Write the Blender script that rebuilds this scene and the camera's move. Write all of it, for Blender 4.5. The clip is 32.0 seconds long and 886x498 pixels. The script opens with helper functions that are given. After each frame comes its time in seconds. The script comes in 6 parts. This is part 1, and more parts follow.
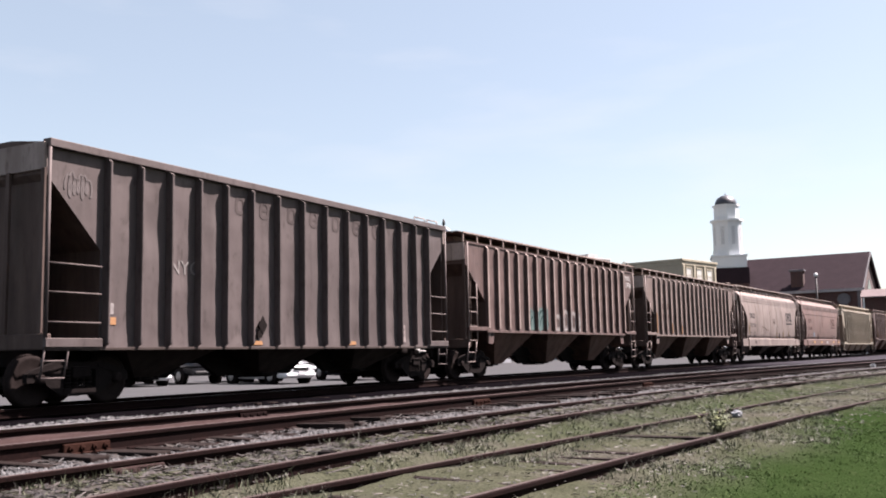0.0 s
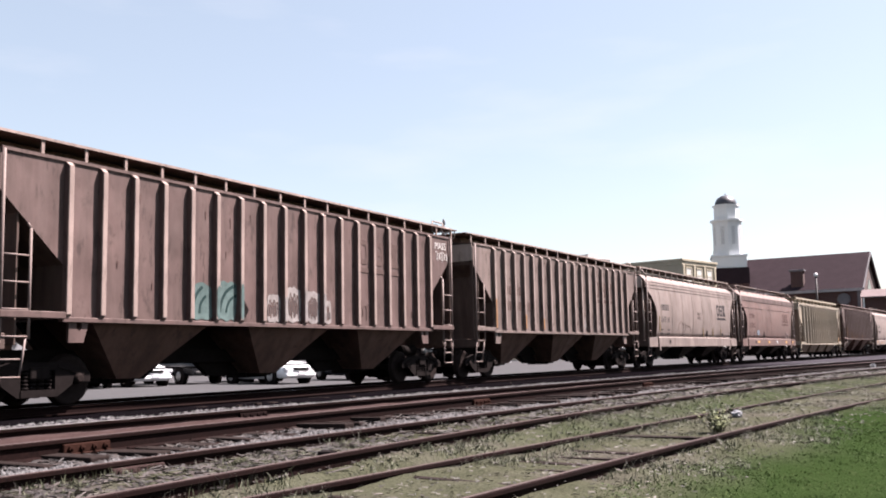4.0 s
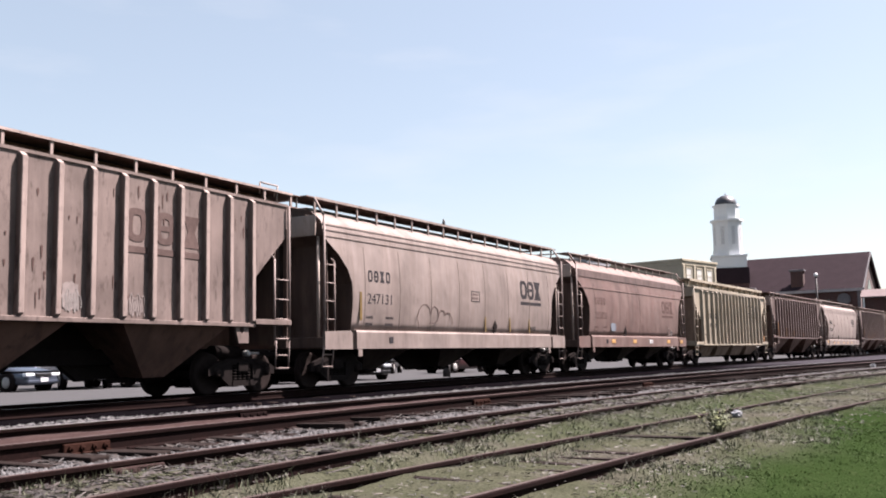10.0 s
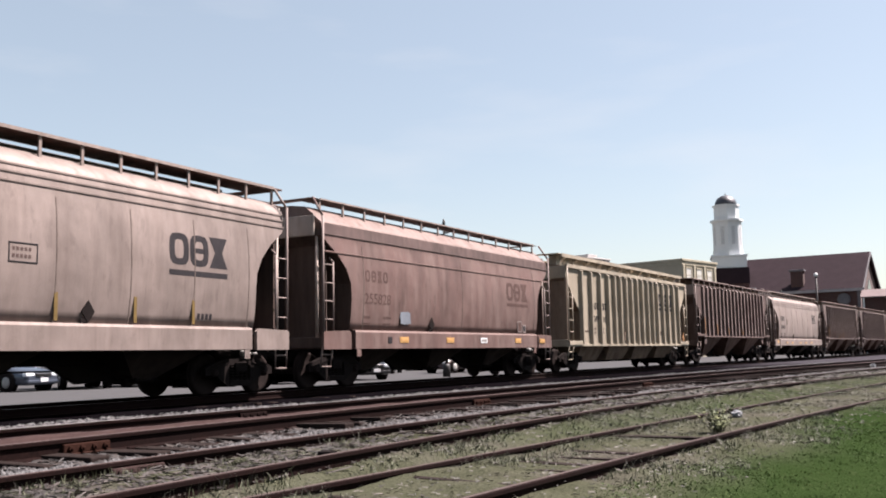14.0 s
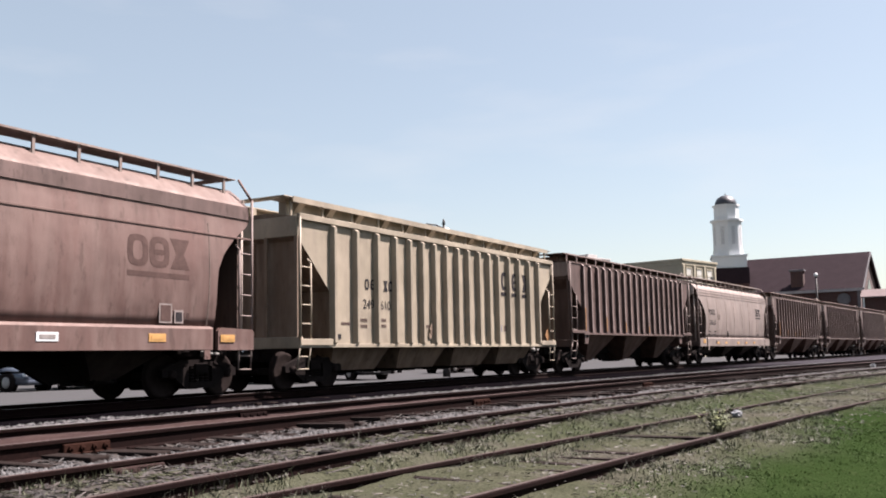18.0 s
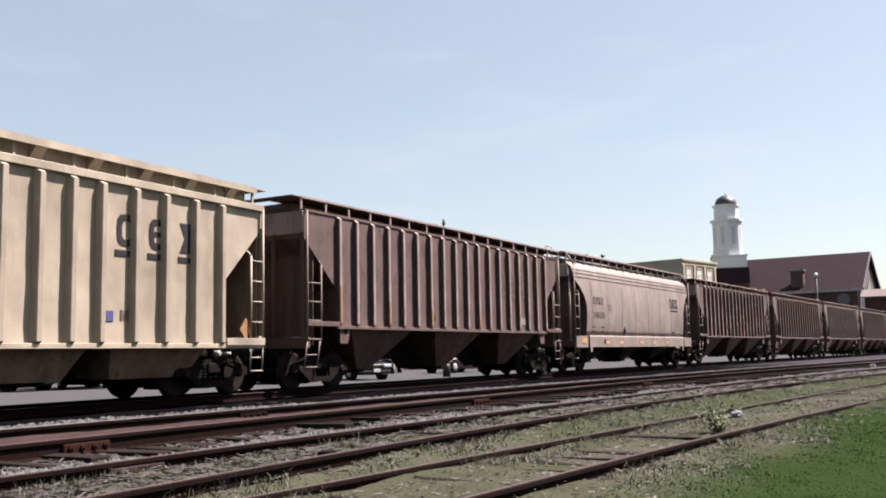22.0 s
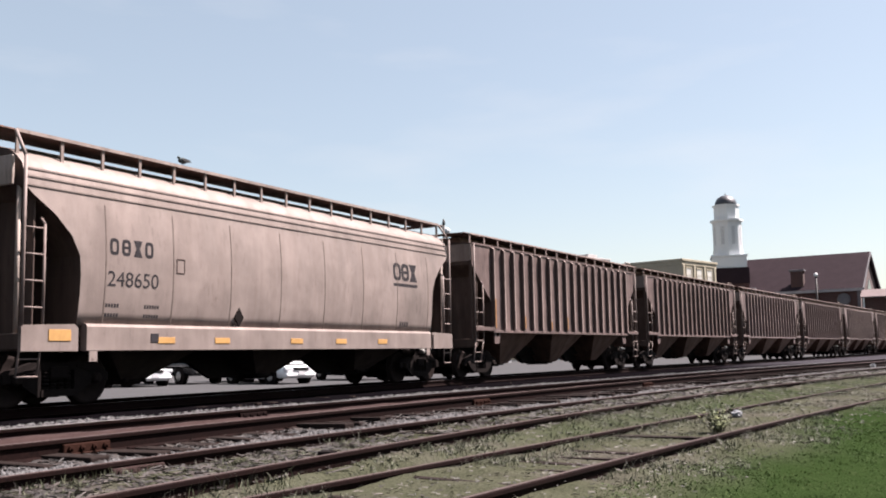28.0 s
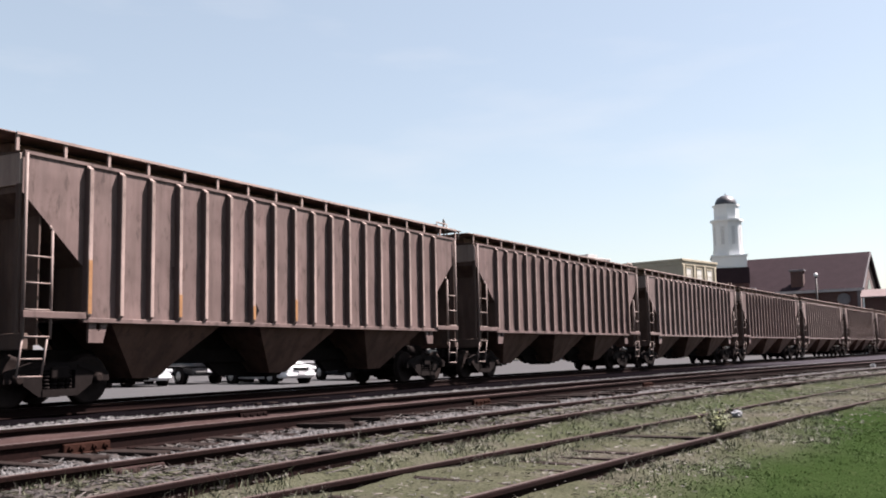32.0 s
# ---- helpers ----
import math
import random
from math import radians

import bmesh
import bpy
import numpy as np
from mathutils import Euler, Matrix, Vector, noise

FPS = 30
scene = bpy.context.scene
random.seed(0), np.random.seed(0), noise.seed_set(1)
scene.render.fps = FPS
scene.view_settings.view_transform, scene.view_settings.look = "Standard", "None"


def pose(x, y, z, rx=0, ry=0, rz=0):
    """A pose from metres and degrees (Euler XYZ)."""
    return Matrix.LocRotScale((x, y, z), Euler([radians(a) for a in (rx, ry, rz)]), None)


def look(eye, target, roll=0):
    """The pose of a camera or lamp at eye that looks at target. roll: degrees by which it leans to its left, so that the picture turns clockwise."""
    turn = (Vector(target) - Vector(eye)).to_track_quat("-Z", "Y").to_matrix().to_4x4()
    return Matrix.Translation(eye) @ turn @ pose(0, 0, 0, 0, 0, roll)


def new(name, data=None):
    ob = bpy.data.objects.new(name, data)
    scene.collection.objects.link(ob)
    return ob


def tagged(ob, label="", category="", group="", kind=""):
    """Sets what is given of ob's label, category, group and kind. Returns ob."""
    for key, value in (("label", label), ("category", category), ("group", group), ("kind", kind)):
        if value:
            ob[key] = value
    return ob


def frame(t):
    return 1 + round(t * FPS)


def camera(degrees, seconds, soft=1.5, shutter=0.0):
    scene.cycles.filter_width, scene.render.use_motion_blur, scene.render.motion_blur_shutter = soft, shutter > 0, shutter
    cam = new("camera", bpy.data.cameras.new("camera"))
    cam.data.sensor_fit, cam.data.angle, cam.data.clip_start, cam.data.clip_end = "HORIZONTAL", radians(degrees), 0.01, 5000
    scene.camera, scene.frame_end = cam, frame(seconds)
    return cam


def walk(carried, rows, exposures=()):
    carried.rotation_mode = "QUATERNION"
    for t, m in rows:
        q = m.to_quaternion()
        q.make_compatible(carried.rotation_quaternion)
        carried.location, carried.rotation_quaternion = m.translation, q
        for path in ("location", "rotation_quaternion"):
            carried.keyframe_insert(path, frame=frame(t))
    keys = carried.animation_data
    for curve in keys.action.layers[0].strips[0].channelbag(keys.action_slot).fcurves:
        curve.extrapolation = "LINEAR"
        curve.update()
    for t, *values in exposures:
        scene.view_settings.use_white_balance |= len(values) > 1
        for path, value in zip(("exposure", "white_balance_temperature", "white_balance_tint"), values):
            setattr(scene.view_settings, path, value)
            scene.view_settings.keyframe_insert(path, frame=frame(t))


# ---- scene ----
# World: x runs along the line towards the church, y away from the camera, z = 0 at the top of the main track's rails.

# ---- camera ----
EYE = (0.0, 0.0, 0.788)
YAW, PITCH, ROLL = 1.117745, 0.111191, -1.1445
cam = camera(49.96, 32.0, soft=1.9)
AIM = (EYE[0] + math.sin(YAW) * math.cos(PITCH), EYE[1] + math.cos(YAW) * math.cos(PITCH), EYE[2] + math.sin(PITCH))
walk(cam, [(0.0, look(EYE, AIM, ROLL)), (32.0, look(EYE, AIM, ROLL))], exposures=[(t, e + 0.56, k, g) for t, e, k, g in ((0.0, 1.52, 6900, 18.0), (1.5, 1.62, 7000, 18.5), (3.0, 1.61, 6950, 18.5), (8.0, 1.61, 6850, 18.5), (13.0, 1.36, 6950, 15.5), (21.0, 1.33, 6950, 15.5), (25.0, 1.42, 6950, 15.5), (28.0, 1.36, 6950, 15.5), (30.0, 1.35, 6950, 15.5), (32.0, 1.43, 6950, 15.5))])

# ---- light ----
SUN_AZ, SUN_EL = radians(-46.0), radians(55.0)   # from +x, positive towards +y
sun_dir = Vector((math.cos(SUN_AZ) * math.cos(SUN_EL), math.sin(SUN_AZ) * math.cos(SUN_EL), math.sin(SUN_EL)))
world = bpy.data.worlds.new("world")
scene.world = world
world.use_nodes = True
wn = world.node_tree.nodes
sky = wn.new("ShaderNodeTexSky")
sky.sky_type, sky.sun_disc = "NISHITA", False
sky.sun_elevation, sky.sun_rotation = SUN_EL, math.pi / 2 - SUN_AZ
sky.air_density, sky.dust_density, sky.ozone_density = 1.0, 1.1, 0.35
wn["Background"].inputs[1].default_value = 0.05
haze = wn.new("ShaderNodeMix")      # thin even haze over the whole sky
haze.data_type = "RGBA"
haze.inputs[0].default_value, haze.inputs[7].default_value = 0.4, (3.3, 3.92, 4.1, 1)
world.node_tree.links.new(sky.outputs[0], haze.inputs[6])
veil_map, veil, veil_ramp, cirrus = wn.new("ShaderNodeMapping"), wn.new("ShaderNodeTexNoise"), wn.new("ShaderNodeValToRGB"), wn.new("ShaderNodeMix")
veil_map.inputs["Scale"].default_value = (1.6, 1.6, 7.0)   # long thin streaks of cirrus
veil.inputs["Scale"].default_value, veil.inputs["Detail"].default_value = 2.4, 7.0
veil_ramp.color_ramp.elements[0].position, veil_ramp.color_ramp.elements[1].position = 0.56, 0.82
veil_ramp.color_ramp.elements[1].color = (0.2, 0.2, 0.2, 1)
cirrus.data_type = "RGBA"
cirrus.inputs[7].default_value = (5.2, 5.3, 5.5, 1)
wl = world.node_tree.links
wl.new(wn.new("ShaderNodeTexCoord").outputs["Generated"], veil_map.inputs[0])
wl.new(veil_map.outputs[0], veil.inputs["Vector"])
wl.new(veil.outputs[0], veil_ramp.inputs[0])
wl.new(veil_ramp.outputs[0], cirrus.inputs[0])
wl.new(haze.outputs[2], cirrus.inputs[6])
wl.new(cirrus.outputs[2], wn["Background"].inputs[0])
sun_data = bpy.data.lights.new("sun", "SUN")
sun_data.energy, sun_data.angle, sun_data.color = 5.0, radians(0.6), (1.0, 0.95, 0.95)
sun_ob = new("sun", sun_data)
sun_ob.matrix_world = look((0, 0, 60), Vector((0, 0, 60)) - sun_dir)


# ---- materials ----
def tree(name):
    m = bpy.data.materials.new(name)
    m.use_nodes = True
    n, l = m.node_tree.nodes, m.node_tree.links
    return m, n, l, n["Principled BSDF"]


def ramp(n, l, source, stops):
    r = n.new("ShaderNodeValToRGB")
    e = r.color_ramp.elements
    e[0].position, e[0].color = stops[0][0], (*stops[0][1], 1)
    e[1].position, e[1].color = stops[-1][0], (*stops[-1][1], 1)
    for p, c in stops[1:-1]:
        q = e.new(p)
        q.color = (*c, 1)
    l.new(source, r.inputs[0])
    return r.outputs[0]


def noise_of(n, l, coords, scale, detail=6.0, rough=0.6, stretch=(1, 1, 1)):
    mp = n.new("ShaderNodeMapping")
    mp.inputs["Scale"].default_value = stretch
    l.new(coords, mp.inputs[0])
    t = n.new("ShaderNodeTexNoise")
    t.inputs["Scale"].default_value, t.inputs["Detail"].default_value, t.inputs["Roughness"].default_value = scale, detail, rough
    l.new(mp.outputs[0], t.inputs["Vector"])
    return t.outputs[0]


def mix(n, l, fac, a, b, blend="MIX"):
    x = n.new("ShaderNodeMix")
    x.data_type, x.blend_type = "RGBA", blend
    for socket, value in ((x.inputs[0], fac), (x.inputs[6], a), (x.inputs[7], b)):
        if isinstance(value, bpy.types.NodeSocket):
            l.new(value, socket)
        elif isinstance(value, (int, float)):
            socket.default_value = value
        else:
            socket.default_value = (*value, 1)
    return x.outputs[2]


def bump_of(n, l, b, height, strength, distance):
    bp = n.new("ShaderNodeBump")
    bp.inputs["Strength"].default_value, bp.inputs["Distance"].default_value = strength, distance
    l.new(height, bp.inputs["Height"])
    l.new(bp.outputs[0], b.inputs["Normal"])


def plain(name, color, rough=0.7, metal=0.0, vary=0.25, scale=8.0, bump=0.15, dist=0.004):
    """A surface of one kind with grain and broad unevenness."""
    m, n, l, b = tree(name)
    co = n.new("ShaderNodeTexCoord").outputs["Object"]
    fine, broad = noise_of(n, l, co, scale), noise_of(n, l, co, scale * 0.14)
    dark = tuple(c * (1 - vary) for c in color)
    lite = tuple(min(1, c * (1 + vary)) for c in color)
    c1 = ramp(n, l, fine, [(0.3, dark), (0.7, lite)])
    c2 = ramp(n, l, broad, [(0.3, dark), (0.7, lite)])
    l.new(mix(n, l, 0.5, c1, c2), b.inputs["Base Color"])
    b.inputs["Roughness"].default_value, b.inputs["Metallic"].default_value = rough, metal
    if rough > 0.6:
        b.inputs["Specular IOR Level"].default_value = 0.15 if rough < 0.8 else 0.04
    bump_of(n, l, b, fine, bump, dist)
    return m


def car_paint(name, base, rust, stain, seed, wear=0.45, rough=0.68, streak=0.6):
    """Old wagon paint: faded in patches, streaked downwards, rust breaking through, dents."""
    base, rust, stain = ((0.4 * q[0], 0.385 * q[1], 0.385 * q[2]) for q in (base, rust, stain))   # scaled down so every coat suits the sun and exposure
    m, n, l, b = tree(name)
    tc = n.new("ShaderNodeTexCoord")
    mp = n.new("ShaderNodeMapping")
    mp.inputs["Location"].default_value = (seed * 7.3, seed * 3.1, seed * 1.7)
    l.new(tc.outputs["Object"], mp.inputs[0])
    co = mp.outputs[0]
    broad = noise_of(n, l, co, 0.9, 5, 0.6, (1.2, 1.2, 0.6))
    fade = ramp(n, l, broad, [(0.3, tuple(c * 0.72 for c in base)), (0.66, tuple(min(1, c * 1.25) for c in base))])
    lines = noise_of(n, l, co, 1.0, 4, 0.6, (2.6, 2.6, 0.4))
    col = mix(n, l, ramp(n, l, lines, [(0.44, (0, 0, 0)), (0.64, (streak,) * 3)]), fade, stain)
    runs = noise_of(n, l, co, 1.0, 2, 0.5, (5.5, 5.5, 0.3))
    col = mix(n, l, ramp(n, l, runs, [(0.52, (0, 0, 0)), (0.74, (streak * 0.42,) * 3)]), col, tuple(c * 0.5 for c in stain))
    wash = noise_of(n, l, co, 1.0, 4, 0.6, (5.0, 5.0, 0.16))
    col = mix(n, l, ramp(n, l, wash, [(0.5, (0, 0, 0)), (0.78, (streak * 0.3,) * 3)]), col, tuple(min(1, c * 1.45 + 0.02) for c in base))
    flecks = noise_of(n, l, co, 3.2, 9, 0.72, (1.4, 1.4, 0.8))
    col = mix(n, l, ramp(n, l, flecks, [(0.6 - 0.1 * wear, (0, 0, 0)), (0.68, (0.9 * wear + 0.1,) * 3)]), col, rust)
    drips = noise_of(n, l, co, 6.0, 6, 0.6, (1.0, 1.0, 0.3))
    col = mix(n, l, ramp(n, l, drips, [(0.585, (0, 0, 0)), (0.66, (wear,) * 3)]), col, tuple(c * 0.5 for c in rust))
    grain = noise_of(n, l, co, 45, 4, 0.6)
    col = mix(n, l, 0.2, col, ramp(n, l, grain, [(0.3, (0.35, 0.32, 0.3)), (0.7, (1.0, 1.0, 1.0))]), "MULTIPLY")
    l.new(col, b.inputs["Base Color"])
    b.inputs["Specular IOR Level"].default_value = 0.42
    b.inputs["Specular Tint"].default_value = (1.0, 0.82, 0.76, 1)
    l.new(ramp(n, l, lines, [(0.3, (rough - 0.16,) * 3), (0.7, (min(1.0, rough + 0.08),) * 3)]), b.inputs["Roughness"])
    dents = noise_of(n, l, co, 1.3, 2, 0.4)
    bump_of(n, l, b, dents, 0.55, 0.06)
    return m


def rail_material():
    m, n, l, b = tree("rusty_rail")
    co = n.new("ShaderNodeTexCoord").outputs["Object"]
    a, c = noise_of(n, l, co, 30, 6), noise_of(n, l, co, 1.5, 4)
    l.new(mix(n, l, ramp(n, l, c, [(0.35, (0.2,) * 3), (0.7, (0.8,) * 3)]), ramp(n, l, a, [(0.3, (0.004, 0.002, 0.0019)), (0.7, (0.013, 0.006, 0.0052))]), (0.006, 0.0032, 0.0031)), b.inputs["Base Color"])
    b.inputs["Roughness"].default_value = 0.9
    b.inputs["Specular IOR Level"].default_value = 0.04
    bump_of(n, l, b, a, 0.3, 0.004)
    return m


def ground_material():
    """One sheet: grass, grey ballast, a near-black bed holding the train's shade and dry soil, told apart by the
    sheet's own zones.
    """
    m, n, l, b = tree("ground")
    co = n.new("ShaderNodeTexCoord").outputs["Object"]
    at = n.new("ShaderNodeAttribute")
    at.attribute_name = "zones"
    sep = n.new("ShaderNodeSeparateColor")
    l.new(at.outputs["Color"], sep.inputs[0])
    big, mid, fine = noise_of(n, l, co, 0.5, 5), noise_of(n, l, co, 3.0, 6), noise_of(n, l, co, 40.0, 5)
    vor = n.new("ShaderNodeTexVoronoi")
    vor.inputs["Scale"].default_value = 22
    l.new(co, vor.inputs["Vector"])
    stone = mix(n, l, 0.55, ramp(n, l, vor.outputs["Color"], [(0.1, (0.024, 0.023, 0.025)), (0.9, (0.2, 0.187, 0.192))]), ramp(n, l, mid, [(0.35, (0.04, 0.037, 0.038)), (0.7, (0.115, 0.105, 0.106))]))
    # near-black along the main line; the train's shade is in the ground colour
    blackish = ramp(n, l, fine, [(0.3, (0.004, 0.0034, 0.0038)), (0.75, (0.011, 0.0095, 0.0102))])
    soil = mix(n, l, 0.5, ramp(n, l, mid, [(0.3, (0.085, 0.075, 0.06)), (0.7, (0.2, 0.175, 0.142))]), ramp(n, l, fine, [(0.3, (0.05, 0.043, 0.036)), (0.7, (0.265, 0.232, 0.19))]))
    moss = mix(n, l, 0.5, ramp(n, l, mid, [(0.3, (0.06, 0.07, 0.042)), (0.7, (0.128, 0.134, 0.086))]), ramp(n, l, fine, [(0.3, (0.035, 0.042, 0.02)), (0.7, (0.15, 0.145, 0.08))]))
    soil = mix(n, l, ramp(n, l, big, [(0.34, (0.25,) * 3), (0.54, (0.95,) * 3)]), soil, moss)
    grass = mix(n, l, 0.5, ramp(n, l, mid, [(0.3, (0.022, 0.045, 0.011)), (0.7, (0.042, 0.07, 0.021))]), ramp(n, l, fine, [(0.3, (0.021, 0.041, 0.011)), (0.7, (0.047, 0.075, 0.024))]))
    col = mix(n, l, sep.outputs[0], soil, grass)
    col = mix(n, l, sep.outputs[1], col, stone)
    col = mix(n, l, sep.outputs[2], col, blackish)
    rusty = mix(n, l, 0.45, ramp(n, l, mid, [(0.3, (0.06, 0.031, 0.025)), (0.7, (0.13, 0.076, 0.058))]), ramp(n, l, fine, [(0.3, (0.035, 0.023, 0.019)), (0.7, (0.15, 0.105, 0.087))]))
    col = mix(n, l, at.outputs["Alpha"], rusty, col)
    col = mix(n, l, 1.0, col, (0.41, 0.41, 0.462), "MULTIPLY")
    l.new(col, b.inputs["Base Color"])
    b.inputs["Specular IOR Level"].default_value = 0.0
    b.inputs["Roughness"].default_value = 0.95
    bump_of(n, l, b, mix(n, l, 0.5, vor.outputs["Distance"], fine), 0.7, 0.03)
    return m


def brick_material(name, c1, c2, mortar):
    m, n, l, b = tree(name)
    co = n.new("ShaderNodeTexCoord").outputs["Object"]
    sw = n.new("ShaderNodeMapping")
    sw.inputs["Rotation"].default_value = (radians(90), 0, 0)
    l.new(co, sw.inputs[0])
    br = n.new("ShaderNodeTexBrick")
    br.inputs["Color1"].default_value, br.inputs["Color2"].default_value, br.inputs["Mortar"].default_value = (*c1, 1), (*c2, 1), (*mortar, 1)
    br.inputs["Scale"].default_value = 1.0
    br.inputs["Brick Width"].default_value, br.inputs["Row Height"].default_value, br.inputs["Mortar Size"].default_value = 0.22, 0.075, 0.008
    l.new(sw.outputs[0], br.inputs["Vector"])
    big = noise_of(n, l, co, 0.4, 5)
    l.new(mix(n, l, 0.4, br.outputs[0], ramp(n, l, big, [(0.3, tuple(x * 0.7 for x in c1)), (0.7, tuple(x * 1.2 for x in c2))])), b.inputs["Base Color"])
    b.inputs["Roughness"].default_value = 0.9
    return m


M_GROUND = ground_material()
M_RAIL = rail_material()
M_SHINE = plain("polished_rail_head", (0.06, 0.057, 0.058), 0.42, 1.0, 0.2, 20, 0.1)
M_TIE = plain("weathered_tie", (0.017, 0.0125, 0.0115), 0.95, 0, 0.45, 14, 0.6, 0.01)
M_ROAD = plain("pale_concrete", (0.05, 0.0495, 0.0515), 0.9, 0, 0.12, 5, 0.2)
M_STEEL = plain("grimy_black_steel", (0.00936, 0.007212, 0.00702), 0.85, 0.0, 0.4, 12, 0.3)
M_WHEEL = plain("oily_wheel_steel", (0.0143, 0.0104, 0.00975), 0.82, 0.0, 0.35, 10, 0.2)
M_WHITE = plain("white_paint", (0.5, 0.515, 0.53), 0.6, 0, 0.06, 4, 0.1)
M_SLATE = plain("brown_shingle_roof", (0.023, 0.0152, 0.0185), 0.85, 0, 0.22, 6, 0.4, 0.02)
M_DOME = plain("dark_dome_copper", (0.0396, 0.0396, 0.0468), 0.5, 0.4, 0.3, 3, 0.1)
M_BRICK = brick_material("dark_red_brick", (0.042, 0.0165, 0.0155), (0.062, 0.025, 0.0215), (0.06, 0.05, 0.047))
M_BUFF = brick_material("buff_brick", (0.266, 0.234, 0.176), (0.302, 0.266, 0.205), (0.274, 0.252, 0.209))
M_GLASS = plain("dark_window_glass", (0.02, 0.023, 0.028), 0.08, 0, 0.2, 2, 0.0)
M_DARK = plain("near_black_metal", (0.02, 0.019, 0.02), 0.6, 0.3, 0.3, 8, 0.1)
M_GREYWALL = plain("pale_grey_plaster", (0.245, 0.245, 0.259), 0.9, 0, 0.1, 2, 0.1)
M_YELLOW = plain("faded_orange_reflector", (0.346, 0.187, 0.0612), 0.5, 0, 0.2, 12, 0.1)
M_MARK = plain("dark_lettering", (0.0252, 0.023, 0.0252), 0.8, 0, 0.3, 10, 0.1)
M_CHALK = plain("pale_spray_paint", (0.185, 0.168, 0.162), 0.85, 0, 0.5, 7, 0.1)


# ---- mesh helpers ----
def box(bm, x0, x1, y0, y1, z0, z1):
    v = [bm.verts.new((x, y, z)) for x in (x0, x1) for y in (y0, y1) for z in (z0, z1)]
    for f in ((0, 1, 3, 2), (4, 6, 7, 5), (0, 4, 5, 1), (2, 3, 7, 6), (0, 2, 6, 4), (1, 5, 7, 3)):
        bm.faces.new([v[i] for i in f])
    return v


def bevel_box(bm, x0, x1, y0, y1, z0, z1, r=0.02):
    t = bmesh.new()
    box(t, x0, x1, y0, y1, z0, z1)
    bmesh.ops.bevel(t, geom=t.edges[:], offset=r, segments=2, affect="EDGES", profile=0.5)
    join(bm, t)


def join(bm, other):
    table = {v: bm.verts.new(v.co) for v in other.verts}
    for f in other.faces:
        g = bm.faces.new([table[v] for v in f.verts])
        g.smooth = f.smooth
    other.free()


def tube(bm, p, q, r, n=8, r2=None):
    p, q = Vector(p), Vector(q)
    r2 = r if r2 is None else r2
    d = (q - p).normalized()
    a = d.orthogonal().normalized()
    b = d.cross(a)
    rings = []
    for c, rr in ((p, r), (q, r2)):
        rings.append([bm.verts.new(c + rr * (math.cos(2 * math.pi * i / n) * a + math.sin(2 * math.pi * i / n) * b)) for i in range(n)])
    for i in range(n):
        f = bm.faces.new((rings[0][i], rings[0][(i + 1) % n], rings[1][(i + 1) % n], rings[1][i]))
        f.smooth = True
    bm.faces.new(rings[0][::-1])
    bm.faces.new(rings[1])


def prism(bm, outline, axis, a, b):
    """Extrudes an outline along an axis from a to b. Outline points are in the two other axes, in order."""
    def at(p, t):
        return {"x": (t, p[0], p[1]), "y": (p[0], t, p[1]), "z": (p[0], p[1], t)}[axis]
    r0, r1 = [bm.verts.new(at(p, a)) for p in outline], [bm.verts.new(at(p, b)) for p in outline]
    k = len(outline)
    for i in range(k):
        bm.faces.new((r0[i], r0[(i + 1) % k], r1[(i + 1) % k], r1[i]))
    bm.faces.new(r0[::-1])
    bm.faces.new(r1)


def lathe(bm, outline, n=24, axis="z", centre=(0, 0, 0)):
    """Turns an outline of (radius, height) about an axis through the centre."""
    rings = []
    for r, h in outline:
        ring = []
        for i in range(n):
            c, s = math.cos(2 * math.pi * i / n) * r, math.sin(2 * math.pi * i / n) * r
            p = {"z": (c, s, h), "y": (c, h, s), "x": (h, c, s)}[axis]
            ring.append(bm.verts.new(Vector(p) + Vector(centre)))
        rings.append(ring)
    for a, b in zip(rings, rings[1:]):
        for i in range(n):
            f = bm.faces.new((a[i], a[(i + 1) % n], b[(i + 1) % n], b[i]))
            f.smooth = True
    bm.faces.new(rings[0][::-1])
    bm.faces.new(rings[-1])


def mesh_of(name, bm, material):
    bmesh.ops.recalc_face_normals(bm, faces=bm.faces[:])
    me = bpy.data.meshes.new(name)
    bm.to_mesh(me)
    bm.free()
    for m in material if isinstance(material, (list, tuple)) else (material,):
        me.materials.append(m)
    return me


def part(name, bm, material, parent, label="", at=None):
    """Links a bmesh, or a mesh that is shared, as one mesh object under a thing or a part."""
    ob = new(name, bm if isinstance(bm, bpy.types.Mesh) else mesh_of(name, bm, material))
    ob.parent = parent
    if at is not None:
        ob.matrix_basis = at
    return tagged(ob, label)


def thing(name, label, category, group="", kind="", at=None):
    ob = new(name)
    ob.empty_display_size = 0.2
    if at is not None:
        ob.matrix_basis = at
    return tagged(ob, label, category, group, kind)


def lone(name, bm, material, label, category="", group="", kind="", at=None):
    ob = new(name, mesh_of(name, bm, material))
    if at is not None:
        ob.matrix_basis = at
    return tagged(ob, label, category, group, kind)


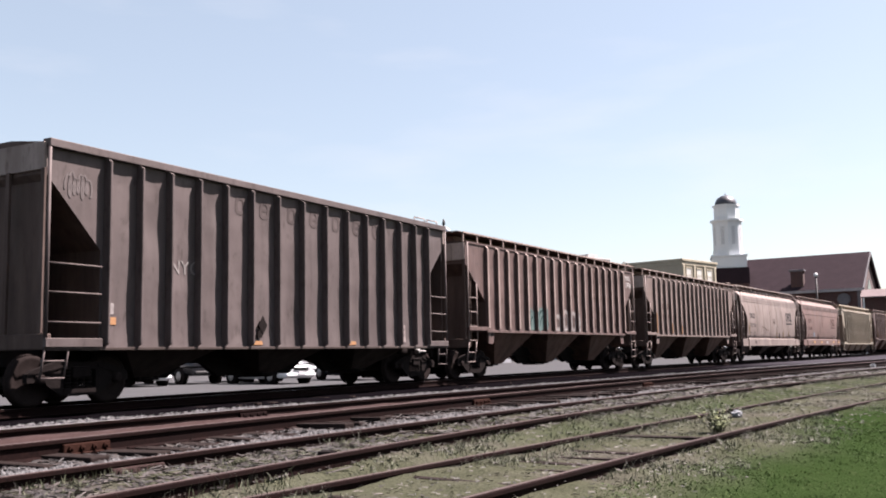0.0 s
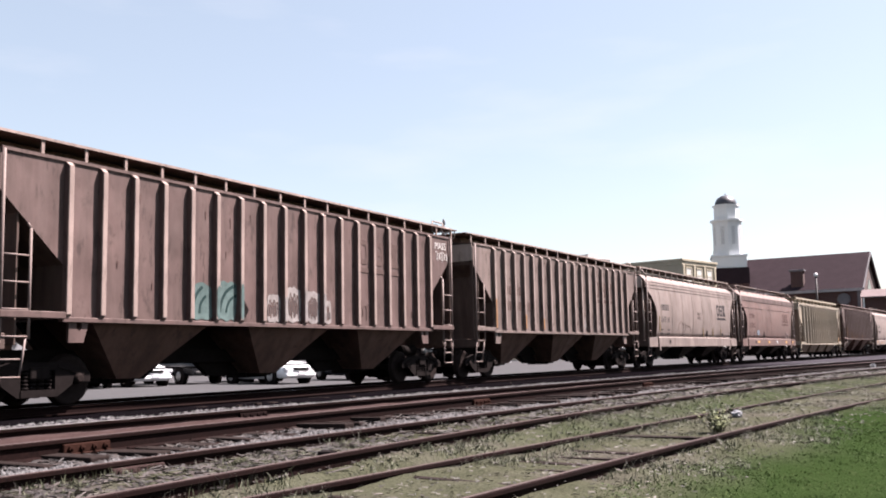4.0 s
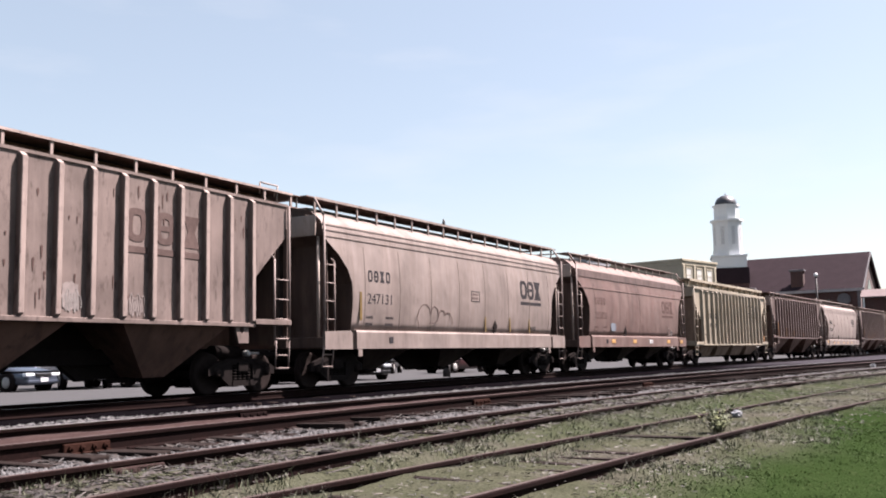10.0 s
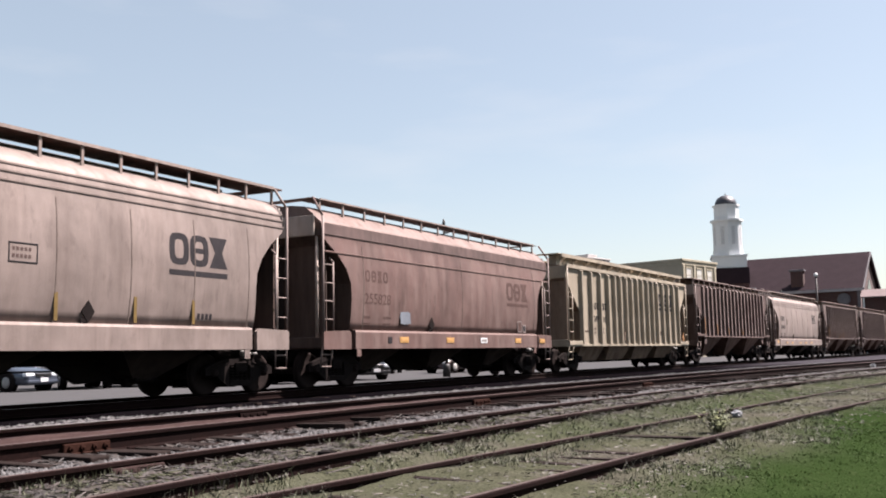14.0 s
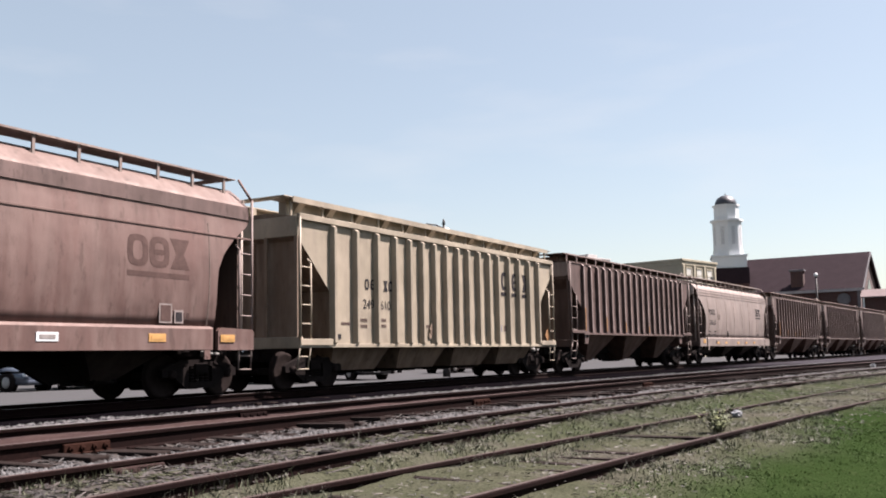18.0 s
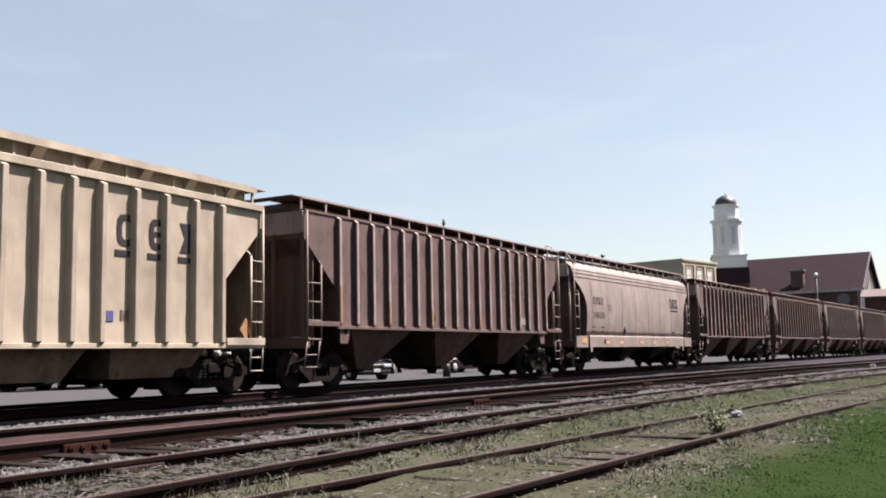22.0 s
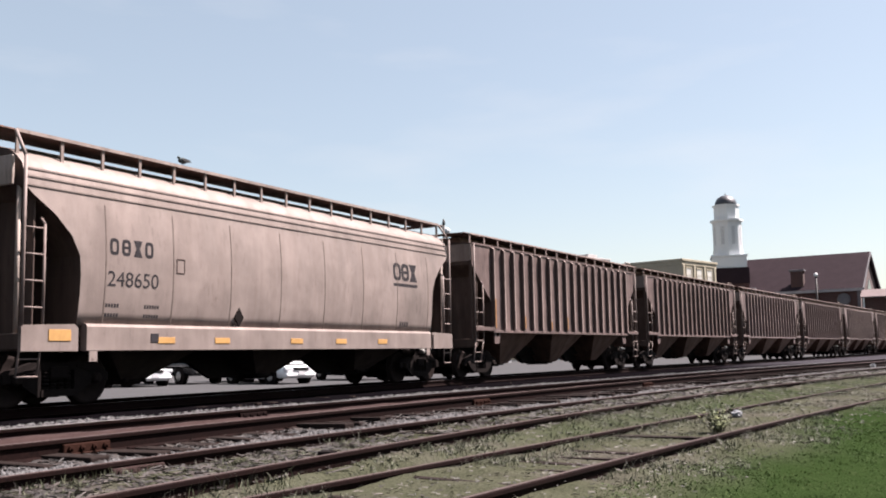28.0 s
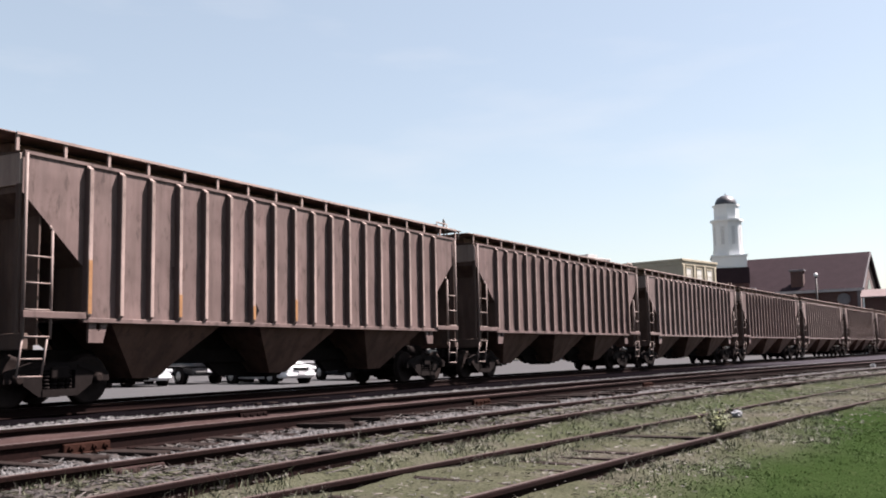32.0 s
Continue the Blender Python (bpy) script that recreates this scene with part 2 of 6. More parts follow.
def words(name, text, size, material, parent, at, label="", squeeze=1.0):
    cu = bpy.data.curves.new(name, "FONT")
    cu.body, cu.size, cu.extrude = text, size, 0.002
    tmp = bpy.data.objects.new(name, cu)
    scene.collection.objects.link(tmp)
    me = bpy.data.meshes.new_from_object(tmp.evaluated_get(bpy.context.evaluated_depsgraph_get()))
    bpy.data.objects.remove(tmp)
    me.transform(Matrix.Diagonal((squeeze, 1, 1, 1)))
    me.materials.clear()
    me.materials.append(material)
    ob = new(name, me)
    ob.parent, ob.matrix_basis = parent, at
    return tagged(ob, label)


# ---- the plan: centre lines of the four tracks ----
HALF = 1.55            # half the width of a wagon
SPEED = 4.2269
BEND_K, BEND_END = -0.0027619, 90.0


def main_line(x):
    """y of the main track's centre and the slope of its line."""
    if x < 0:
        return 13.544 + HALF, 0.0
    if x < BEND_END:
        return 13.544 + HALF + BEND_K * (x * x / 2 - x ** 3 / (6 * BEND_END)), BEND_K * (x - x * x / (2 * BEND_END))
    return 13.544 + HALF + BEND_K * (BEND_END ** 2 / 3 + (x - BEND_END) * BEND_END / 2), BEND_K * BEND_END / 2


def bent(a, b, c, stop):
    def line(x):
        k = min(max(x, -4), stop)
        return a + b * k + c * k * k / 2 + (x - k) * (b + c * k), b + c * k
    return line


# the six siding rails, from the far one to the near one
rail_a, rail_b = bent(9.335, -0.0817, -0.00191, 50), bent(7.127, -0.0080, -0.00484, 40)
rail_c, rail_d = bent(6.045, -0.0431, -0.00439, 40), bent(4.373, 0.0252, -0.0091, 28)
rail_e, rail_f = bent(4.836, -0.1250, -0.00195, 30), bent(3.364, -0.0970, -0.00518, 18)


def midway(p, q):
    def line(x):
        (y0, s0), (y1, s1) = p(x), q(x)
        return (y0 + y1) / 2, (s0 + s1) / 2
    return line


line_ab, line_cd, line_ef = midway(rail_a, rail_b), midway(rail_c, rail_d), midway(rail_e, rail_f)
Z_AB, Z_CD, Z_EF = 0.10, 0.0, -0.15


def smooth(a, b, v):
    t = min(1, max(0, (v - a) / (b - a)))
    return t * t * (3 - 2 * t)


def ground_z(x, y):
    m = main_line(x)[0]
    a, b, c, d, e, f = (r(x)[0] for r in (rail_a, rail_b, rail_c, rail_d, rail_e, rail_f))
    dip = smooth(60, 40, x)     # a hollow runs along the main line's shoulder
    far = smooth(6, 18, x)      # the sidings sink into the ground further on
    knots = [(f - 14, -0.85), (f - 4, -0.62), (f - 1, -0.34 + 0.05 * far), (f, -0.24 + 0.05 * far), (e, -0.232 + 0.04 * far), (max(e + 0.15, d - 0.5), -0.14), (d - 0.1, -0.11 + 0.05 * far), (c + 0.1, -0.11 + 0.05 * far), (c + 0.5, -0.07), (b - 0.75, -0.085), (b - 0.1, -0.08), (b + 0.15, -0.012), (a - 0.15, -0.012), (a + 0.12, 0.01), (min(a + 1.45, m - 2.4), 0.02),
             (min(a + 1.85, m - 2.2), -0.1 + 0.04 * dip), (min(a + 2.2, m - 1.9), -0.16 - 0.2 * dip), (m - 1.65, -0.17 - 0.19 * dip), (m - 1.4, -0.17 - 0.03 * dip), (m + 1.6, -0.17), (m + 2.4, -0.235), (m + 90, -0.235)]
    if y <= knots[0][0]:
        return knots[0][1]
    for (y0, z0), (y1, z1) in zip(knots, knots[1:]):
        if y <= y1:
            return z0 + (z1 - z0) * (y - y0) / max(y1 - y0, 1e-6)
    return knots[-1][1]


def bumpy_z(x, y):
    """The ground's height with its small bumps."""
    near = smooth(90, 40, x) if x > 0 else smooth(-30, -10, x)
    near *= smooth(2.2, 1.4, y - main_line(x)[0])
    return ground_z(x, y) + near * (0.035 * (noise.noise((x * 0.6, y * 0.6, 0)) + 0.8 * noise.noise((x * 2.1, y * 2.1, 3)))) * (0.6 if y > rail_c(x)[0] + 1 else 1.0)


def build_ground():
    xs = [-1500, -600, -250, -100, -50, -30, -20, -14] + [-10 + 0.25 * i for i in range(160)] + [30 + 0.6 * i for i in range(60)] + [66 + 2 * i for i in range(40)] + [150, 170, 200, 250, 350, 600, 1100, 2500]
    vs = [-2500, -900, -350, -140, -60, -35, -24, -18, -14, -11] + [-9 + 0.22 * i for i in range(130)] + [20 + i for i in range(16)] + [38, 45, 60, 90, 150, 300, 700, 1500, 2500]
    verts, cols = [], []
    for x in xs:
        for v in vs:
            y = v
            z = bumpy_z(x, y)
            m, ra, rc, rf = main_line(x)[0], rail_a(x)[0], rail_c(x)[0], rail_f(x)[0]
            wob = 0.5 * noise.noise((x * 0.35, y * 0.35, 7)) + 0.25 * noise.noise((x * 1.6, y * 1.6, 9))
            grass = smooth(-0.3, -1.3, y - rf + 1.1 * wob - 0.75 * smooth(9, 17, x))
            stone = smooth(0.0, 0.5, y - rc + 0.5 * wob)
            # zone of the painted shade: from beyond rail a to behind the train
            blackish = smooth(ra + 1.15, ra + 1.45, y + 0.3 * wob) * smooth(m + 3.4, m + 2.8, y) * (smooth(70, 50, x + 2 * wob) if y < m - 1.7 else smooth(140, 100, x))
            if y > m + 4:
                stone = 0.4
            verts.append((x, y, z))
            rb = rail_b(x)[0]
            rust = smooth(rb - 0.75, rb - 0.35, y + 0.25 * wob) * smooth(ra + 0.3, ra - 0.1, y) * smooth(70, 40, x)
            verge = smooth(rail_e(x)[0] - 0.1, rail_e(x)[0] + 0.25, y + 0.3 * wob) * smooth(rail_d(x)[0] + 0.1, rail_d(x)[0] - 0.3, y + 0.3 * wob) * smooth(7, 13, x)
            grass = max(grass, verge * (0.5 + 0.5 * wob))
            cols.append((grass, stone * (1 - grass), blackish, 1 - 0.85 * rust))
    k = len(vs)
    faces = [(i * k + j, (i + 1) * k + j, (i + 1) * k + j + 1, i * k + j + 1) for i in range(len(xs) - 1) for j in range(k - 1)]
    me = bpy.data.meshes.new("ground")
    me.from_pydata(verts, [], faces)
    at = me.color_attributes.new("zones", "FLOAT_COLOR", "POINT")
    at.data.foreach_set("color", [c for q in cols for c in q])
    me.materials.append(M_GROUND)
    for p in me.polygons:
        p.use_smooth = True
    tagged(new("ground", me), "uneven rail yard ground of grass, soil and ballast", "ground", kind="structure")


build_ground()


def sweep(bm, line, off, outline, z, x0, x1, step):
    """Runs a cross-section (sideways, up) along a track's line at a sideways offset."""
    rings, x = [], x0
    while True:
        y, s = line(x)
        k = math.hypot(1, s)
        nx, ny = -s / k, 1 / k
        rings.append([bm.verts.new((x + nx * (off + u), y + ny * (off + u), z + w)) for u, w in outline])
        if x >= x1:
            break
        x = min(x1, x + step)
    k = len(outline)
    for a, b in zip(rings, rings[1:]):
        for i in range(k):
            bm.faces.new((a[i], a[(i + 1) % k], b[(i + 1) % k], b[i]))
    bm.faces.new(rings[0][::-1])
    bm.faces.new(rings[-1])


RAIL = [(-0.07, -0.165), (0.07, -0.165), (0.07, -0.152), (0.012, -0.135), (0.012, -0.045), (0.036, -0.034), (0.036, -0.008), (0.028, 0.0), (-0.028, 0.0), (-0.036, -0.008), (-0.036, -0.034), (-0.012, -0.045), (-0.012, -0.135), (-0.07, -0.152)]
SLIM = [(-0.017, 0.0), (0.017, 0.0), (0.014, 0.003), (-0.014, 0.003)]
HEAD = [(-0.027, 0.0), (0.027, 0.0), (0.024, 0.003), (-0.024, 0.003)]


def build_track(rails, z, label, x0, x1, ties, shiny, step=2.0, sunk=0.0, flush=False):
    """A track from its two rails' lines; ties are laid under them over a stretch."""
    t = thing("railway_track", label, "railway track", "tracks of the yard")
    line = midway(*(r[0] for r in rails))
    for run, off in rails:
        bm = bmesh.new()
        sweep(bm, run, off, RAIL, z, x0, x1, step)
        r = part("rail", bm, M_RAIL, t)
        if shiny:
            bm = bmesh.new()
            sweep(bm, run, off, HEAD, z, x0, x1, step)
            part("rail_head", bm, M_SHINE, r, "bright worn running surface")
    shapes = []
    for k in range(5):
        bm = bmesh.new()
        bevel_box(bm, -0.115, 0.115, -1.28 - 0.03 * k, 1.3 - 0.02 * k, -0.17, 0.0, 0.015)
        for v in bm.verts:
            v.co += 0.012 * noise.noise_vector(v.co * 3 + Vector((k, 0, 0)))
        shapes.append(mesh_of("tie", bm, M_TIE))
    x, i = ties[0], 0
    while x < ties[1]:
        y, s = line(x)
        at = pose(x, y + random.uniform(-0.06, 0.06), z - 0.118 - sunk - random.uniform(0.0, 0.03), random.uniform(-1, 1), 0, math.degrees(math.atan(s)) + random.uniform(-3, 3)) @ Matrix.Diagonal((random.uniform(0.4, 0.9), random.uniform(0.84, 1.04) if sunk else random.uniform(1.02, 1.26), 1, 1))
        if flush:
            # old ties worn level with the soil, seen between the rails only
            gap = abs(rails[0][0](x)[0] - rails[1][0](x)[0])
            at = pose(x, y, bumpy_z(x, y) + random.uniform(-0.045, 0.022), random.uniform(-0.6, 0.6), 0, math.degrees(math.atan(s)) + random.uniform(-3, 3)) @ Matrix.Diagonal((random.uniform(0.3, 0.75), min(1.0, (gap / 2 - 0.02) / 1.29), 1, 1))
        part("tie", random.choice(shapes), None, t, at=at)
        x += 0.53 + random.uniform(-0.03, 0.03)
        i += 1
    return t


build_track(((main_line, -0.7535), (main_line, 0.7535)), 0.0, "main line rails worn bright under the train", -60, 330, (-4, 60), True, 3.0, 0.085)
track_ab = build_track(((rail_b, 0.0), (rail_a, 0.0)), Z_AB, "rusty siding rails on grey ballast", -30, 120, (2, 60), False, 1.5, 0.0)
track_cd = build_track(((rail_d, 0.0), (rail_c, 0.0)), Z_CD, "rusty siding rails among dry weeds", -30, 100, (5.5, 42), False, 1.5, 0.0, True)
track_ef = build_track(((rail_f, 0.0), (rail_e, 0.0)), Z_EF, "overgrown rusty siding rails sunk in grass", -30, 80, (5, 12.5), False, 1.5, 0.0, True)
bm = bmesh.new()
sweep(bm, rail_a, 0.0, HEAD, Z_AB, -30, 90, 1.5)
part("rail_head", bm, M_SHINE, track_ab.children[1], "bright worn running surface")

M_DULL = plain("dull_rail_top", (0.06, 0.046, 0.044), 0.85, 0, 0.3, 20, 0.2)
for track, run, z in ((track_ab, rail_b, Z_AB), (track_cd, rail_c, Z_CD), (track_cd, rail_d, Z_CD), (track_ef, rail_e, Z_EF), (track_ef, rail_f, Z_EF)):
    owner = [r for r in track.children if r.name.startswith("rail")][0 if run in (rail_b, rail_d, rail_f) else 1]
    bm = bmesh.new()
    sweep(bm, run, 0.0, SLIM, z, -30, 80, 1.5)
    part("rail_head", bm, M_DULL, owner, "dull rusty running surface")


# ---- the train ----
def car_pose(mid, reach, t):
    """The pose of a wagon whose middle stands at mid at 0 s and whose trucks are reach apart from the middle."""
    x = mid - SPEED * t
    a, b = main_line(x - reach)[0], main_line(x + reach)[0]
    return pose(x, (a + b) / 2, 0, 0, 0, math.degrees(math.atan2(b - a, 2 * reach)))


def dents(posts, low, high, dent, seed):
    """How deep the side sheet is pressed in between its posts at (x, z)."""
    def pressed(x, z):
        if x <= posts[0] or x >= posts[-1]:
            return 0.0
        k = max(i for i, p in enumerate(posts) if p <= x)
        u = (x - posts[k]) / (posts[k + 1] - posts[k])
        rim = smooth(0, 0.3, z - low) * smooth(0, 0.5, high - z)
        deep = 0.5 + 0.5 * noise.noise((k * 3.7, z * 0.75, seed)) + 0.55 * noise.noise((x * 1.7, z * 1.6, seed + 5))
        return dent * rim * math.sin(math.pi * u) ** 1.2 * max(0.0, deep)
    return pressed


def body_shell(profile, end_at, posts=(), pressed=None, roof=99):
    """A wagon body from half its cross-section, (half width, height) from the bottom up; end_at gives its half length at a height.
    With posts, the side sheets between them are pressed in unevenly, as old plates are."""
    bm = bmesh.new()
    low = profile[0][1]

    def corners(y, z):
        e = end_at(z)
        return [bm.verts.new(p) for p in ((-e, -y, z), (e, -y, z), (e, y, z), (-e, y, z))]

    grid = [corners(y, z) for y, z in profile]
    caps = [corners(y, z) for y, z in profile]
    for q, (a, b, c, d) in enumerate(zip(grid, grid[1:], caps, caps[1:])):
        for i in range(4):
            if i == 0 and posts and q < len(profile) - 2:
                continue
            u, v = (a, b) if i % 2 == 0 else (c, d)
            f = bm.faces.new((u[i], u[(i + 1) % 4], v[(i + 1) % 4], v[i]))
            f.smooth = i % 2 == 0 and len(profile) > 6
            # ends take coat 1, a darker paint that holds their shade
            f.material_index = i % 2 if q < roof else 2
    if posts:
        zs = [low]
        for (_, z0), (_, z1) in zip(profile[:-2], profile[1:-1]):
            n = max(1, round((z1 - z0) / 0.14))
            zs += [z0 + (z1 - z0) * (i + 1) / n for i in range(n)]
        n = 7 * (len(posts) + 1)
        rows = []
        for z in zs:
            e = end_at(z)
            rows.append([bm.verts.new((x, -profile[0][0] + pressed(x, z), z)) for x in [-e + 2 * e * i / n for i in range(n + 1)]])
        for p, r in zip(rows, rows[1:]):
            for i in range(n):
                bm.faces.new((p[i], p[i + 1], r[i + 1], r[i])).smooth = True
    bm.faces.new(grid[0][::-1])
    bm.faces.new(grid[-1])
    return bm


def press_on(car, pressed):
    """Lays thin markings on the dented side sheet of a wagon."""
    for ob in car.children:
        me = ob.data
        if me is None or ob.name.split(".")[0] in ("body", "side_post", "top_chord", "side_sill"):
            continue
        if ob.matrix_basis != Matrix.Identity(4) and ob.name.split(".")[0] not in ("number", "graffiti"):
            continue
        ys = [(ob.matrix_basis @ v.co).y for v in me.vertices]
        if not ys or min(ys) < -1.45 or max(ys) > -1.42:
            continue
        me.transform(ob.matrix_basis)
        ob.matrix_basis = Matrix.Identity(4)
        bm = bmesh.new()
        bm.from_mesh(me)
        for axis, gap in ((0, 0.13), (2, 0.16)):
            lo, hi = min(v.co[axis] for v in bm.verts), max(v.co[axis] for v in bm.verts)
            n = int((hi - lo) / gap)
            for i in range(1, n + 1):
                at = lo + (hi - lo) * i / (n + 1)
                bmesh.ops.bisect_plane(bm, geom=bm.verts[:] + bm.edges[:] + bm.faces[:], plane_co=(at, 0, at), plane_no=(1, 0, 0) if axis == 0 else (0, 0, 1))
        for v in bm.verts:
            v.co.y += pressed(v.co.x, v.co.z) - 0.003
        bm.to_mesh(me)
        bm.free()


def post_mesh(z0, z1, front, base, depth, material):
    """An upright pressed stiffener with sloping flanks; its foot stands at y = 0 and it comes out towards -y."""
    bm = bmesh.new()
    ring = [(-base / 2, 0), (base / 2, 0), (front / 2 + 0.008, -depth + 0.012), (front / 2 - 0.006, -depth), (-front / 2 + 0.006, -depth), (-front / 2 - 0.008, -depth + 0.012)]
    top = [(x, y * 0.25) for x, y in ring]
    rows = []
    for z, r in ((z0, top), (z0 + 0.07, ring), (z1 - 0.07, ring), (z1, top)):
        rows.append([bm.verts.new((x, y, z)) for x, y in r])
    for a, b in zip(rows, rows[1:]):
        for i in range(6):
            bm.faces.new((a[i], a[(i + 1) % 6], b[(i + 1) % 6], b[i])).material_index = int(i in (0, 1, 5))   # flanks keep the dark coat, so their shade is in the colour
    bm.faces.new(rows[0][::-1])
    bm.faces.new(rows[-1])
    return mesh_of("side_post", bm, material)


WHEEL = [(0.10, -0.835), (0.10, -0.80), (0.17, -0.79), (0.30, -0.775), (0.385, -0.81), (0.455, -0.81), (0.457, -0.745), (0.462, -0.715), (0.487, -0.705), (0.487, -0.685), (0.39, -0.68), (0.32, -0.735), (0.2, -0.745), (0.13, -0.70), (0.09, -0.68), (0.085, 0.0)]


def wheelset_mesh():
    bm = bmesh.new()
    for s in (1, -1):
        lathe(bm, [(r, s * h) for r, h in WHEEL], 28, "y")
    tube(bm, (0, -1.02, 0), (0, 1.02, 0), 0.075, 12)
    for s in (1, -1):
        for k in range(3):
            a = 2 * math.pi * k / 3
            tube(bm, (0.055 * math.cos(a), s * 1.02, 0.055 * math.sin(a)), (0.055 * math.cos(a), s * 1.035, 0.055 * math.sin(a)), 0.016, 6)
    return mesh_of("wheelset", bm, M_WHEEL)


def side_frame_mesh():
    bm = bmesh.new()
    # two cast halves round the window for the springs
    pts = [(-1.14, 0.44), (-1.14, 0.60), (-1.02, 0.66), (-0.55, 0.80), (-0.36, 0.80), (-0.36, 0.19), (-0.42, 0.19), (-0.74, 0.40), (-0.79, 0.56), (-0.94, 0.56), (-0.98, 0.44)]
    prism(bm, pts, "y", -0.06, 0.06)
    prism(bm, [(-x, z) for x, z in reversed(pts)], "y", -0.06, 0.06)
    box(bm, -0.36, 0.36, -0.06, 0.06, 0.66, 0.80)
    box(bm, -0.36, 0.36, -0.08, 0.08, 0.19, 0.32)
    prism(bm, [(-0.98, 0.585), (-0.40, 0.75), (-0.40, 0.71), (-0.98, 0.545)], "y", -0.085, -0.06)
    prism(bm, [(0.98, 0.545), (0.40, 0.71), (0.40, 0.75), (0.98, 0.585)], "y", -0.085, -0.06)
    return mesh_of("side_frame", bm, M_STEEL)


def spring_mesh():
    bm = bmesh.new()
    for k in range(5):
        lathe(bm, [(0.055, 0.325 + 0.066 * k), (0.07, 0.335 + 0.066 * k), (0.07, 0.36 + 0.066 * k), (0.055, 0.37 + 0.066 * k)], 10)
    return mesh_of("spring", bm, M_STEEL)


def bearing_mesh():
    bm = bmesh.new()
    lathe(bm, [(0.06, -1.12), (0.085, -1.10), (0.105, -1.04), (0.105, -0.92)], 14, "y")
    return mesh_of("bearing_cap", bm, M_WHEEL)


WHEELSET, FRAME, SPRING, BEARING = wheelset_mesh(), side_frame_mesh(), spring_mesh(), bearing_mesh()
WHEELS, CARS = [], []


def add_truck(car, x):
    bm = bmesh.new()
    bevel_box(bm, -0.2, 0.2, -1.1, 1.1, 0.5, 0.72, 0.03)
    lathe(bm, [(0.2, 0.7), (0.2, 0.84)], 16)
    box(bm, -0.62, -0.52, -0.95, 0.95, 0.36, 0.46)
    box(bm, 0.52, 0.62, -0.95, 0.95, 0.36, 0.46)
    tr = part("truck", bm, M_STEEL, car, "grimy black steel truck", pose(x, 0, 0))
    for s in (-1, 1):
        part("side_frame", FRAME, None, tr, at=pose(0, s * 0.99, 0, 0, 0, 0 if s < 0 else 180))
        for k in (-0.24, -0.08, 0.08, 0.24):
            part("spring", SPRING, None, tr, at=pose(k, s * 0.99, 0))
        for w in (-0.865, 0.865):
            part("bearing_cap", BEARING, None, tr, at=pose(w, 0, 0.5, 0, 0, 0 if s < 0 else 180))
    bm = bmesh.new()
    for q in (-0.3, 0.3):
        bevel_box(bm, q - 0.1, q + 0.1, -0.62, 0.62, 0.16, 0.42, 0.02)
    box(bm, -0.34, 0.34, -0.3, 0.3, 0.2, 0.36)
    part("brake_beam", bm, M_STEEL, tr)
    for w in (-0.865, 0.865):
        ob = part("wheelset", WHEELSET, None, tr, at=pose(w, 0, 0.47))
        WHEELS.append((ob, w))


def ladder(parent, x, side, inner, z_out, z_in, z_low, material, step_low=0.56, rungs=()):
    """A corner ladder on the wagon's side: two stiles, rungs and the hanging step below."""
    bm = bmesh.new()
    y = -1.5 * side
    tube(bm, (x, y, z_low), (x, y, z_out), 0.032, 8)
    if not rungs:
        tube(bm, (x + inner, y, z_low), (x + inner, y, z_in), 0.026, 8)
        tube(bm, (x + inner, y, z_in), (x + inner * 1.02, y + 0.12 * side, z_in + 0.12), 0.026, 8)
    for a in (0.0, min(abs(inner), 0.5) * (1 if inner > 0 else -1)):
        tube(bm, (x + a, y, z_low), (x + a - 0.05 * (1 if inner > 0 else -1), y + 0.06 * side, step_low), 0.02, 6)
    lad = part("ladder", bm, material, parent)
    bm = bmesh.new()
    tube(bm, (0, 0, 0), (inner, 0, 0), 0.017, 6)
    rung = mesh_of("rung", bm, material)
    for z in rungs or [z_low + 0.04 + 0.46 * i for i in range(math.ceil((z_in - 0.09 - z_low) / 0.46))]:
        part("rung", rung, None, lad, at=pose(x, y, z))
    bm = bmesh.new()
    tube(bm, (0, 0, 0), (min(abs(inner), 0.5) * (1 if inner > 0 else -1), 0, 0), 0.017, 6)
    rung = mesh_of("rung", bm, material)
    for z in (step_low, step_low + 0.3):
        part("rung", rung, None, lad, at=pose(x - 0.04 * (1 if inner > 0 else -1), y + 0.05 * side, z))


def end_wall(car, half, back, z0, z1, width, material):
    """The steel bulkhead across a wagon's end, in one sheet."""
    for s in (-1, 1):
        bm = bmesh.new()
        x = s * (half - back)
        box(bm, x - 0.02, x + 0.02, -width, width, z0, z1)
        part("end_wall", bm, material, car, "grimy steel end wall with its shade in the paint")


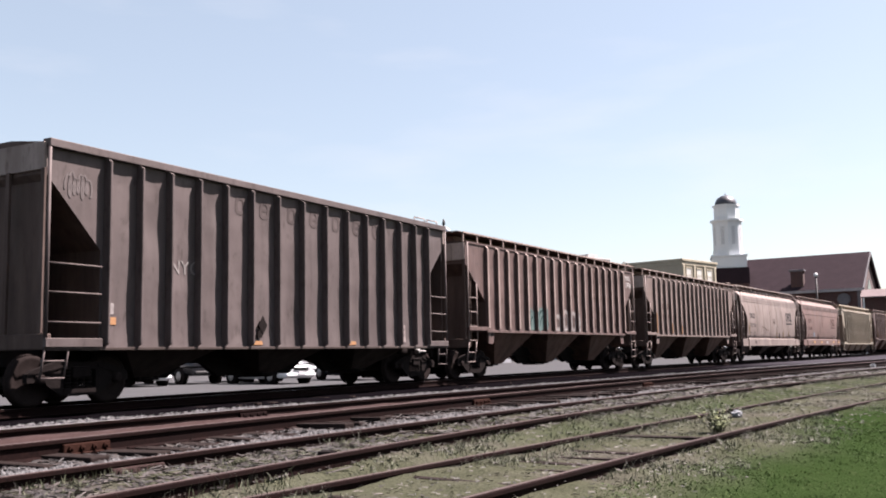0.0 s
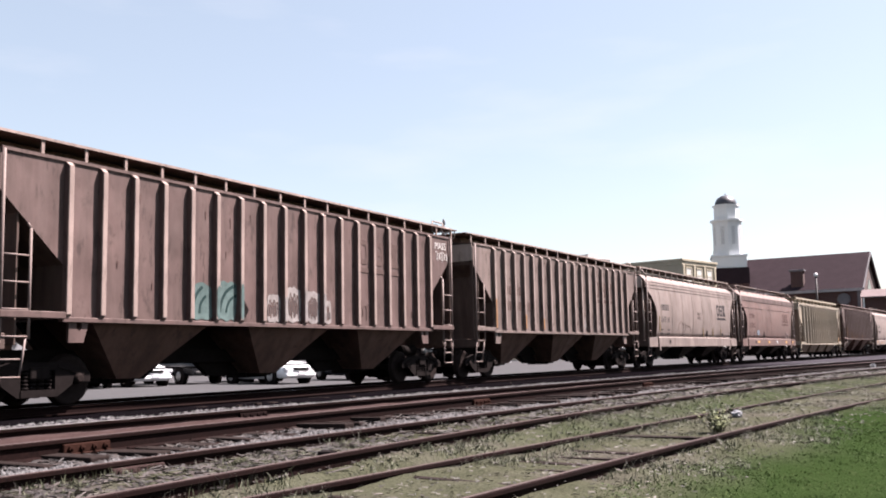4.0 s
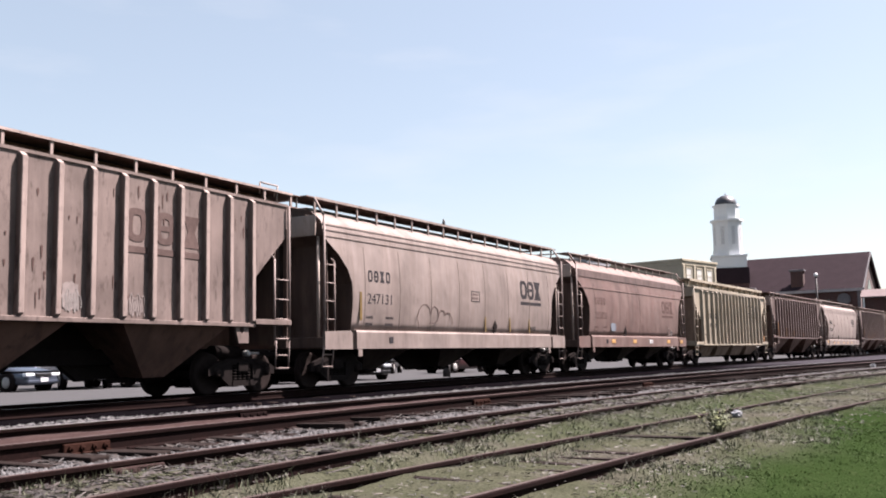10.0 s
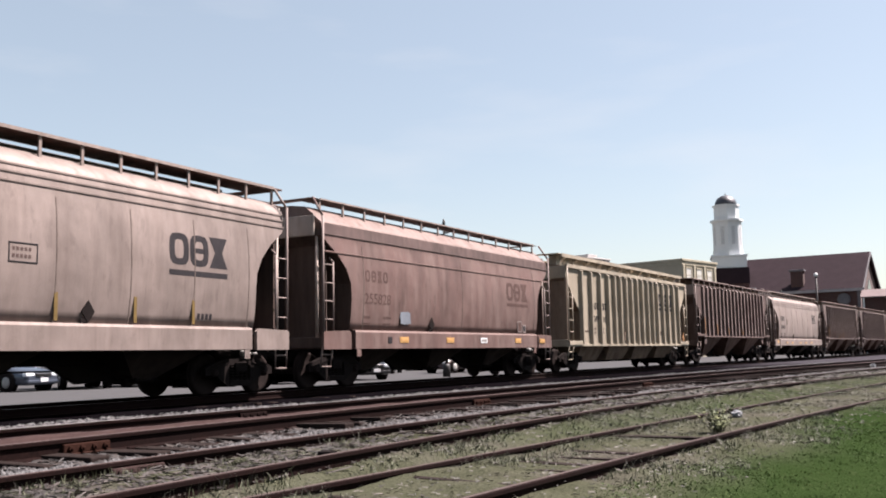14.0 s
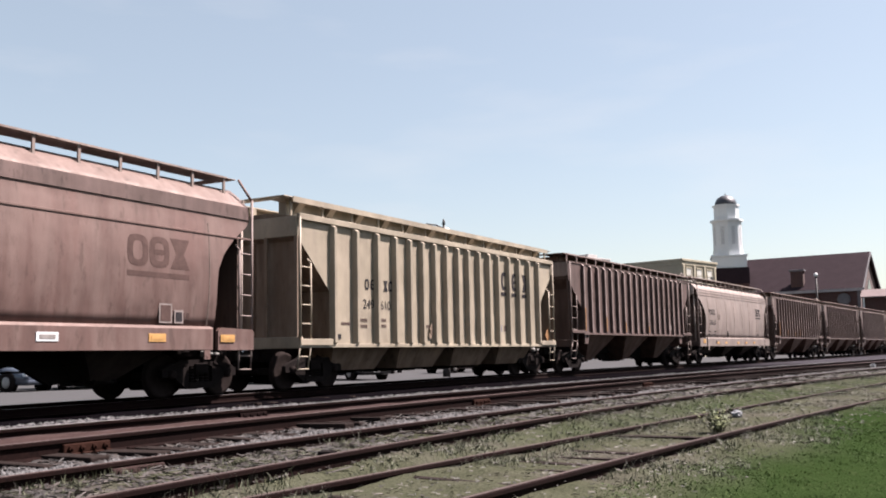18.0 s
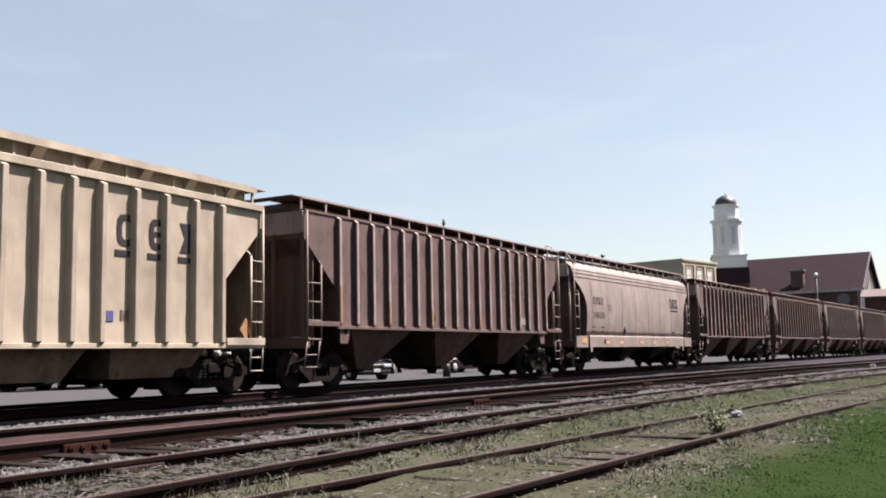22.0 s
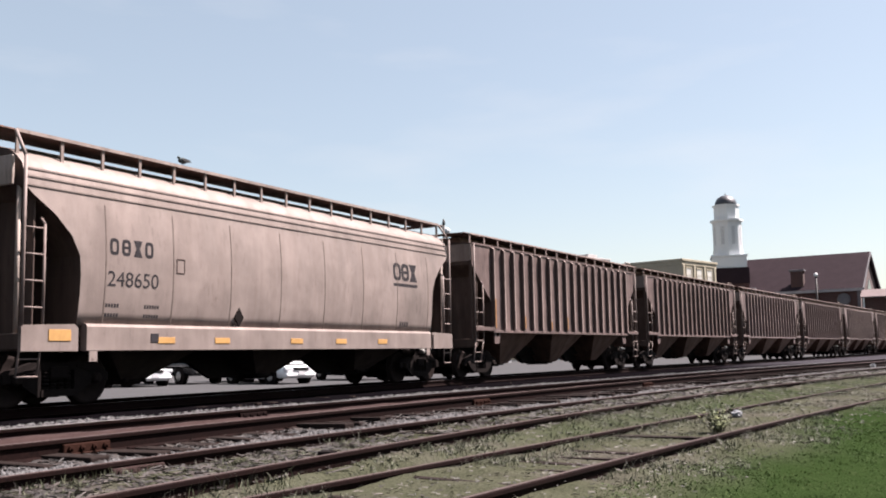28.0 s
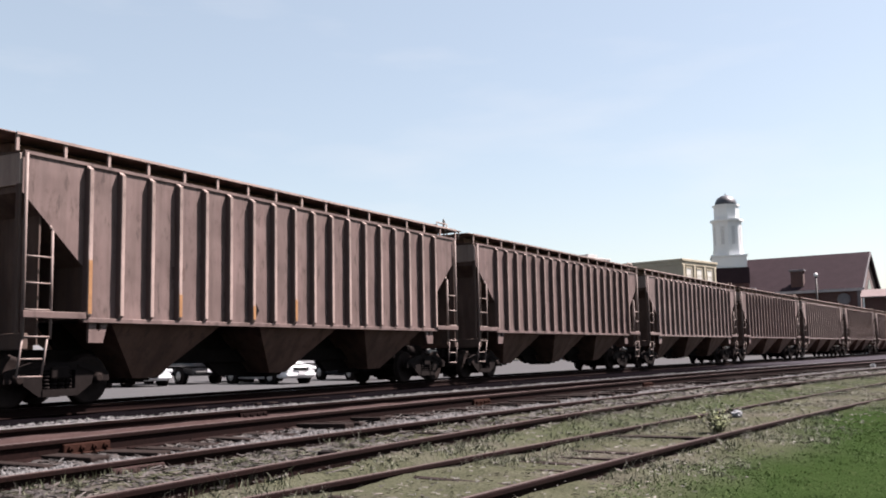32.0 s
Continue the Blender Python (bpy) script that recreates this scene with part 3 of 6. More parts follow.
def running_gear(car, half, paint, tc, dark=M_STEEL):
    """Draft sill, couplers, end sills, brake parts and trucks, common to all the wagons."""
    bm = bmesh.new()
    bevel_box(bm, -half + 0.1, half - 0.1, -0.22, 0.22, 0.72, 1.04, 0.02)
    part("centre_sill", bm, dark, car)
    for s in (-1, 1):
        bm = bmesh.new()
        bevel_box(bm, s * half - 0.12, s * half + 0.12, -0.16, 0.16, 0.74, 1.0, 0.03)
        tube(bm, (s * half, 0, 0.87), (s * (half + 0.55), 0, 0.87), 0.085, 10)
        bevel_box(bm, s * (half + 0.62) - 0.15, s * (half + 0.62) + 0.13, -0.17, 0.13, 0.72, 1.02, 0.05)
        part("coupler", bm, dark, car)
        bm = bmesh.new()
        tube(bm, (s * half, 0.35, 0.85), (s * (half + 0.35), 0.3, 0.55), 0.03, 8)
        tube(bm, (s * (half + 0.35), 0.3, 0.55), (s * (half + 0.7), 0.12, 0.6), 0.03, 8)
        part("air_hose", bm, dark, car)
        bm = bmesh.new()
        bevel_box(bm, s * (half - 0.08) - 0.07, s * (half - 0.08) + 0.07, -1.5, 1.5, 1.02, 1.3, 0.02)
        part("end_sill", bm, paint if paint == P_TAN else P_END, car)
        add_truck(car, s * tc)
    bm = bmesh.new()
    tube(bm, (half - 1.6, -0.5, 0.95), (half - 0.75, -0.5, 0.95), 0.16, 14)
    part("brake_cylinder", bm, dark, car)
    bm = bmesh.new()
    lathe(bm, [(0.03, -1.15), (0.07, -1.13), (0.07, -1.0), (0.03, -0.98)], 14, "y", (tc + 0.1, 0, 0.92))
    tube(bm, (tc + 0.18, -1.1, 0.92), (tc + 0.5, -1.1, 0.92), 0.03, 8)
    part("brake_valve", bm, M_VALVE, car, "small pale metal valve")
    bm = bmesh.new()
    tube(bm, (-tc + 1.2, 0.55, 0.62), (tc - 1.2, 0.55, 0.62), 0.02, 6)
    part("brake_rod", bm, dark, car)


def walkway(car, half, y_in, y_out, z, z_foot, material, gap, foot_y=None, thin=0.05, lip=0.05, deck=None):
    """Raised roof walkways along both sides and across both ends, on short supports."""
    foot_y = y_out - 0.03 if foot_y is None else foot_y
    bm = bmesh.new()
    box(bm, -0.03, 0.03, -0.02, 0.02, z_foot, z - thin)
    sup = mesh_of("walkway_support", bm, material)
    for s in (-1, 1):
        bm = bmesh.new()
        bevel_box(bm, -half, half, min(s * y_in, s * y_out), max(s * y_in, s * y_out), z - thin, z, 0.008)
        # default deck paint is dark, holding the shade on its underside
        w = part("roof_walkway", bm, deck or P_HOPPER, car)
        bm = bmesh.new()
        box(bm, -half - 0.01, half + 0.01, min(s * y_out, s * (y_out + 0.014)), max(s * y_out, s * (y_out + 0.014)), z - lip, z + 0.008)
        part("walkway_edge", bm, material, w)
        n = max(2, round(2 * half / gap))
        for i in range(n + 1):
            part("walkway_support", sup, None, w, at=pose(-half + 0.03 + i * (2 * half - 0.06) / n, s * foot_y, 0, 0, 0, 0 if s < 0 else 180))
    for s in (-1, 1):
        bm = bmesh.new()
        bevel_box(bm, min(s * half, s * (half + 0.35)), max(s * half, s * (half + 0.35)), -y_out, y_out, z - thin, z - 0.004, 0.008)
        part("end_walkway", bm, deck or P_HOPPER, car)


def hoppers(car, half, n, z_top, z_low, y_top, material, inset=1.4, gaps=(), foot=0.41):
    """A row of discharge hoppers that narrow to outlet gates, with a near-black sheet standing for the shade between
    them.
    """
    room = 2 * (half - inset)
    pitch = room / n
    long = pitch - (1.2 if n == 3 else 0.5)
    taper = (z_top - z_low) * (0.72 if n == 3 else 0.5)
    y_low = (0.68 if z_top > 1.4 else 0.45) if n == 3 else 0.95
    for i in range(n):
        c = -room / 2 + (i + 0.5) * pitch
        bm = bmesh.new()
        a = [bm.verts.new(p) for p in ((c - long / 2, -y_top, z_top), (c + long / 2, -y_top, z_top), (c + long / 2, y_top, z_top), (c - long / 2, y_top, z_top))]
        g = max(0.3, min(0.3 if n == 3 else 2.0, long / 2 - taper))
        b = [bm.verts.new(p) for p in ((c - g, -y_low, z_low), (c + g, -y_low, z_low), (c + g, y_low, z_low), (c - g, y_low, z_low))]
        for k in range(4):
            bm.faces.new((a[k], a[(k + 1) % 4], b[(k + 1) % 4], b[k]))
        bm.faces.new(a[::-1])
        bm.faces.new(b)
        h = part("hopper", bm, material, car)
        bm = bmesh.new()
        bevel_box(bm, c - g - 0.05, c + g + 0.05, -0.32, 0.32, z_low - 0.1, z_low + 0.02, 0.02)
        tube(bm, (c - g, -0.5, z_low - 0.03), (c + g, -0.5, z_low - 0.03), 0.03, 8)
        for q in (-0.25, 0.25):
            tube(bm, (c + q, -0.54, z_low - 0.03), (c + q, -0.3, z_low + 0.06), 0.04, 8)
        part("outlet_gate", bm, M_STEEL, h)
    # thin black sheet added along the middle in place of shaded gaps
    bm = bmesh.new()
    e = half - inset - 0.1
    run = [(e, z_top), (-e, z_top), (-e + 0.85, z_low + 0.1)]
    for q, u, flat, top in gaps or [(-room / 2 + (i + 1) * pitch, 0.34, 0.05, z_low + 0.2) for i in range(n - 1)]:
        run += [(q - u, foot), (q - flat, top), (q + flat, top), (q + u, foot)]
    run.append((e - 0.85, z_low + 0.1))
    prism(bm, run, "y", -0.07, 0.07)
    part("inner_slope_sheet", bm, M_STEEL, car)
    for s in (-1, 1):
        bm = bmesh.new()
        prism(bm, [(s * (half - 0.08), 1.04), (s * (half - inset), 1.04), (s * (half - inset), 3.0), (s * (half - 0.35), 3.7), (s * (half - 0.08), 3.7)], "y", -0.03, 0.03)
        part("end_shear_plate", bm, material, car)


def hug(bm, prof):
    """Lays flat lettering on a side whose half width changes with the height."""
    for _, z in prof:
        bmesh.ops.bisect_plane(bm, geom=bm.verts[:] + bm.edges[:] + bm.faces[:], plane_co=(0, 0, z), plane_no=(0, 0, 1))
    mid = sum(v.co.y for v in bm.verts) / len(bm.verts)
    for v in bm.verts:
        k = next(a[0] + (b[0] - a[0]) * (v.co.z - a[1]) / (b[1] - a[1]) for a, b in zip(prof, prof[1:]) if a[1] <= v.co.z + 1e-6 <= b[1] + 2e-6)
        v.co.y = -k - (0.003 if v.co.y < mid else -0.003)


def rough_marks(car, rows, material, label, y=-1.563, prof=None):
    """Lettering that is not spelled out: plain bars, one for each character. Rows of (x, z, characters, width, height)."""
    for x, z, n, w, h in rows:
        for i in range(n):
            a = x + i * w * 1.35
            bm = bmesh.new()
            box(bm, a, a + w * 0.86, y - 0.002, y + 0.004, z, z + h)
            if prof:
                hug(bm, prof)
            part("marking", bm, material, car, label)


def emblem_shape(car, kind, x, z, w, h, material, y, prof=None, name="emblem_block"):
    """One plain shape of an emblem: 0 a ring, 1 a ring with a crossbar, 2 an hourglass."""
    bm = bmesh.new()
    if kind == 2:
        q = 0.2 * w
        prism(bm, [(x, z), (x + w, z), (x + w / 2 + q, z + h / 2), (x + w, z + h), (x, z + h), (x + w / 2 - q, z + h / 2)], "y", y - 0.002, y + 0.003)
    else:
        n, tx, tz = 20, 0.27 * w, 0.2 * h
        def ring(a, b):
            out = []
            for i in range(n):
                c, d = math.cos(2 * math.pi * i / n), math.sin(2 * math.pi * i / n)
                k = 1 / max(abs(c), abs(d)) ** 0.6
                out.append((x + w / 2 + a * c * min(k, 1.25), z + h / 2 + b * d * min(k, 1.25)))
            return out
        big, hole = ring(w / 2, h / 2), ring(w / 2 - tx, h / 2 - tz)
        loops = [[bm.verts.new((p, yy, r)) for p, r in pts] for pts in (big, hole) for yy in (y - 0.002, y + 0.003)]
        for a, b in ((0, 2), (0, 1), (2, 3), (1, 3)):
            for i in range(n):
                j = (i + 1) % n
                bm.faces.new((loops[a][i], loops[a][j], loops[b][j], loops[b][i]))
        if kind == 1:
            box(bm, x + tx * 0.8, x + w - tx * 0.8, y - 0.0015, y + 0.002, z + h * 0.42, z + h * 0.58)
    if prof:
        hug(bm, prof)
    part(name, bm, material, car)


def logo(car, x, z, w, h, material, y, prof=None):
    """A company emblem as plain shapes: two rings and an hourglass over a bar."""
    k = w / 3.1
    for i in range(3):
        emblem_shape(car, i, x + 1.05 * k * i, z, k, h, material, y, prof)
    bm = bmesh.new()
    box(bm, x, x + w, y - 0.002, y + 0.003, z - 0.32 * h, z - 0.15 * h)
    if prof:
        hug(bm, prof)
    part("emblem_bar", bm, material, car)


def end_marks(panel, x, s, z):
    """Two rows of unread characters on a wagon's end."""
    for k, (n, dz) in enumerate(((4, 0.2), (6, 0.0))):
        bm = bmesh.new()
        for i in range(n):
            y = -0.95 + i * 0.13
            box(bm, min(x, x + s * 0.003), max(x, x + s * 0.003), y, y + 0.035, z + dz, z + dz + 0.12)
            box(bm, min(x, x + s * 0.003), max(x, x + s * 0.003), y + 0.05, y + 0.08, z + dz + 0.03 * (i % 3), z + dz + 0.12)
        part("marking", bm, M_MARK, panel)


def placard(car, x, z, y, material):
    bm = bmesh.new()
    prism(bm, [(x - 0.15, z), (x, z - 0.21), (x + 0.15, z), (x, z + 0.21)], "y", y - 0.02, y)
    box(bm, x - 0.17, x - 0.02, y - 0.012, y, z - 0.28, z - 0.12)
    part("placard_holder", bm, material, car, "small diamond placard holder")


def patch(name, car, x0, x1, z0, z1, y, material, label=""):
    bm = bmesh.new()
    bevel_box(bm, x0, x1, y - 0.006, y + 0.006, z0, z1, 0.003)
    part(name, bm, material, car, label)


def ribbed_car(s0, s1, paint, label, posts=18, marks=None, front=0.105, stain=None, worn=None, panel_paint=None, depth=0.12, gaps=((-2.35, 1.0, 0.5, 0.77), (1.9, 1.0, 0.5, 0.77))):
    """A covered hopper with upright stiffeners along its sides and three hoppers below."""
    half, mid = (s1 - s0) / 2, (s0 + s1) / 2
    car = thing("covered_hopper_wagon", label, "railway wagon", "wagons of the train")
    cut_top, cut_low, inset, bottom, eave = 3.72, 2.52, 1.32, 1.57, 4.42

    def end_at(z):
        return half - inset * min(1, max(0, (cut_top - z) / (cut_top - cut_low)))
    pressed = dents(ribs_x(half, posts, inset), bottom, eave, 0.02, mid)
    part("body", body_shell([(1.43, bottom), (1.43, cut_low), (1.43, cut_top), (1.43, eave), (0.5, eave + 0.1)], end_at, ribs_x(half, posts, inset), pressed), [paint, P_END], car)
    bm = bmesh.new()
    for s in (-1, 1):
        box(bm, -half + 0.02, half - 0.02, s * 1.43 - 0.03, s * 1.43 + 0.025, eave - 0.03, eave + 0.03)
    part("top_chord", bm, paint, car)
    for s in (-1, 1):
        bm = bmesh.new()
        bevel_box(bm, -half + inset - 0.05, half - inset + 0.05, s * 1.46 - 0.05, s * 1.46 + 0.06, bottom - 0.07, bottom + 0.02, 0.01)
        part("side_sill", bm, paint, car)
    # worn: paler outer-face coat that puts sunlight into the posts' colour
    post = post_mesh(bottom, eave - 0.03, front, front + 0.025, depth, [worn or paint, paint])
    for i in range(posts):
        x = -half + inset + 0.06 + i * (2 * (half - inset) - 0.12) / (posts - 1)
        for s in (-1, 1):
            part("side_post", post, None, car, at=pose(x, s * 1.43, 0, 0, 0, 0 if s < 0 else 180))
    hoppers(car, half, 3, bottom - 0.02, 0.45, 1.4, P_HOPPER, gaps=gaps)
    walkway(car, half + 0.15, 0.45, 1.46, 4.735, eave, worn or paint, 0.98, None, 0.03, 0.04)
    bm = bmesh.new()
    bevel_box(bm, -half + 0.1, half - 0.1, -0.95, 0.95, eave + 0.02, eave + 0.245, 0.03)
    part("roof_hatch", bm, P_HOPPER, car)
    for s in (-1, 1):
        bm = bmesh.new()
        for x0, x1, z1 in ((half - 1.0, half - 0.35, 4.86), (half - 0.45, half + 0.42, 4.72)):
            run = [(s * x0, -1.38, 4.6), (s * x0, -1.4, z1), (s * x1, -1.4, z1), (s * x1, -1.38, 4.45)]
            for a, b in zip(run, run[1:]):
                tube(bm, a, b, 0.02, 6)
        if s > 0:
            part("grab_rail", bm, P_DUSTY, car, "bent steel grab rail over the roof's corner")
        for side in (1, -1):
            ladder(car, s * (half - 0.03), side, -s * 0.56, eave - 0.02, 3.1, 1.2, P_LADDER)
            bm = bmesh.new()
            bevel_box(bm, min(s * half, s * (half - inset)), max(s * half, s * (half - inset)), -1.5 * side - 0.05, -1.5 * side + 0.05, 1.56, 1.68, 0.01)
            prism(bm, [(s * (half - inset - 0.34 - u), w) for u, w in ((-0.2, 1.5), (-0.03, 1.5), (-0.03, 1.4), (0.03, 1.35), (0.09, 1.4), (0.09, 1.5), (0.24, 1.5), (0.13, 1.14), (-0.2, 1.14))], "y", -1.42 * side - 0.03, -1.42 * side + 0.03)
            part("side_bracket", bm, paint, car)
        bm = bmesh.new()
        bevel_box(bm, s * half - 0.05, s * half + 0.02, -1.42, 1.42, 3.84, eave - 0.02, 0.01)
        panel = part("end_panel", bm, panel_paint or P_DUSTY, car)
        end_marks(panel, s * (half + 0.022), s, 4.02)
        for y in (-1.4, -0.5, 0.5, 1.4):
            bm = bmesh.new()
            bevel_box(bm, s * half - 0.07, s * half - 0.01, y - 0.045, y + 0.045, 1.3, 3.86, 0.008)
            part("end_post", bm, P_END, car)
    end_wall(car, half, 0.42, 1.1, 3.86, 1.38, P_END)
    running_gear(car, half, paint, half - 1.17)
    placard(car, -1.78, 1.87, -1.452, stain or M_STEEL)
    if marks:
        marks(car, half)
        press_on(car, pressed)
    CARS.append((car, mid, half - 1.17))
    return car


def smooth_car(s0, s1, paint, label, ledges, number, ink, seams=8, open_deck=False, marks=None, place=-2.0, mark_x=-5.85, logo_at=(4.27, 2.9, 1.3, 0.5), gaps=((-2.5, 1.05, 0.06, 0.88), (1.75, 1.1, 0.2, 0.82))):
    """A covered hopper with a rounded, welded body over deep side sills."""
    half, mid = (s1 - s0) / 2, (s0 + s1) / 2
    car = thing("covered_hopper_wagon", label, "railway wagon", "wagons of the train")
    cut_top, cut_low, inset = 3.8, 2.5, 1.15
    sill_top = 1.47
    prof = [(1.44, sill_top - 0.02), (1.48, 1.7), (1.515, 2.0), (1.535, 2.35), (1.54, 2.7), (1.53, 3.05), (1.505, 3.4), (1.47, 3.7), (1.445, 3.86), (1.43, 4.0), (1.40, 4.14), (1.36, 4.25), (1.22, 4.39), (0.98, 4.54), (0.5, 4.64)]
    if open_deck:
        # steep roof slopes that show above the eaves
        prof = prof[:9] + [(1.44, 4.0), (1.42, 4.2), (1.3, 4.3), (1.12, 4.47), (0.9, 4.64), (0.45, 4.7)]

    def end_at(z):
        k = min(1, max(0, (cut_top - z) / (cut_top - cut_low)))
        return half - 0.06 - inset * (k * (2 - k) if k < 1 else 1)
    bm = body_shell(prof, end_at, roof=10 if open_deck else 99)
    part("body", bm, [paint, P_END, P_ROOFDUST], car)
    for z in ledges:
        y = next(a[0] + (b[0] - a[0]) * (z - a[1]) / (b[1] - a[1]) for a, b in zip(prof, prof[1:]) if a[1] <= z <= b[1])
        for s in (-1, 1):
            bm = bmesh.new()
            prism(bm, [(s * y - s * 0.02, z + 0.035), (s * y + s * 0.022, z + 0.02), (s * y + s * 0.022, z - 0.012), (s * y - s * 0.02, z - 0.012)], "x", -half + 0.08, half - 0.08)
            part("side_ledge", bm, paint, car)
    bm = bmesh.new()
    for a, b in zip(prof[:8], prof[1:9]):
        if b[1] < 3.8:
            v = [bm.verts.new(p) for p in ((-0.012, -a[0] - 0.005, a[1]), (0.012, -a[0] - 0.005, a[1]), (0.012, -b[0] - 0.005, b[1]), (-0.012, -b[0] - 0.005, b[1]))]
            w = [bm.verts.new(p) for p in ((-0.02, -a[0] + 0.01, a[1]), (0.02, -a[0] + 0.01, a[1]), (0.02, -b[0] + 0.01, b[1]), (-0.02, -b[0] + 0.01, b[1]))]
            bm.faces.new(v)
            bm.faces.new((w[0], v[0], v[3], w[3]))
            bm.faces.new((v[1], w[1], w[2], v[2]))
    seam = mesh_of("weld_seam", bm, M_SEAM)
    for i in range(seams):
        x = -half + 1.78 + i * (2 * half - 3.24) / (seams - 1)
        part("weld_seam", seam, None, car, at=pose(x, 0, 0))
        part("weld_seam", seam, None, car, at=pose(x, 0, 0, 0, 0, 180))
    for s in (-1, 1):
        bm = bmesh.new()
        prism(bm, [(s * 1.38, 1.0), (s * 1.53, 0.985), (s * 1.55, 1.0), (s * 1.55, 1.43), (s * 1.52, 1.48), (s * 1.38, 1.5)], "x", -half + 1.36, half - 1.36)
        part("side_sill", bm, paint, car)
    for s in (-1, 1):
        for side in (1, -1):
            bm = bmesh.new()
            prism(bm, [(s * half, 0.99), (s * (half - 1.18), 0.99), (s * (half - 1.18), 1.40), (s * (half - 1.1), 1.47), (s * (half - 0.06), 1.44), (s * half, 1.4)], "y", -1.54 * side, -1.46 * side)
            part("corner_sill", bm, paint, car)
            bm = bmesh.new()
            box(bm, s * (half - 1.52) - 0.09, s * (half - 1.52) + 0.09, -1.53 * side - 0.015, -1.53 * side + 0.015, 0.80, 1.0)
            tube(bm, (s * (half - 1.52), -1.553 * side, 0.87), (s * (half - 1.52), -1.5 * side, 0.87), 0.035, 10)
            part("jacking_lug", bm, paint, car)
            ladder(car, s * (half - 0.03), side, -s * 0.42, 4.36, 3.2, 1.24, P_LADDER)
            bm = bmesh.new()
            tube(bm, (s * (half - 0.03), -1.5 * side, 4.34), (s * (half - 0.08), -1.15 * side, 4.86), 0.032, 8)
            part("grab_rail", bm, paint, car)
        bm = bmesh.new()
        bevel_box(bm, s * half - 0.09, s * half - 0.03, -1.3, 1.3, 3.85, 4.38, 0.02)
        for y in (-1.25, 1.25):
            tube(bm, (s * (half - 0.1), y, 1.3), (s * (half - 0.1), y, 3.9), 0.04, 8)
        frame_part = part("end_frame", bm, P_PANEL, car)
        end_marks(frame_part, s * (half - 0.029), s, 4.0)
    z = 4.88
    if open_deck:
        walkway(car, half - 0.45, 0.5, 1.1, z, 4.45, P_DUSTY, 1.05, 1.06, 0.022, 0.03, P_DUSTY)
    else:
        walkway(car, half - 0.1, 0.3, 1.16, z, 4.34, P_DUSTY, 0.95, 1.12, 0.04, 0.055)
    bm = bmesh.new()
    bevel_box(bm, -half + 0.9, half - 0.9, -0.28, 0.28, 4.5, 4.8, 0.04)
    part("roof_hatch", bm, paint, car)
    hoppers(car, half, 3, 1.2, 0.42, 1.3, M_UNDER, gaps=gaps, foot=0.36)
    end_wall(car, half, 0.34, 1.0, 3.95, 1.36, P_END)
    running_gear(car, half, paint, half - 1.17)
    placard(car, place, 1.7, -1.495, M_STEEL)
    if number:
        words("number", number, 0.40, ink, car, pose(mark_x, -1.5305, 2.2, 92.1), "painted wagon number", 1.08)
    for i in range(4):
        emblem_shape(car, i % 3, mark_x + 0.05 + 0.29 * i, 2.78, 0.22, 0.32, ink, -1.548, prof, "marking")
    logo(car, *logo_at, ink, -1.548, prof)
    rough_marks(car, [(mark_x, 1.8, 5, 0.05, 0.07), (mark_x, 1.62, 5, 0.05, 0.07), (mark_x + 0.95, 1.8, 6, 0.05, 0.07), (mark_x + 0.95, 1.62, 6, 0.05, 0.07), (4.65, 1.62, 4, 0.09, 0.13)], ink, "", -1.512, prof)
    patch("routing_box", car, -half + 2.9, -half + 3.1, 1.15, 1.32, -1.556, M_MARK)
    if marks:
        marks(car, half)
    CARS.append((car, mid, half - 1.17))
    return car


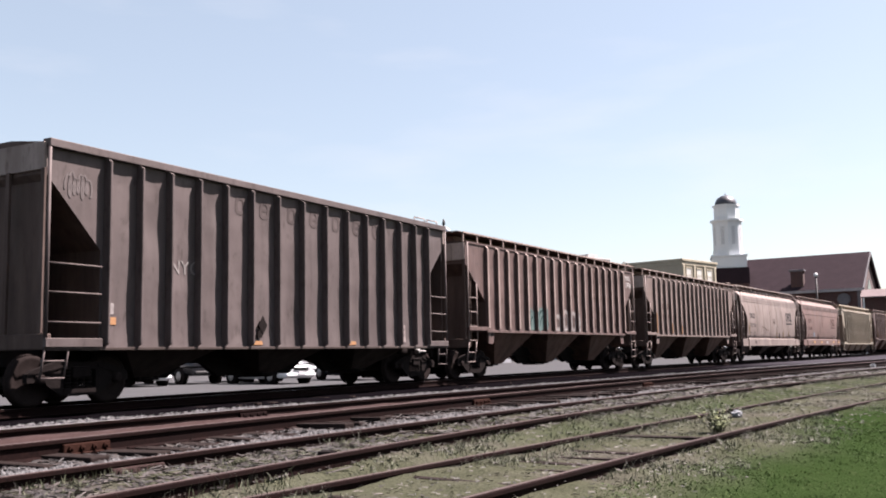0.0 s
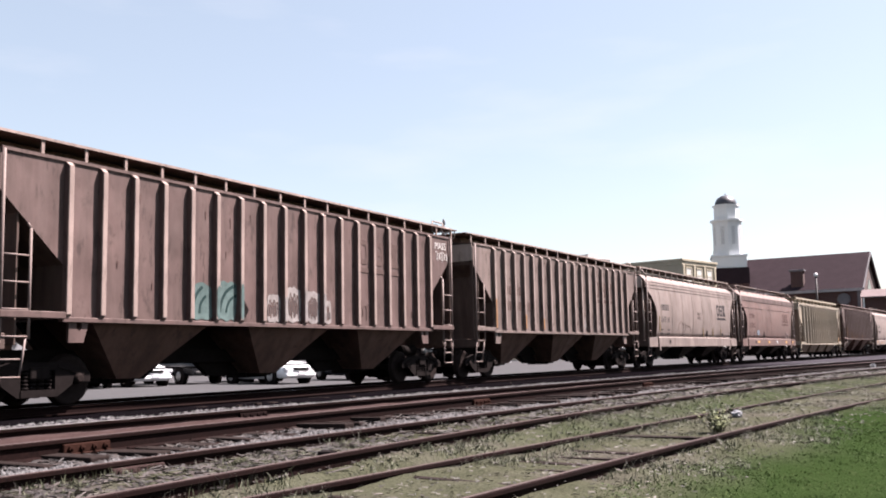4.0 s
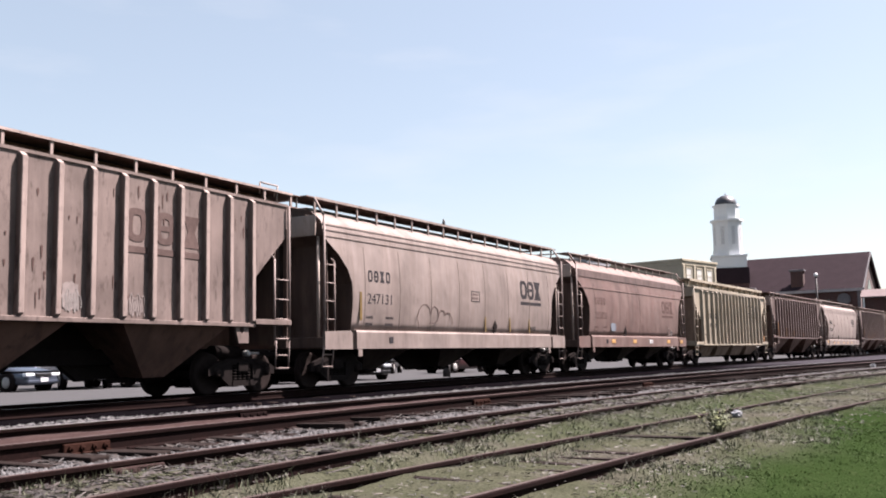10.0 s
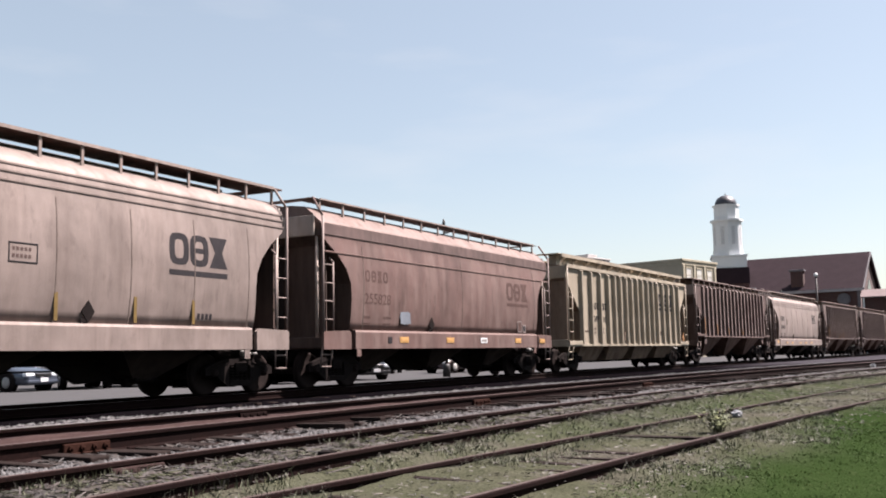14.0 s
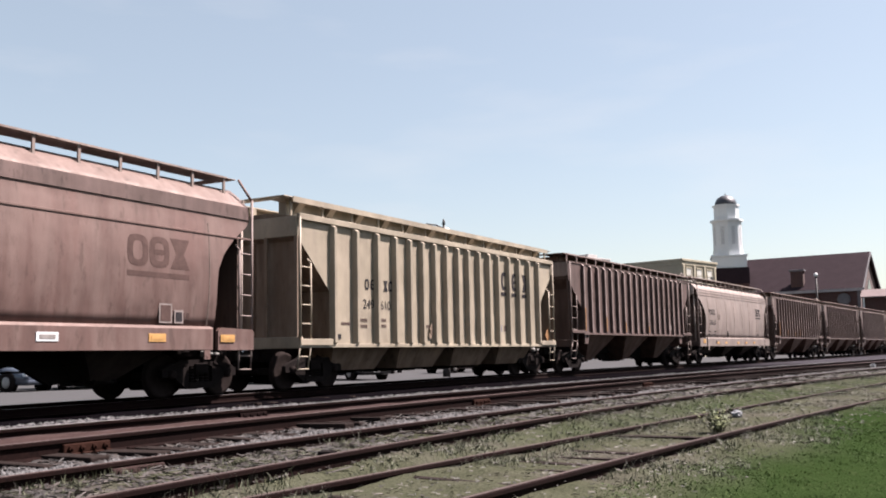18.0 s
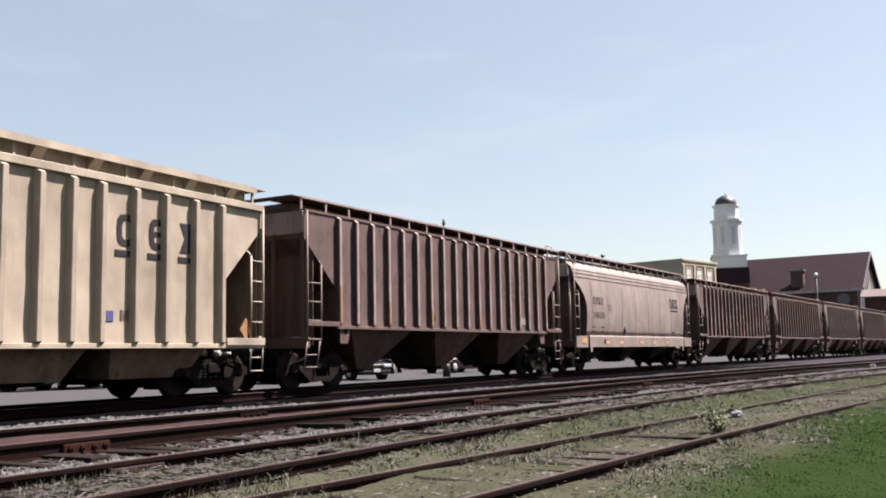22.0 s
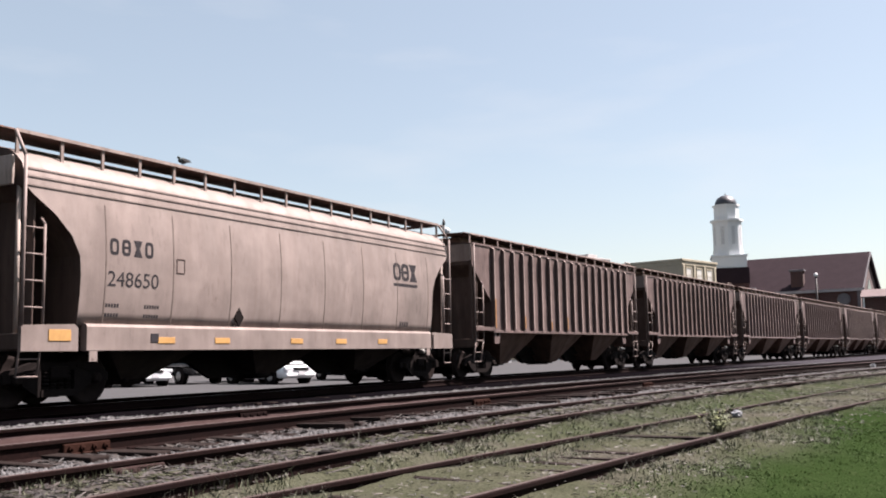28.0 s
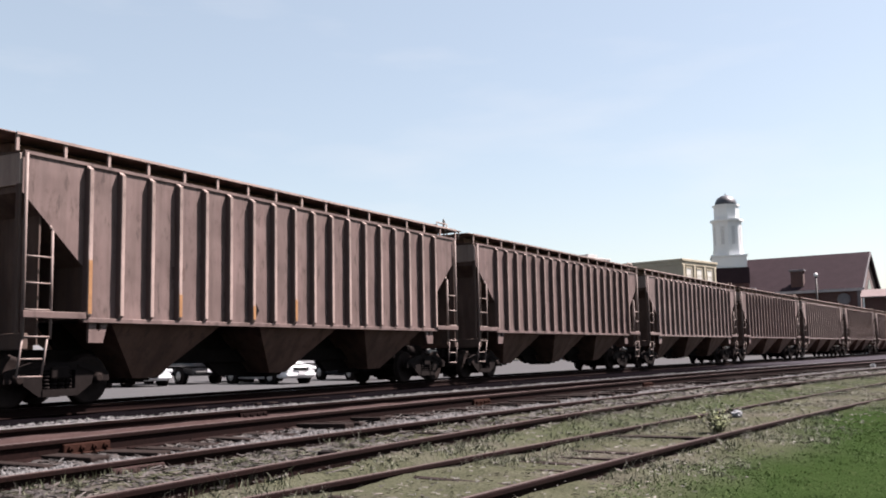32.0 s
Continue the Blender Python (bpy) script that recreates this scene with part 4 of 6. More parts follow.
def flat_car(s0, s1, paint, label, posts, bottom, eave, front, base, depth, deck, marks=None, z_cut=(3.75, 2.45), inset=1.3, chord=0.0, at=()):
    """A hopper whose sides come down to the end sills, with upright posts."""
    half, mid = (s1 - s0) / 2, (s0 + s1) / 2
    car = thing("covered_hopper_wagon", label, "railway wagon", "wagons of the train")

    def end_at(z):
        return half - inset * min(1, max(0, (z_cut[0] - z) / (z_cut[0] - z_cut[1])))
    pressed = dents(at, bottom, eave, 0.026 if deck else 0.045, mid)
    part("body", body_shell([(1.43, bottom), (1.43, z_cut[1]), (1.43, z_cut[0]), (1.43, eave), (0.5, eave + 0.12)], end_at, at, pressed), [paint, P_TANEND if deck else P_END], car)
    for s in (-1, 1):
        bm = bmesh.new()
        bevel_box(bm, -half, half, s * 1.46 - 0.06 - chord * 0.3, s * 1.46 + 0.05 + chord, eave - 0.09, eave + 0.06, 0.012)
        part("top_chord", bm, paint, car)
        bm = bmesh.new()
        bevel_box(bm, -half, half, s * 1.46 - 0.06, s * 1.46 + (0.06 if deck else 0.0), bottom - 0.06, bottom + (0.04 if deck else 0.0), 0.01)
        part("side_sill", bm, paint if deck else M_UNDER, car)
    post = post_mesh(bottom, eave - 0.08, front, base, depth, paint)
    for i in range(posts):
        x = at[i]
        for s in (-1, 1):
            part("side_post", post, None, car, at=pose(x, s * 1.43, 0, 0, 0, 0 if s < 0 else 180))
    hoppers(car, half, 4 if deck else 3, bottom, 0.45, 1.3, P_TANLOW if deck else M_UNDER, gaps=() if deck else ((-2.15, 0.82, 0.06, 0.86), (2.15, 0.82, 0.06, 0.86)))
    if deck:
        walkway(car, half - 0.02, 0.6, 1.3, eave + 0.49, eave + 0.02, paint, 1.3, 1.2, 0.035, 0.13, paint)
        bm = bmesh.new()
        prism(bm, [(-1.28, eave + 0.46), (-0.55, eave + 0.46), (-0.55, eave + 0.08), (-0.95, eave + 0.06)], "x", -0.22, 0.03)
        wedge = mesh_of("walkway_bracket", bm, paint)
        for s in (-1, 1):
            bm = bmesh.new()
            box(bm, -half + 0.1, half - 0.1, s * 1.0 - 0.02, s * 1.0 + 0.02, eave + 0.05, eave + 0.45)
            part("hatch_coaming", bm, paint, car)
        for i in range(12):
            x = -half + 0.6 + i * (2 * half - 1.2) / 11
            part("walkway_bracket", wedge, None, car, at=pose(x, 0, 0))
            part("walkway_bracket", wedge, None, car, at=pose(x, 0, 0, 0, 0, 180))
    for s in (-1, 1):
        for side in (1, -1):
            ladder(car, s * (half - 0.03), side, -s * (0.42 if deck else 1.2), eave - 0.02, 3.1 if deck else 2.3, bottom + 0.02, paint, 0.52, () if deck else (1.5, 2.03, 2.54))
            bm = bmesh.new()
            bevel_box(bm, min(s * half, s * (half - inset)), max(s * half, s * (half - inset)), -1.5 * side - 0.05, -1.5 * side + 0.03, bottom, bottom + 0.16, 0.01)
            part("side_bracket", bm, paint, car)
        bm = bmesh.new()
        bevel_box(bm, s * half - 0.05, s * half + 0.02, -1.44, 1.44, eave - 0.5, eave, 0.01)
        panel = part("end_panel", bm, paint if deck else P_DUSTY, car)
        end_marks(panel, s * (half + 0.022), s, eave - 0.36)
        for y in (-1.44, -0.5, 0.5, 1.44):
            bm = bmesh.new()
            bevel_box(bm, s * half - 0.07, s * half - 0.01, y - 0.05, y + 0.05, 1.3, eave - 0.48, 0.008)
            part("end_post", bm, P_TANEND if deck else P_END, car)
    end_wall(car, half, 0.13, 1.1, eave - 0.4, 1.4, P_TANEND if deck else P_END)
    running_gear(car, half, paint, half - 1.17)
    placard(car, -1.4, bottom + 0.48, -1.452, P_TANEND if deck else M_STEEL)
    if marks:
        marks(car, half)
        press_on(car, pressed)
    CARS.append((car, mid, half - 1.17))
    return car


RUST, SOOT = (0.13, 0.05, 0.028), (0.06, 0.045, 0.04)
M_SEAM = plain("weld_seam_grime", (0.108, 0.085, 0.0756), 0.8, 0, 0.3, 10, 0.1)
# near-black paint for hoppers and sills low on the wagons
M_UNDER = car_paint("dark_under_body", (0.05, 0.036, 0.032), (0.06, 0.036, 0.028), (0.028, 0.02, 0.019), 31, 0.4, 0.8)
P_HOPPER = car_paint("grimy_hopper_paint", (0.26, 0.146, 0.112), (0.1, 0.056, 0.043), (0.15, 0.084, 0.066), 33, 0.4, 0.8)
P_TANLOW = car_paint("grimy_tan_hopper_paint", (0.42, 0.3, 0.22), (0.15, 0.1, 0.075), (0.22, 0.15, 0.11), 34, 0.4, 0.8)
# darker end coats: grime plus the shade of faces turned from the sun
P_END = car_paint("grimy_shaded_end_paint", (0.15, 0.105, 0.09), (0.17, 0.095, 0.072), (0.085, 0.06, 0.053), 35, 0.4, 0.85)
P_TANEND = car_paint("grimy_shaded_tan_paint", (0.4, 0.31, 0.235), (0.2, 0.14, 0.1), (0.28, 0.2, 0.15), 36, 0.3, 0.8, 0.8)
P_PANEL = car_paint("pale_end_panel_paint", (0.78, 0.68, 0.61), (0.35, 0.26, 0.22), (0.6, 0.5, 0.45), 37, 0.4)
P_ROOFDUST = car_paint("dusty_roof_paint", (0.27, 0.19, 0.17), (0.14, 0.08, 0.07), (0.2, 0.13, 0.115), 39, 0.5)
P_LADDER = car_paint("scuffed_ladder_paint", (0.4, 0.33, 0.31), (0.16, 0.1, 0.085), (0.26, 0.2, 0.18), 30, 0.5)
P_DUSTY = car_paint("dusty_walkway_paint", (0.5, 0.42, 0.38), (0.2, 0.13, 0.1), (0.33, 0.26, 0.23), 38, 0.4)
M_VALVE = plain("pale_cast_metal", (0.216, 0.209, 0.202), 0.5, 0.0, 0.2, 12, 0.1)
P_GREY = car_paint("faded_grey_wagon_paint", (0.145, 0.12, 0.119), (0.04, 0.03, 0.028), (0.165, 0.142, 0.141), 1, 0.4)
P_BROWN = [car_paint("brown_wagon_paint", tuple(0.9 * q for q in c), (0.05, 0.028, 0.024), tuple(q * 0.6 for q in c), k, 0.5, 0.68, 0.75) for k, c in ((2, (0.21, 0.14, 0.13)), (3, (0.325, 0.255, 0.232)), (7, (0.212, 0.142, 0.132)), (9, (0.252, 0.179, 0.170)), (10, (0.248, 0.174, 0.168)), (11, (0.306, 0.231, 0.225)), (12, (0.250, 0.179, 0.175)), (13, (0.361, 0.278, 0.269)))]
P_CREAM = car_paint("dirty_cream_wagon_paint", (0.37, 0.308, 0.282), (0.14, 0.1, 0.085), (0.22, 0.172, 0.152), 4, 0.2, 0.68, 0.4)
P_CREAM2 = car_paint("dusty_cream_wagon_paint", (0.405, 0.34, 0.312), (0.17, 0.115, 0.1), (0.26, 0.205, 0.186), 8, 0.2, 0.68, 0.24)
P_RUST = car_paint("rust_red_wagon_paint", (0.205, 0.122, 0.109), (0.1, 0.052, 0.045), (0.33, 0.235, 0.212), 5, 0.35, 0.68, 0.6)
P_TAN = car_paint("pale_yellow_wagon_paint", (0.6, 0.535, 0.415), (0.42, 0.35, 0.26), (0.53, 0.46, 0.36), 6, 0.1, 0.6, 0.3)

M_ORANGE_DIM = plain("worn_orange_paint", (0.216, 0.112, 0.054), 0.7, 0, 0.3, 14, 0.1)
M_OCHRE = plain("faded_yellow_strip", (0.11, 0.0715, 0.02475), 0.7, 0, 0.3, 14, 0.1)
M_PALE = plain("chalk_white", (0.432, 0.41, 0.396), 0.85, 0, 0.15, 9, 0.1)
M_TEAL = plain("teal_spray_paint", (0.075, 0.108, 0.104), 0.8, 0, 0.4, 6, 0.1)
M_SCRAPE = plain("scraped_grey_paint", (0.105, 0.09, 0.088), 0.8, 0, 0.3, 9, 0.1)
M_TEALDARK = plain("dark_teal_spray_paint", (0.018, 0.034, 0.034), 0.8, 0, 0.3, 9, 0.1)
M_FAINT = plain("faded_lettering", (0.0756, 0.0526, 0.0482), 0.8, 0, 0.3, 9, 0.1)
M_FAINT2 = plain("rust_stained_lettering", (0.07, 0.045, 0.041), 0.8, 0, 0.3, 9, 0.1)
M_DIM = plain("dull_grey_lettering", (0.066, 0.0535, 0.052), 0.8, 0, 0.2, 9, 0.0)
M_PALEMARK = plain("pale_lettering", (0.173, 0.144, 0.137), 0.8, 0, 0.25, 9, 0.1)
M_SKYBLUE = plain("pale_blue_patch", (0.1188, 0.1309, 0.1507), 0.8, 0, 0.2, 9, 0.1)
M_BLUE = plain("dark_blue_label", (0.0288, 0.036, 0.115), 0.6, 0, 0.2, 9, 0.1)


def painted_line(bm, pts, y, r):
    """One flat stroke through points (x, z) on a side."""
    rings = []
    for i, (x, z) in enumerate(pts):
        a, b = pts[max(0, i - 1)], pts[min(len(pts) - 1, i + 1)]
        d = math.hypot(b[0] - a[0], b[1] - a[1]) or 1.0
        nx, nz = -(b[1] - a[1]) / d * r, (b[0] - a[0]) / d * r
        rings.append([bm.verts.new(q) for q in ((x - nx, y - 0.003, z - nz), (x + nx, y - 0.003, z + nz), (x + nx, y + 0.003, z + nz), (x - nx, y + 0.003, z - nz))])
    for a, b in zip(rings, rings[1:]):
        for k in range(4):
            bm.faces.new((a[k], a[(k + 1) % 4], b[(k + 1) % 4], b[k]))
    bm.faces.new(rings[0][::-1])
    bm.faces.new(rings[-1])


def scrawl(car, x0, x1, z0, z1, y, material, seed, loops, r=0.012, label="sprayed scrawl"):
    """A sprayed line that loops along a band of the side."""
    rng = random.Random(seed)
    n = loops * 10
    pts = []
    ph = rng.uniform(0, 6)
    for i in range(n + 1):
        u = i / n
        a = u * loops * 2 * math.pi + ph
        pts.append((x0 + (x1 - x0) * (u * 0.86 + 0.07 + 0.07 * math.sin(a * 1.0)), (z0 + z1) / 2 + (z1 - z0) / 2 * math.cos(a) * (0.75 + 0.25 * math.sin(a * 0.37 + ph))))
    bm = bmesh.new()
    painted_line(bm, pts, y, r)
    part("graffiti", bm, material, car, label)


def blob(car, x0, x1, z0, z1, y, material, seed, label=""):
    """A sprayed field with an uneven outline."""
    rng = random.Random(seed)
    n = 26
    cx, cz = (x0 + x1) / 2, (z0 + z1) / 2
    ring = []
    for i in range(n):
        a = 2 * math.pi * i / n
        c, s = math.cos(a), math.sin(a)
        k = 1 / max(abs(c), abs(s)) ** 0.75 * rng.uniform(0.86, 1.0)
        ring.append((cx + (x1 - x0) / 2 * min(1, max(-1, c * k)), cz + (z1 - z0) / 2 * min(1, max(-1, s * k))))
    bm = bmesh.new()
    prism(bm, ring, "y", y - 0.002, y + 0.004)
    part("graffiti", bm, material, car, label)


def ribs_x(half, posts, inset=1.32):
    return [-half + inset + 0.06 + i * (2 * (half - inset) - 0.12) / (posts - 1) for i in range(posts)]


def orange_posts(car, half, posts, which, y=-1.553, inset=1.32):
    xs = ribs_x(half, posts, inset)
    for i, h in which:
        patch("reflective_strip", car, xs[i] - 0.042, xs[i] + 0.042, 1.66, 1.66 + h, y, M_ORANGE_DIM, "worn orange reflective strip")


def rust_runs(car, xs, seed, count):
    """Short dark rust runs under the side's welds and rivets, one thin mesh."""
    rng = random.Random(seed)
    bm = bmesh.new()
    for _ in range(count):
        i = rng.randrange(len(xs) - 1)
        x, z = rng.uniform(xs[i] + 0.12, xs[i + 1] - 0.12), rng.choice((rng.uniform(3.6, 4.2), rng.uniform(3.4, 4.2), rng.uniform(1.8, 3.4)))
        h, w = rng.uniform(0.05, 0.28), rng.uniform(0.008, 0.026)
        prism(bm, [(x - w, z), (x - w * 0.3, z - h), (x + w * 0.3, z - h), (x + w, z), (x + w * 0.5, z + w), (x - w * 0.5, z + w)], "y", -1.437, -1.433)
    part("rust_runs", bm, M_FAINT2, car, "dark rust runs down the side sheets")


def marks_one(car, half):
    for x in (half - 1.5, half - 0.75):
        bm = bmesh.new()
        run = [(x, -1.3, 4.74), (x, -1.28, 4.9), (x + 0.6, -1.28, 4.9), (x + 0.62, -1.3, 4.74)]
        for a, b in zip(run, run[1:]):
            tube(bm, a, b, 0.018, 6)
        part("grab_rail", bm, P_DUSTY, car)
    bm = bmesh.new()
    bevel_box(bm, half - 0.6, half - 0.05, -1.1, -0.3, 4.74, 4.8, 0.01)
    part("roof_platform", bm, P_DUSTY, car)
    for i, x in enumerate((-2.3, -1.45, -0.45, 0.45, 1.38, 2.35, 3.28)):
        emblem_shape(car, i % 2, x, 3.99, 0.34, 0.42, M_DIM, -1.4325)
    words("graffiti", "NYC", 0.4, M_CHALK, car, pose(-4.26, -1.436, 2.55, 90), "pale spray-painted letters")
    blob(car, -5.98, -5.66, 1.66, 1.9, -1.437, M_CHALK, 3)
    patch("reflective_strip", car, -5.98, -5.62, 1.48, 1.62, -1.437, M_ORANGE_DIM)
    patch("reflective_strip", car, -1.75, -1.38, 1.1, 1.19, -1.437, M_ORANGE_DIM)
    patch("reflective_strip", car, 1.98, 2.4, 1.1, 1.19, -1.437, M_ORANGE_DIM)
    patch("stencil_panel", car, 4.6, 4.95, 1.18, 1.66, -1.437, M_PALEMARK)
    rough_marks(car, [(4.63, 1.5, 4, 0.05, 0.08), (4.63, 1.34, 4, 0.05, 0.08)], M_MARK, "", -1.446)
    scrawl(car, -6.9, -6.25, 3.75, 4.25, -1.434, M_SCRAPE, 5, 6, 0.02, "pale scraped paint")


def marks_two(car, half):
    xs = ribs_x(half, 18)
    for i, m, side, top in ((4, M_TEAL, 0.0, 2.42), (5, M_TEAL, 0.0, 2.5), (7, M_CHALK, 0.12, 2.3), (8, M_CHALK, 0.04, 2.5), (9, M_CHALK, 0.04, 2.44), (10, M_CHALK, 0.06, 2.22)):
        blob(car, xs[i] + 0.055 + side, xs[i + 1] - 0.055 - (0.3 if i == 10 else 0), 1.6, top, -1.435, m, i, "spray-painted letters in pale colours")
        if i in (4, 5, 7, 8, 9):
            blob(car, xs[i + 1] - 0.05, xs[i + 1] + 0.05, 1.62, top - 0.05, -1.553, m, i + 30, "spray paint over a post")
        if m == M_CHALK:
            scrawl(car, xs[i] + 0.2, xs[i + 1] - (0.45 if i == 10 else 0.16), 1.7, top - 0.15, -1.44, M_FAINT, i + 4, 7, 0.012)
            scrawl(car, xs[i] + 0.16, xs[i + 1] - (0.4 if i == 10 else 0.14), 1.75, top - 0.3, -1.441, M_DIM, i + 14, 4, 0.016)
    for r, w in ((0.62, 0.035), (0.4, 0.03)):      # arched strokes over the two teal panels
        for k, a0, a1 in ((4, 182, 120), (5, 178, 100)):
            bm = bmesh.new()
            cx = xs[k] + (0.7 if k == 4 else 0.75)
            painted_line(bm, [(cx + 0.95 * r * math.cos(radians(a0 + (a1 - a0) * i / 8)), 1.78 + r * math.sin(radians(a0 + (a1 - a0) * i / 8))) for i in range(9)], -1.44, w)
            part("graffiti", bm, M_TEALDARK, car, "dark teal outline stroke")
    for i in (12, 13, 14):
        emblem_shape(car, i - 12, xs[i] + 0.13, 3.25, 0.5, 0.66, M_FAINT, -1.436)
        patch("lettering_bar", car, xs[i] + 0.13, xs[i + 1] - 0.1, 3.03, 3.16, -1.4345, M_FAINT)
    words("graffiti", "MASS", 0.3, M_PALE, car, pose(6.98, -1.436, 4.02, 90), "pale chalked letters")
    scrawl(car, 7.0, 7.85, 3.65, 3.95, -1.436, M_PALE, 22, 5, 0.01, "chalk scrawl")
    scrawl(car, 2.65, 3.5, 1.75, 2.2, -1.436, M_FAINT, 23, 4, 0.012)
    rust_runs(car, xs, 7, 16)


def marks_three(car, half):
    orange_posts(car, half, 18, ((0, 0.98), (3, 0.5), (5, 0.4)))
    rough_marks(car, [(-5.5, 2.85, 2, 0.18, 0.3), (-4.74, 2.85, 2, 0.18, 0.3), (-5.5, 2.3, 2, 0.18, 0.32), (-4.74, 2.3, 2, 0.18, 0.32), (-3.98, 2.3, 2, 0.18, 0.32)], M_FAINT, "", -1.436)
    xs = ribs_x(half, 18)
    for i in (12, 13, 14):
        emblem_shape(car, i - 12, xs[i] + 0.13, 3.1, 0.5, 0.66, M_FAINT, -1.436)
        patch("lettering_bar", car, xs[i] + 0.13, xs[i + 1] - 0.1, 2.88, 3.01, -1.4345, M_FAINT)
    blob(car, xs[10] + 0.14, xs[11] - 0.22, 1.7, 2.24, -1.435, M_PALEMARK, 8, "pale worn patch")
    scrawl(car, xs[10] + 0.16, xs[11] - 0.16, 1.66, 2.1, -1.438, M_CHALK, 61, 6, 0.008, "chalk scrawl")
    rust_runs(car, xs, 5, 46)
    scrawl(car, xs[12] + 0.14, xs[13] - 0.14, 1.62, 2.1, -1.437, M_PALEMARK, 9, 7, 0.01, "chalk scrawl")
    patch("routing_box", car, -5.72, -5.45, 1.62, 1.76, -1.437, M_MARK)


def marks_four(car, half):
    path = [(-3.2, 1.6), (-3.28, 1.85), (-3.18, 2.1), (-2.98, 2.26), (-2.75, 2.28), (-2.56, 2.16), (-2.5, 1.98), (-2.44, 2.16), (-2.28, 2.24), (-2.1, 2.16), (-2.04, 1.98), (-2.12, 1.82), (-2.34, 1.74), (-2.6, 1.74)]
    wave = [(-2.04, 2.02), (-1.9, 2.14), (-1.72, 2.12), (-1.66, 2.02), (-1.5, 2.08), (-1.34, 2.04), (-1.24, 1.9), (-1.2, 1.72)]
    for run in (path, wave):
        bm = bmesh.new()
        painted_line(bm, run, -1.532, 0.014)
        part("graffiti", bm, M_FAINT, car, "outline drawing in thin paint")
    for x0, x1, z0, z1 in ((0.05, 0.63, 2.8, 2.82), (0.05, 0.63, 2.48, 2.5), (0.05, 0.07, 2.48, 2.82), (0.61, 0.63, 2.48, 2.82)):
        patch("stencil_frame", car, x0, x1, z0, z1, -1.541, M_MARK)
    rough_marks(car, [(0.12, 2.68, 5, 0.06, 0.06), (0.12, 2.56, 5, 0.06, 0.06)], M_FAINT, "", -1.541)
    patch("reflective_strip", car, -6.2, -6.1, 1.74, 2.5, -1.54, M_OCHRE, "yellow vertical strip")
    for x in (1.05, 2.9, 4.5):
        patch("reflective_strip", car, x - 0.04, x + 0.04, 1.52, 2.02, -1.513, M_OCHRE, "yellow vertical strip")


def marks_five(car, half):
    blob(car, -3.54, -2.94, 1.66, 2.04, -1.52, M_SKYBLUE, 41, "pale blue painted-out patch")
    for i, x in enumerate((-3.6, -0.95, 1.3, 3.9, 5.98)):
        patch("reflective_strip", car, x, x + 0.46, 1.16, 1.32, -1.556, M_WHITE if i == 2 else M_YELLOW)
        patch("reflective_strip", car, x + 0.06, x + 0.4, 1.2, 1.28, -1.562, M_YELLOW if i != 2 else M_CHALK)
    patch("stencil_frame", car, 4.22, 4.58, 1.53, 1.93, -1.5, M_PALEMARK)
    patch("stencil_panel", car, 4.26, 4.54, 1.57, 1.89, -1.505, M_FAINT2)
    patch("stencil_frame", car, 4.64, 4.9, 1.53, 1.8, -1.5, M_PALEMARK)
    patch("stencil_panel", car, 4.68, 4.86, 1.57, 1.76, -1.505, M_MARK)
    bm = bmesh.new()
    for s in (-1, 1):
        prism(bm, [(s * 1.40, 3.9), (s * 1.468, 3.9), (s * 1.452, 4.19), (s * 1.38, 4.21)], "x", -half + 0.1, half - 0.1)
    part("eave_band", bm, P_BROWN[0], car, "darker brown band under the roof")


def marks_six(car, half):
    words("number", "249", 0.36, M_MARK, car, pose(-4.98, -1.437, 2.07, 90), "painted wagon number")
    words("number", "610", 0.34, M_MARK, car, pose(-4.12, -1.437, 2.07, 90), "painted wagon number")
    for i, x in enumerate((-4.87, -4.6, -3.95, -3.7)):
        emblem_shape(car, i % 3, x, 2.58, 0.2, 0.29, M_MARK, -1.437, None, "marking")
    for i, x in enumerate((3.43, 4.26, 5.12)):
        emblem_shape(car, i, x, 2.98, 0.46, 0.62, M_MARK, -1.437)
        patch("lettering_bar", car, x - 0.04, x + 0.46, 2.78, 2.9, -1.436, M_MARK)
    patch("label", car, 3.0, 3.38, 1.54, 1.74, -1.437, M_BLUE)
    patch("reflective_strip", car, -6.42, -6.3, 1.6, 2.26, -1.552, M_YELLOW, "yellow reflective strip")
    rough_marks(car, [(-5.12, 1.72, 4, 0.07, 0.08), (-5.12, 1.56, 4, 0.07, 0.08), (-4.2, 1.74, 4, 0.07, 0.08), (-4.2, 1.58, 4, 0.07, 0.08), (-5.95, 1.62, 5, 0.06, 0.07), (-1.75, 1.6, 3, 0.07, 0.09), (3.55, 1.56, 3, 0.07, 0.2)], M_FAINT, "", -1.437)
    bm = bmesh.new()
    prism(bm, [(7.0, 1.45), (7.2, 1.2), (7.4, 1.45), (7.2, 1.7)], "y", -1.46, -1.44)
    part("hazard_diamond", bm, M_ORANGE_DIM, car, "dull yellow diamond plate")
    patch("routing_box", car, -6.2, -5.98, 1.26, 1.38, -1.437, M_MARK)


def marks_seven(car, half):
    orange_posts(car, half, 18, ((0, 0.95), (3, 0.62), (6, 0.42), (10, 0.3)), -1.553)
    xs = ribs_x(half, 18)
    for i in (12, 13, 14):
        emblem_shape(car, i - 12, xs[i] + 0.13, 2.9, 0.5, 0.66, M_FAINT, -1.436)
        patch("lettering_bar", car, xs[i] + 0.13, xs[i + 1] - 0.1, 2.68, 2.81, -1.4345, M_FAINT)
    patch("stencil_panel", car, xs[14] + 0.14, xs[15] - 0.12, 1.8, 2.05, -1.436, M_PALEMARK)


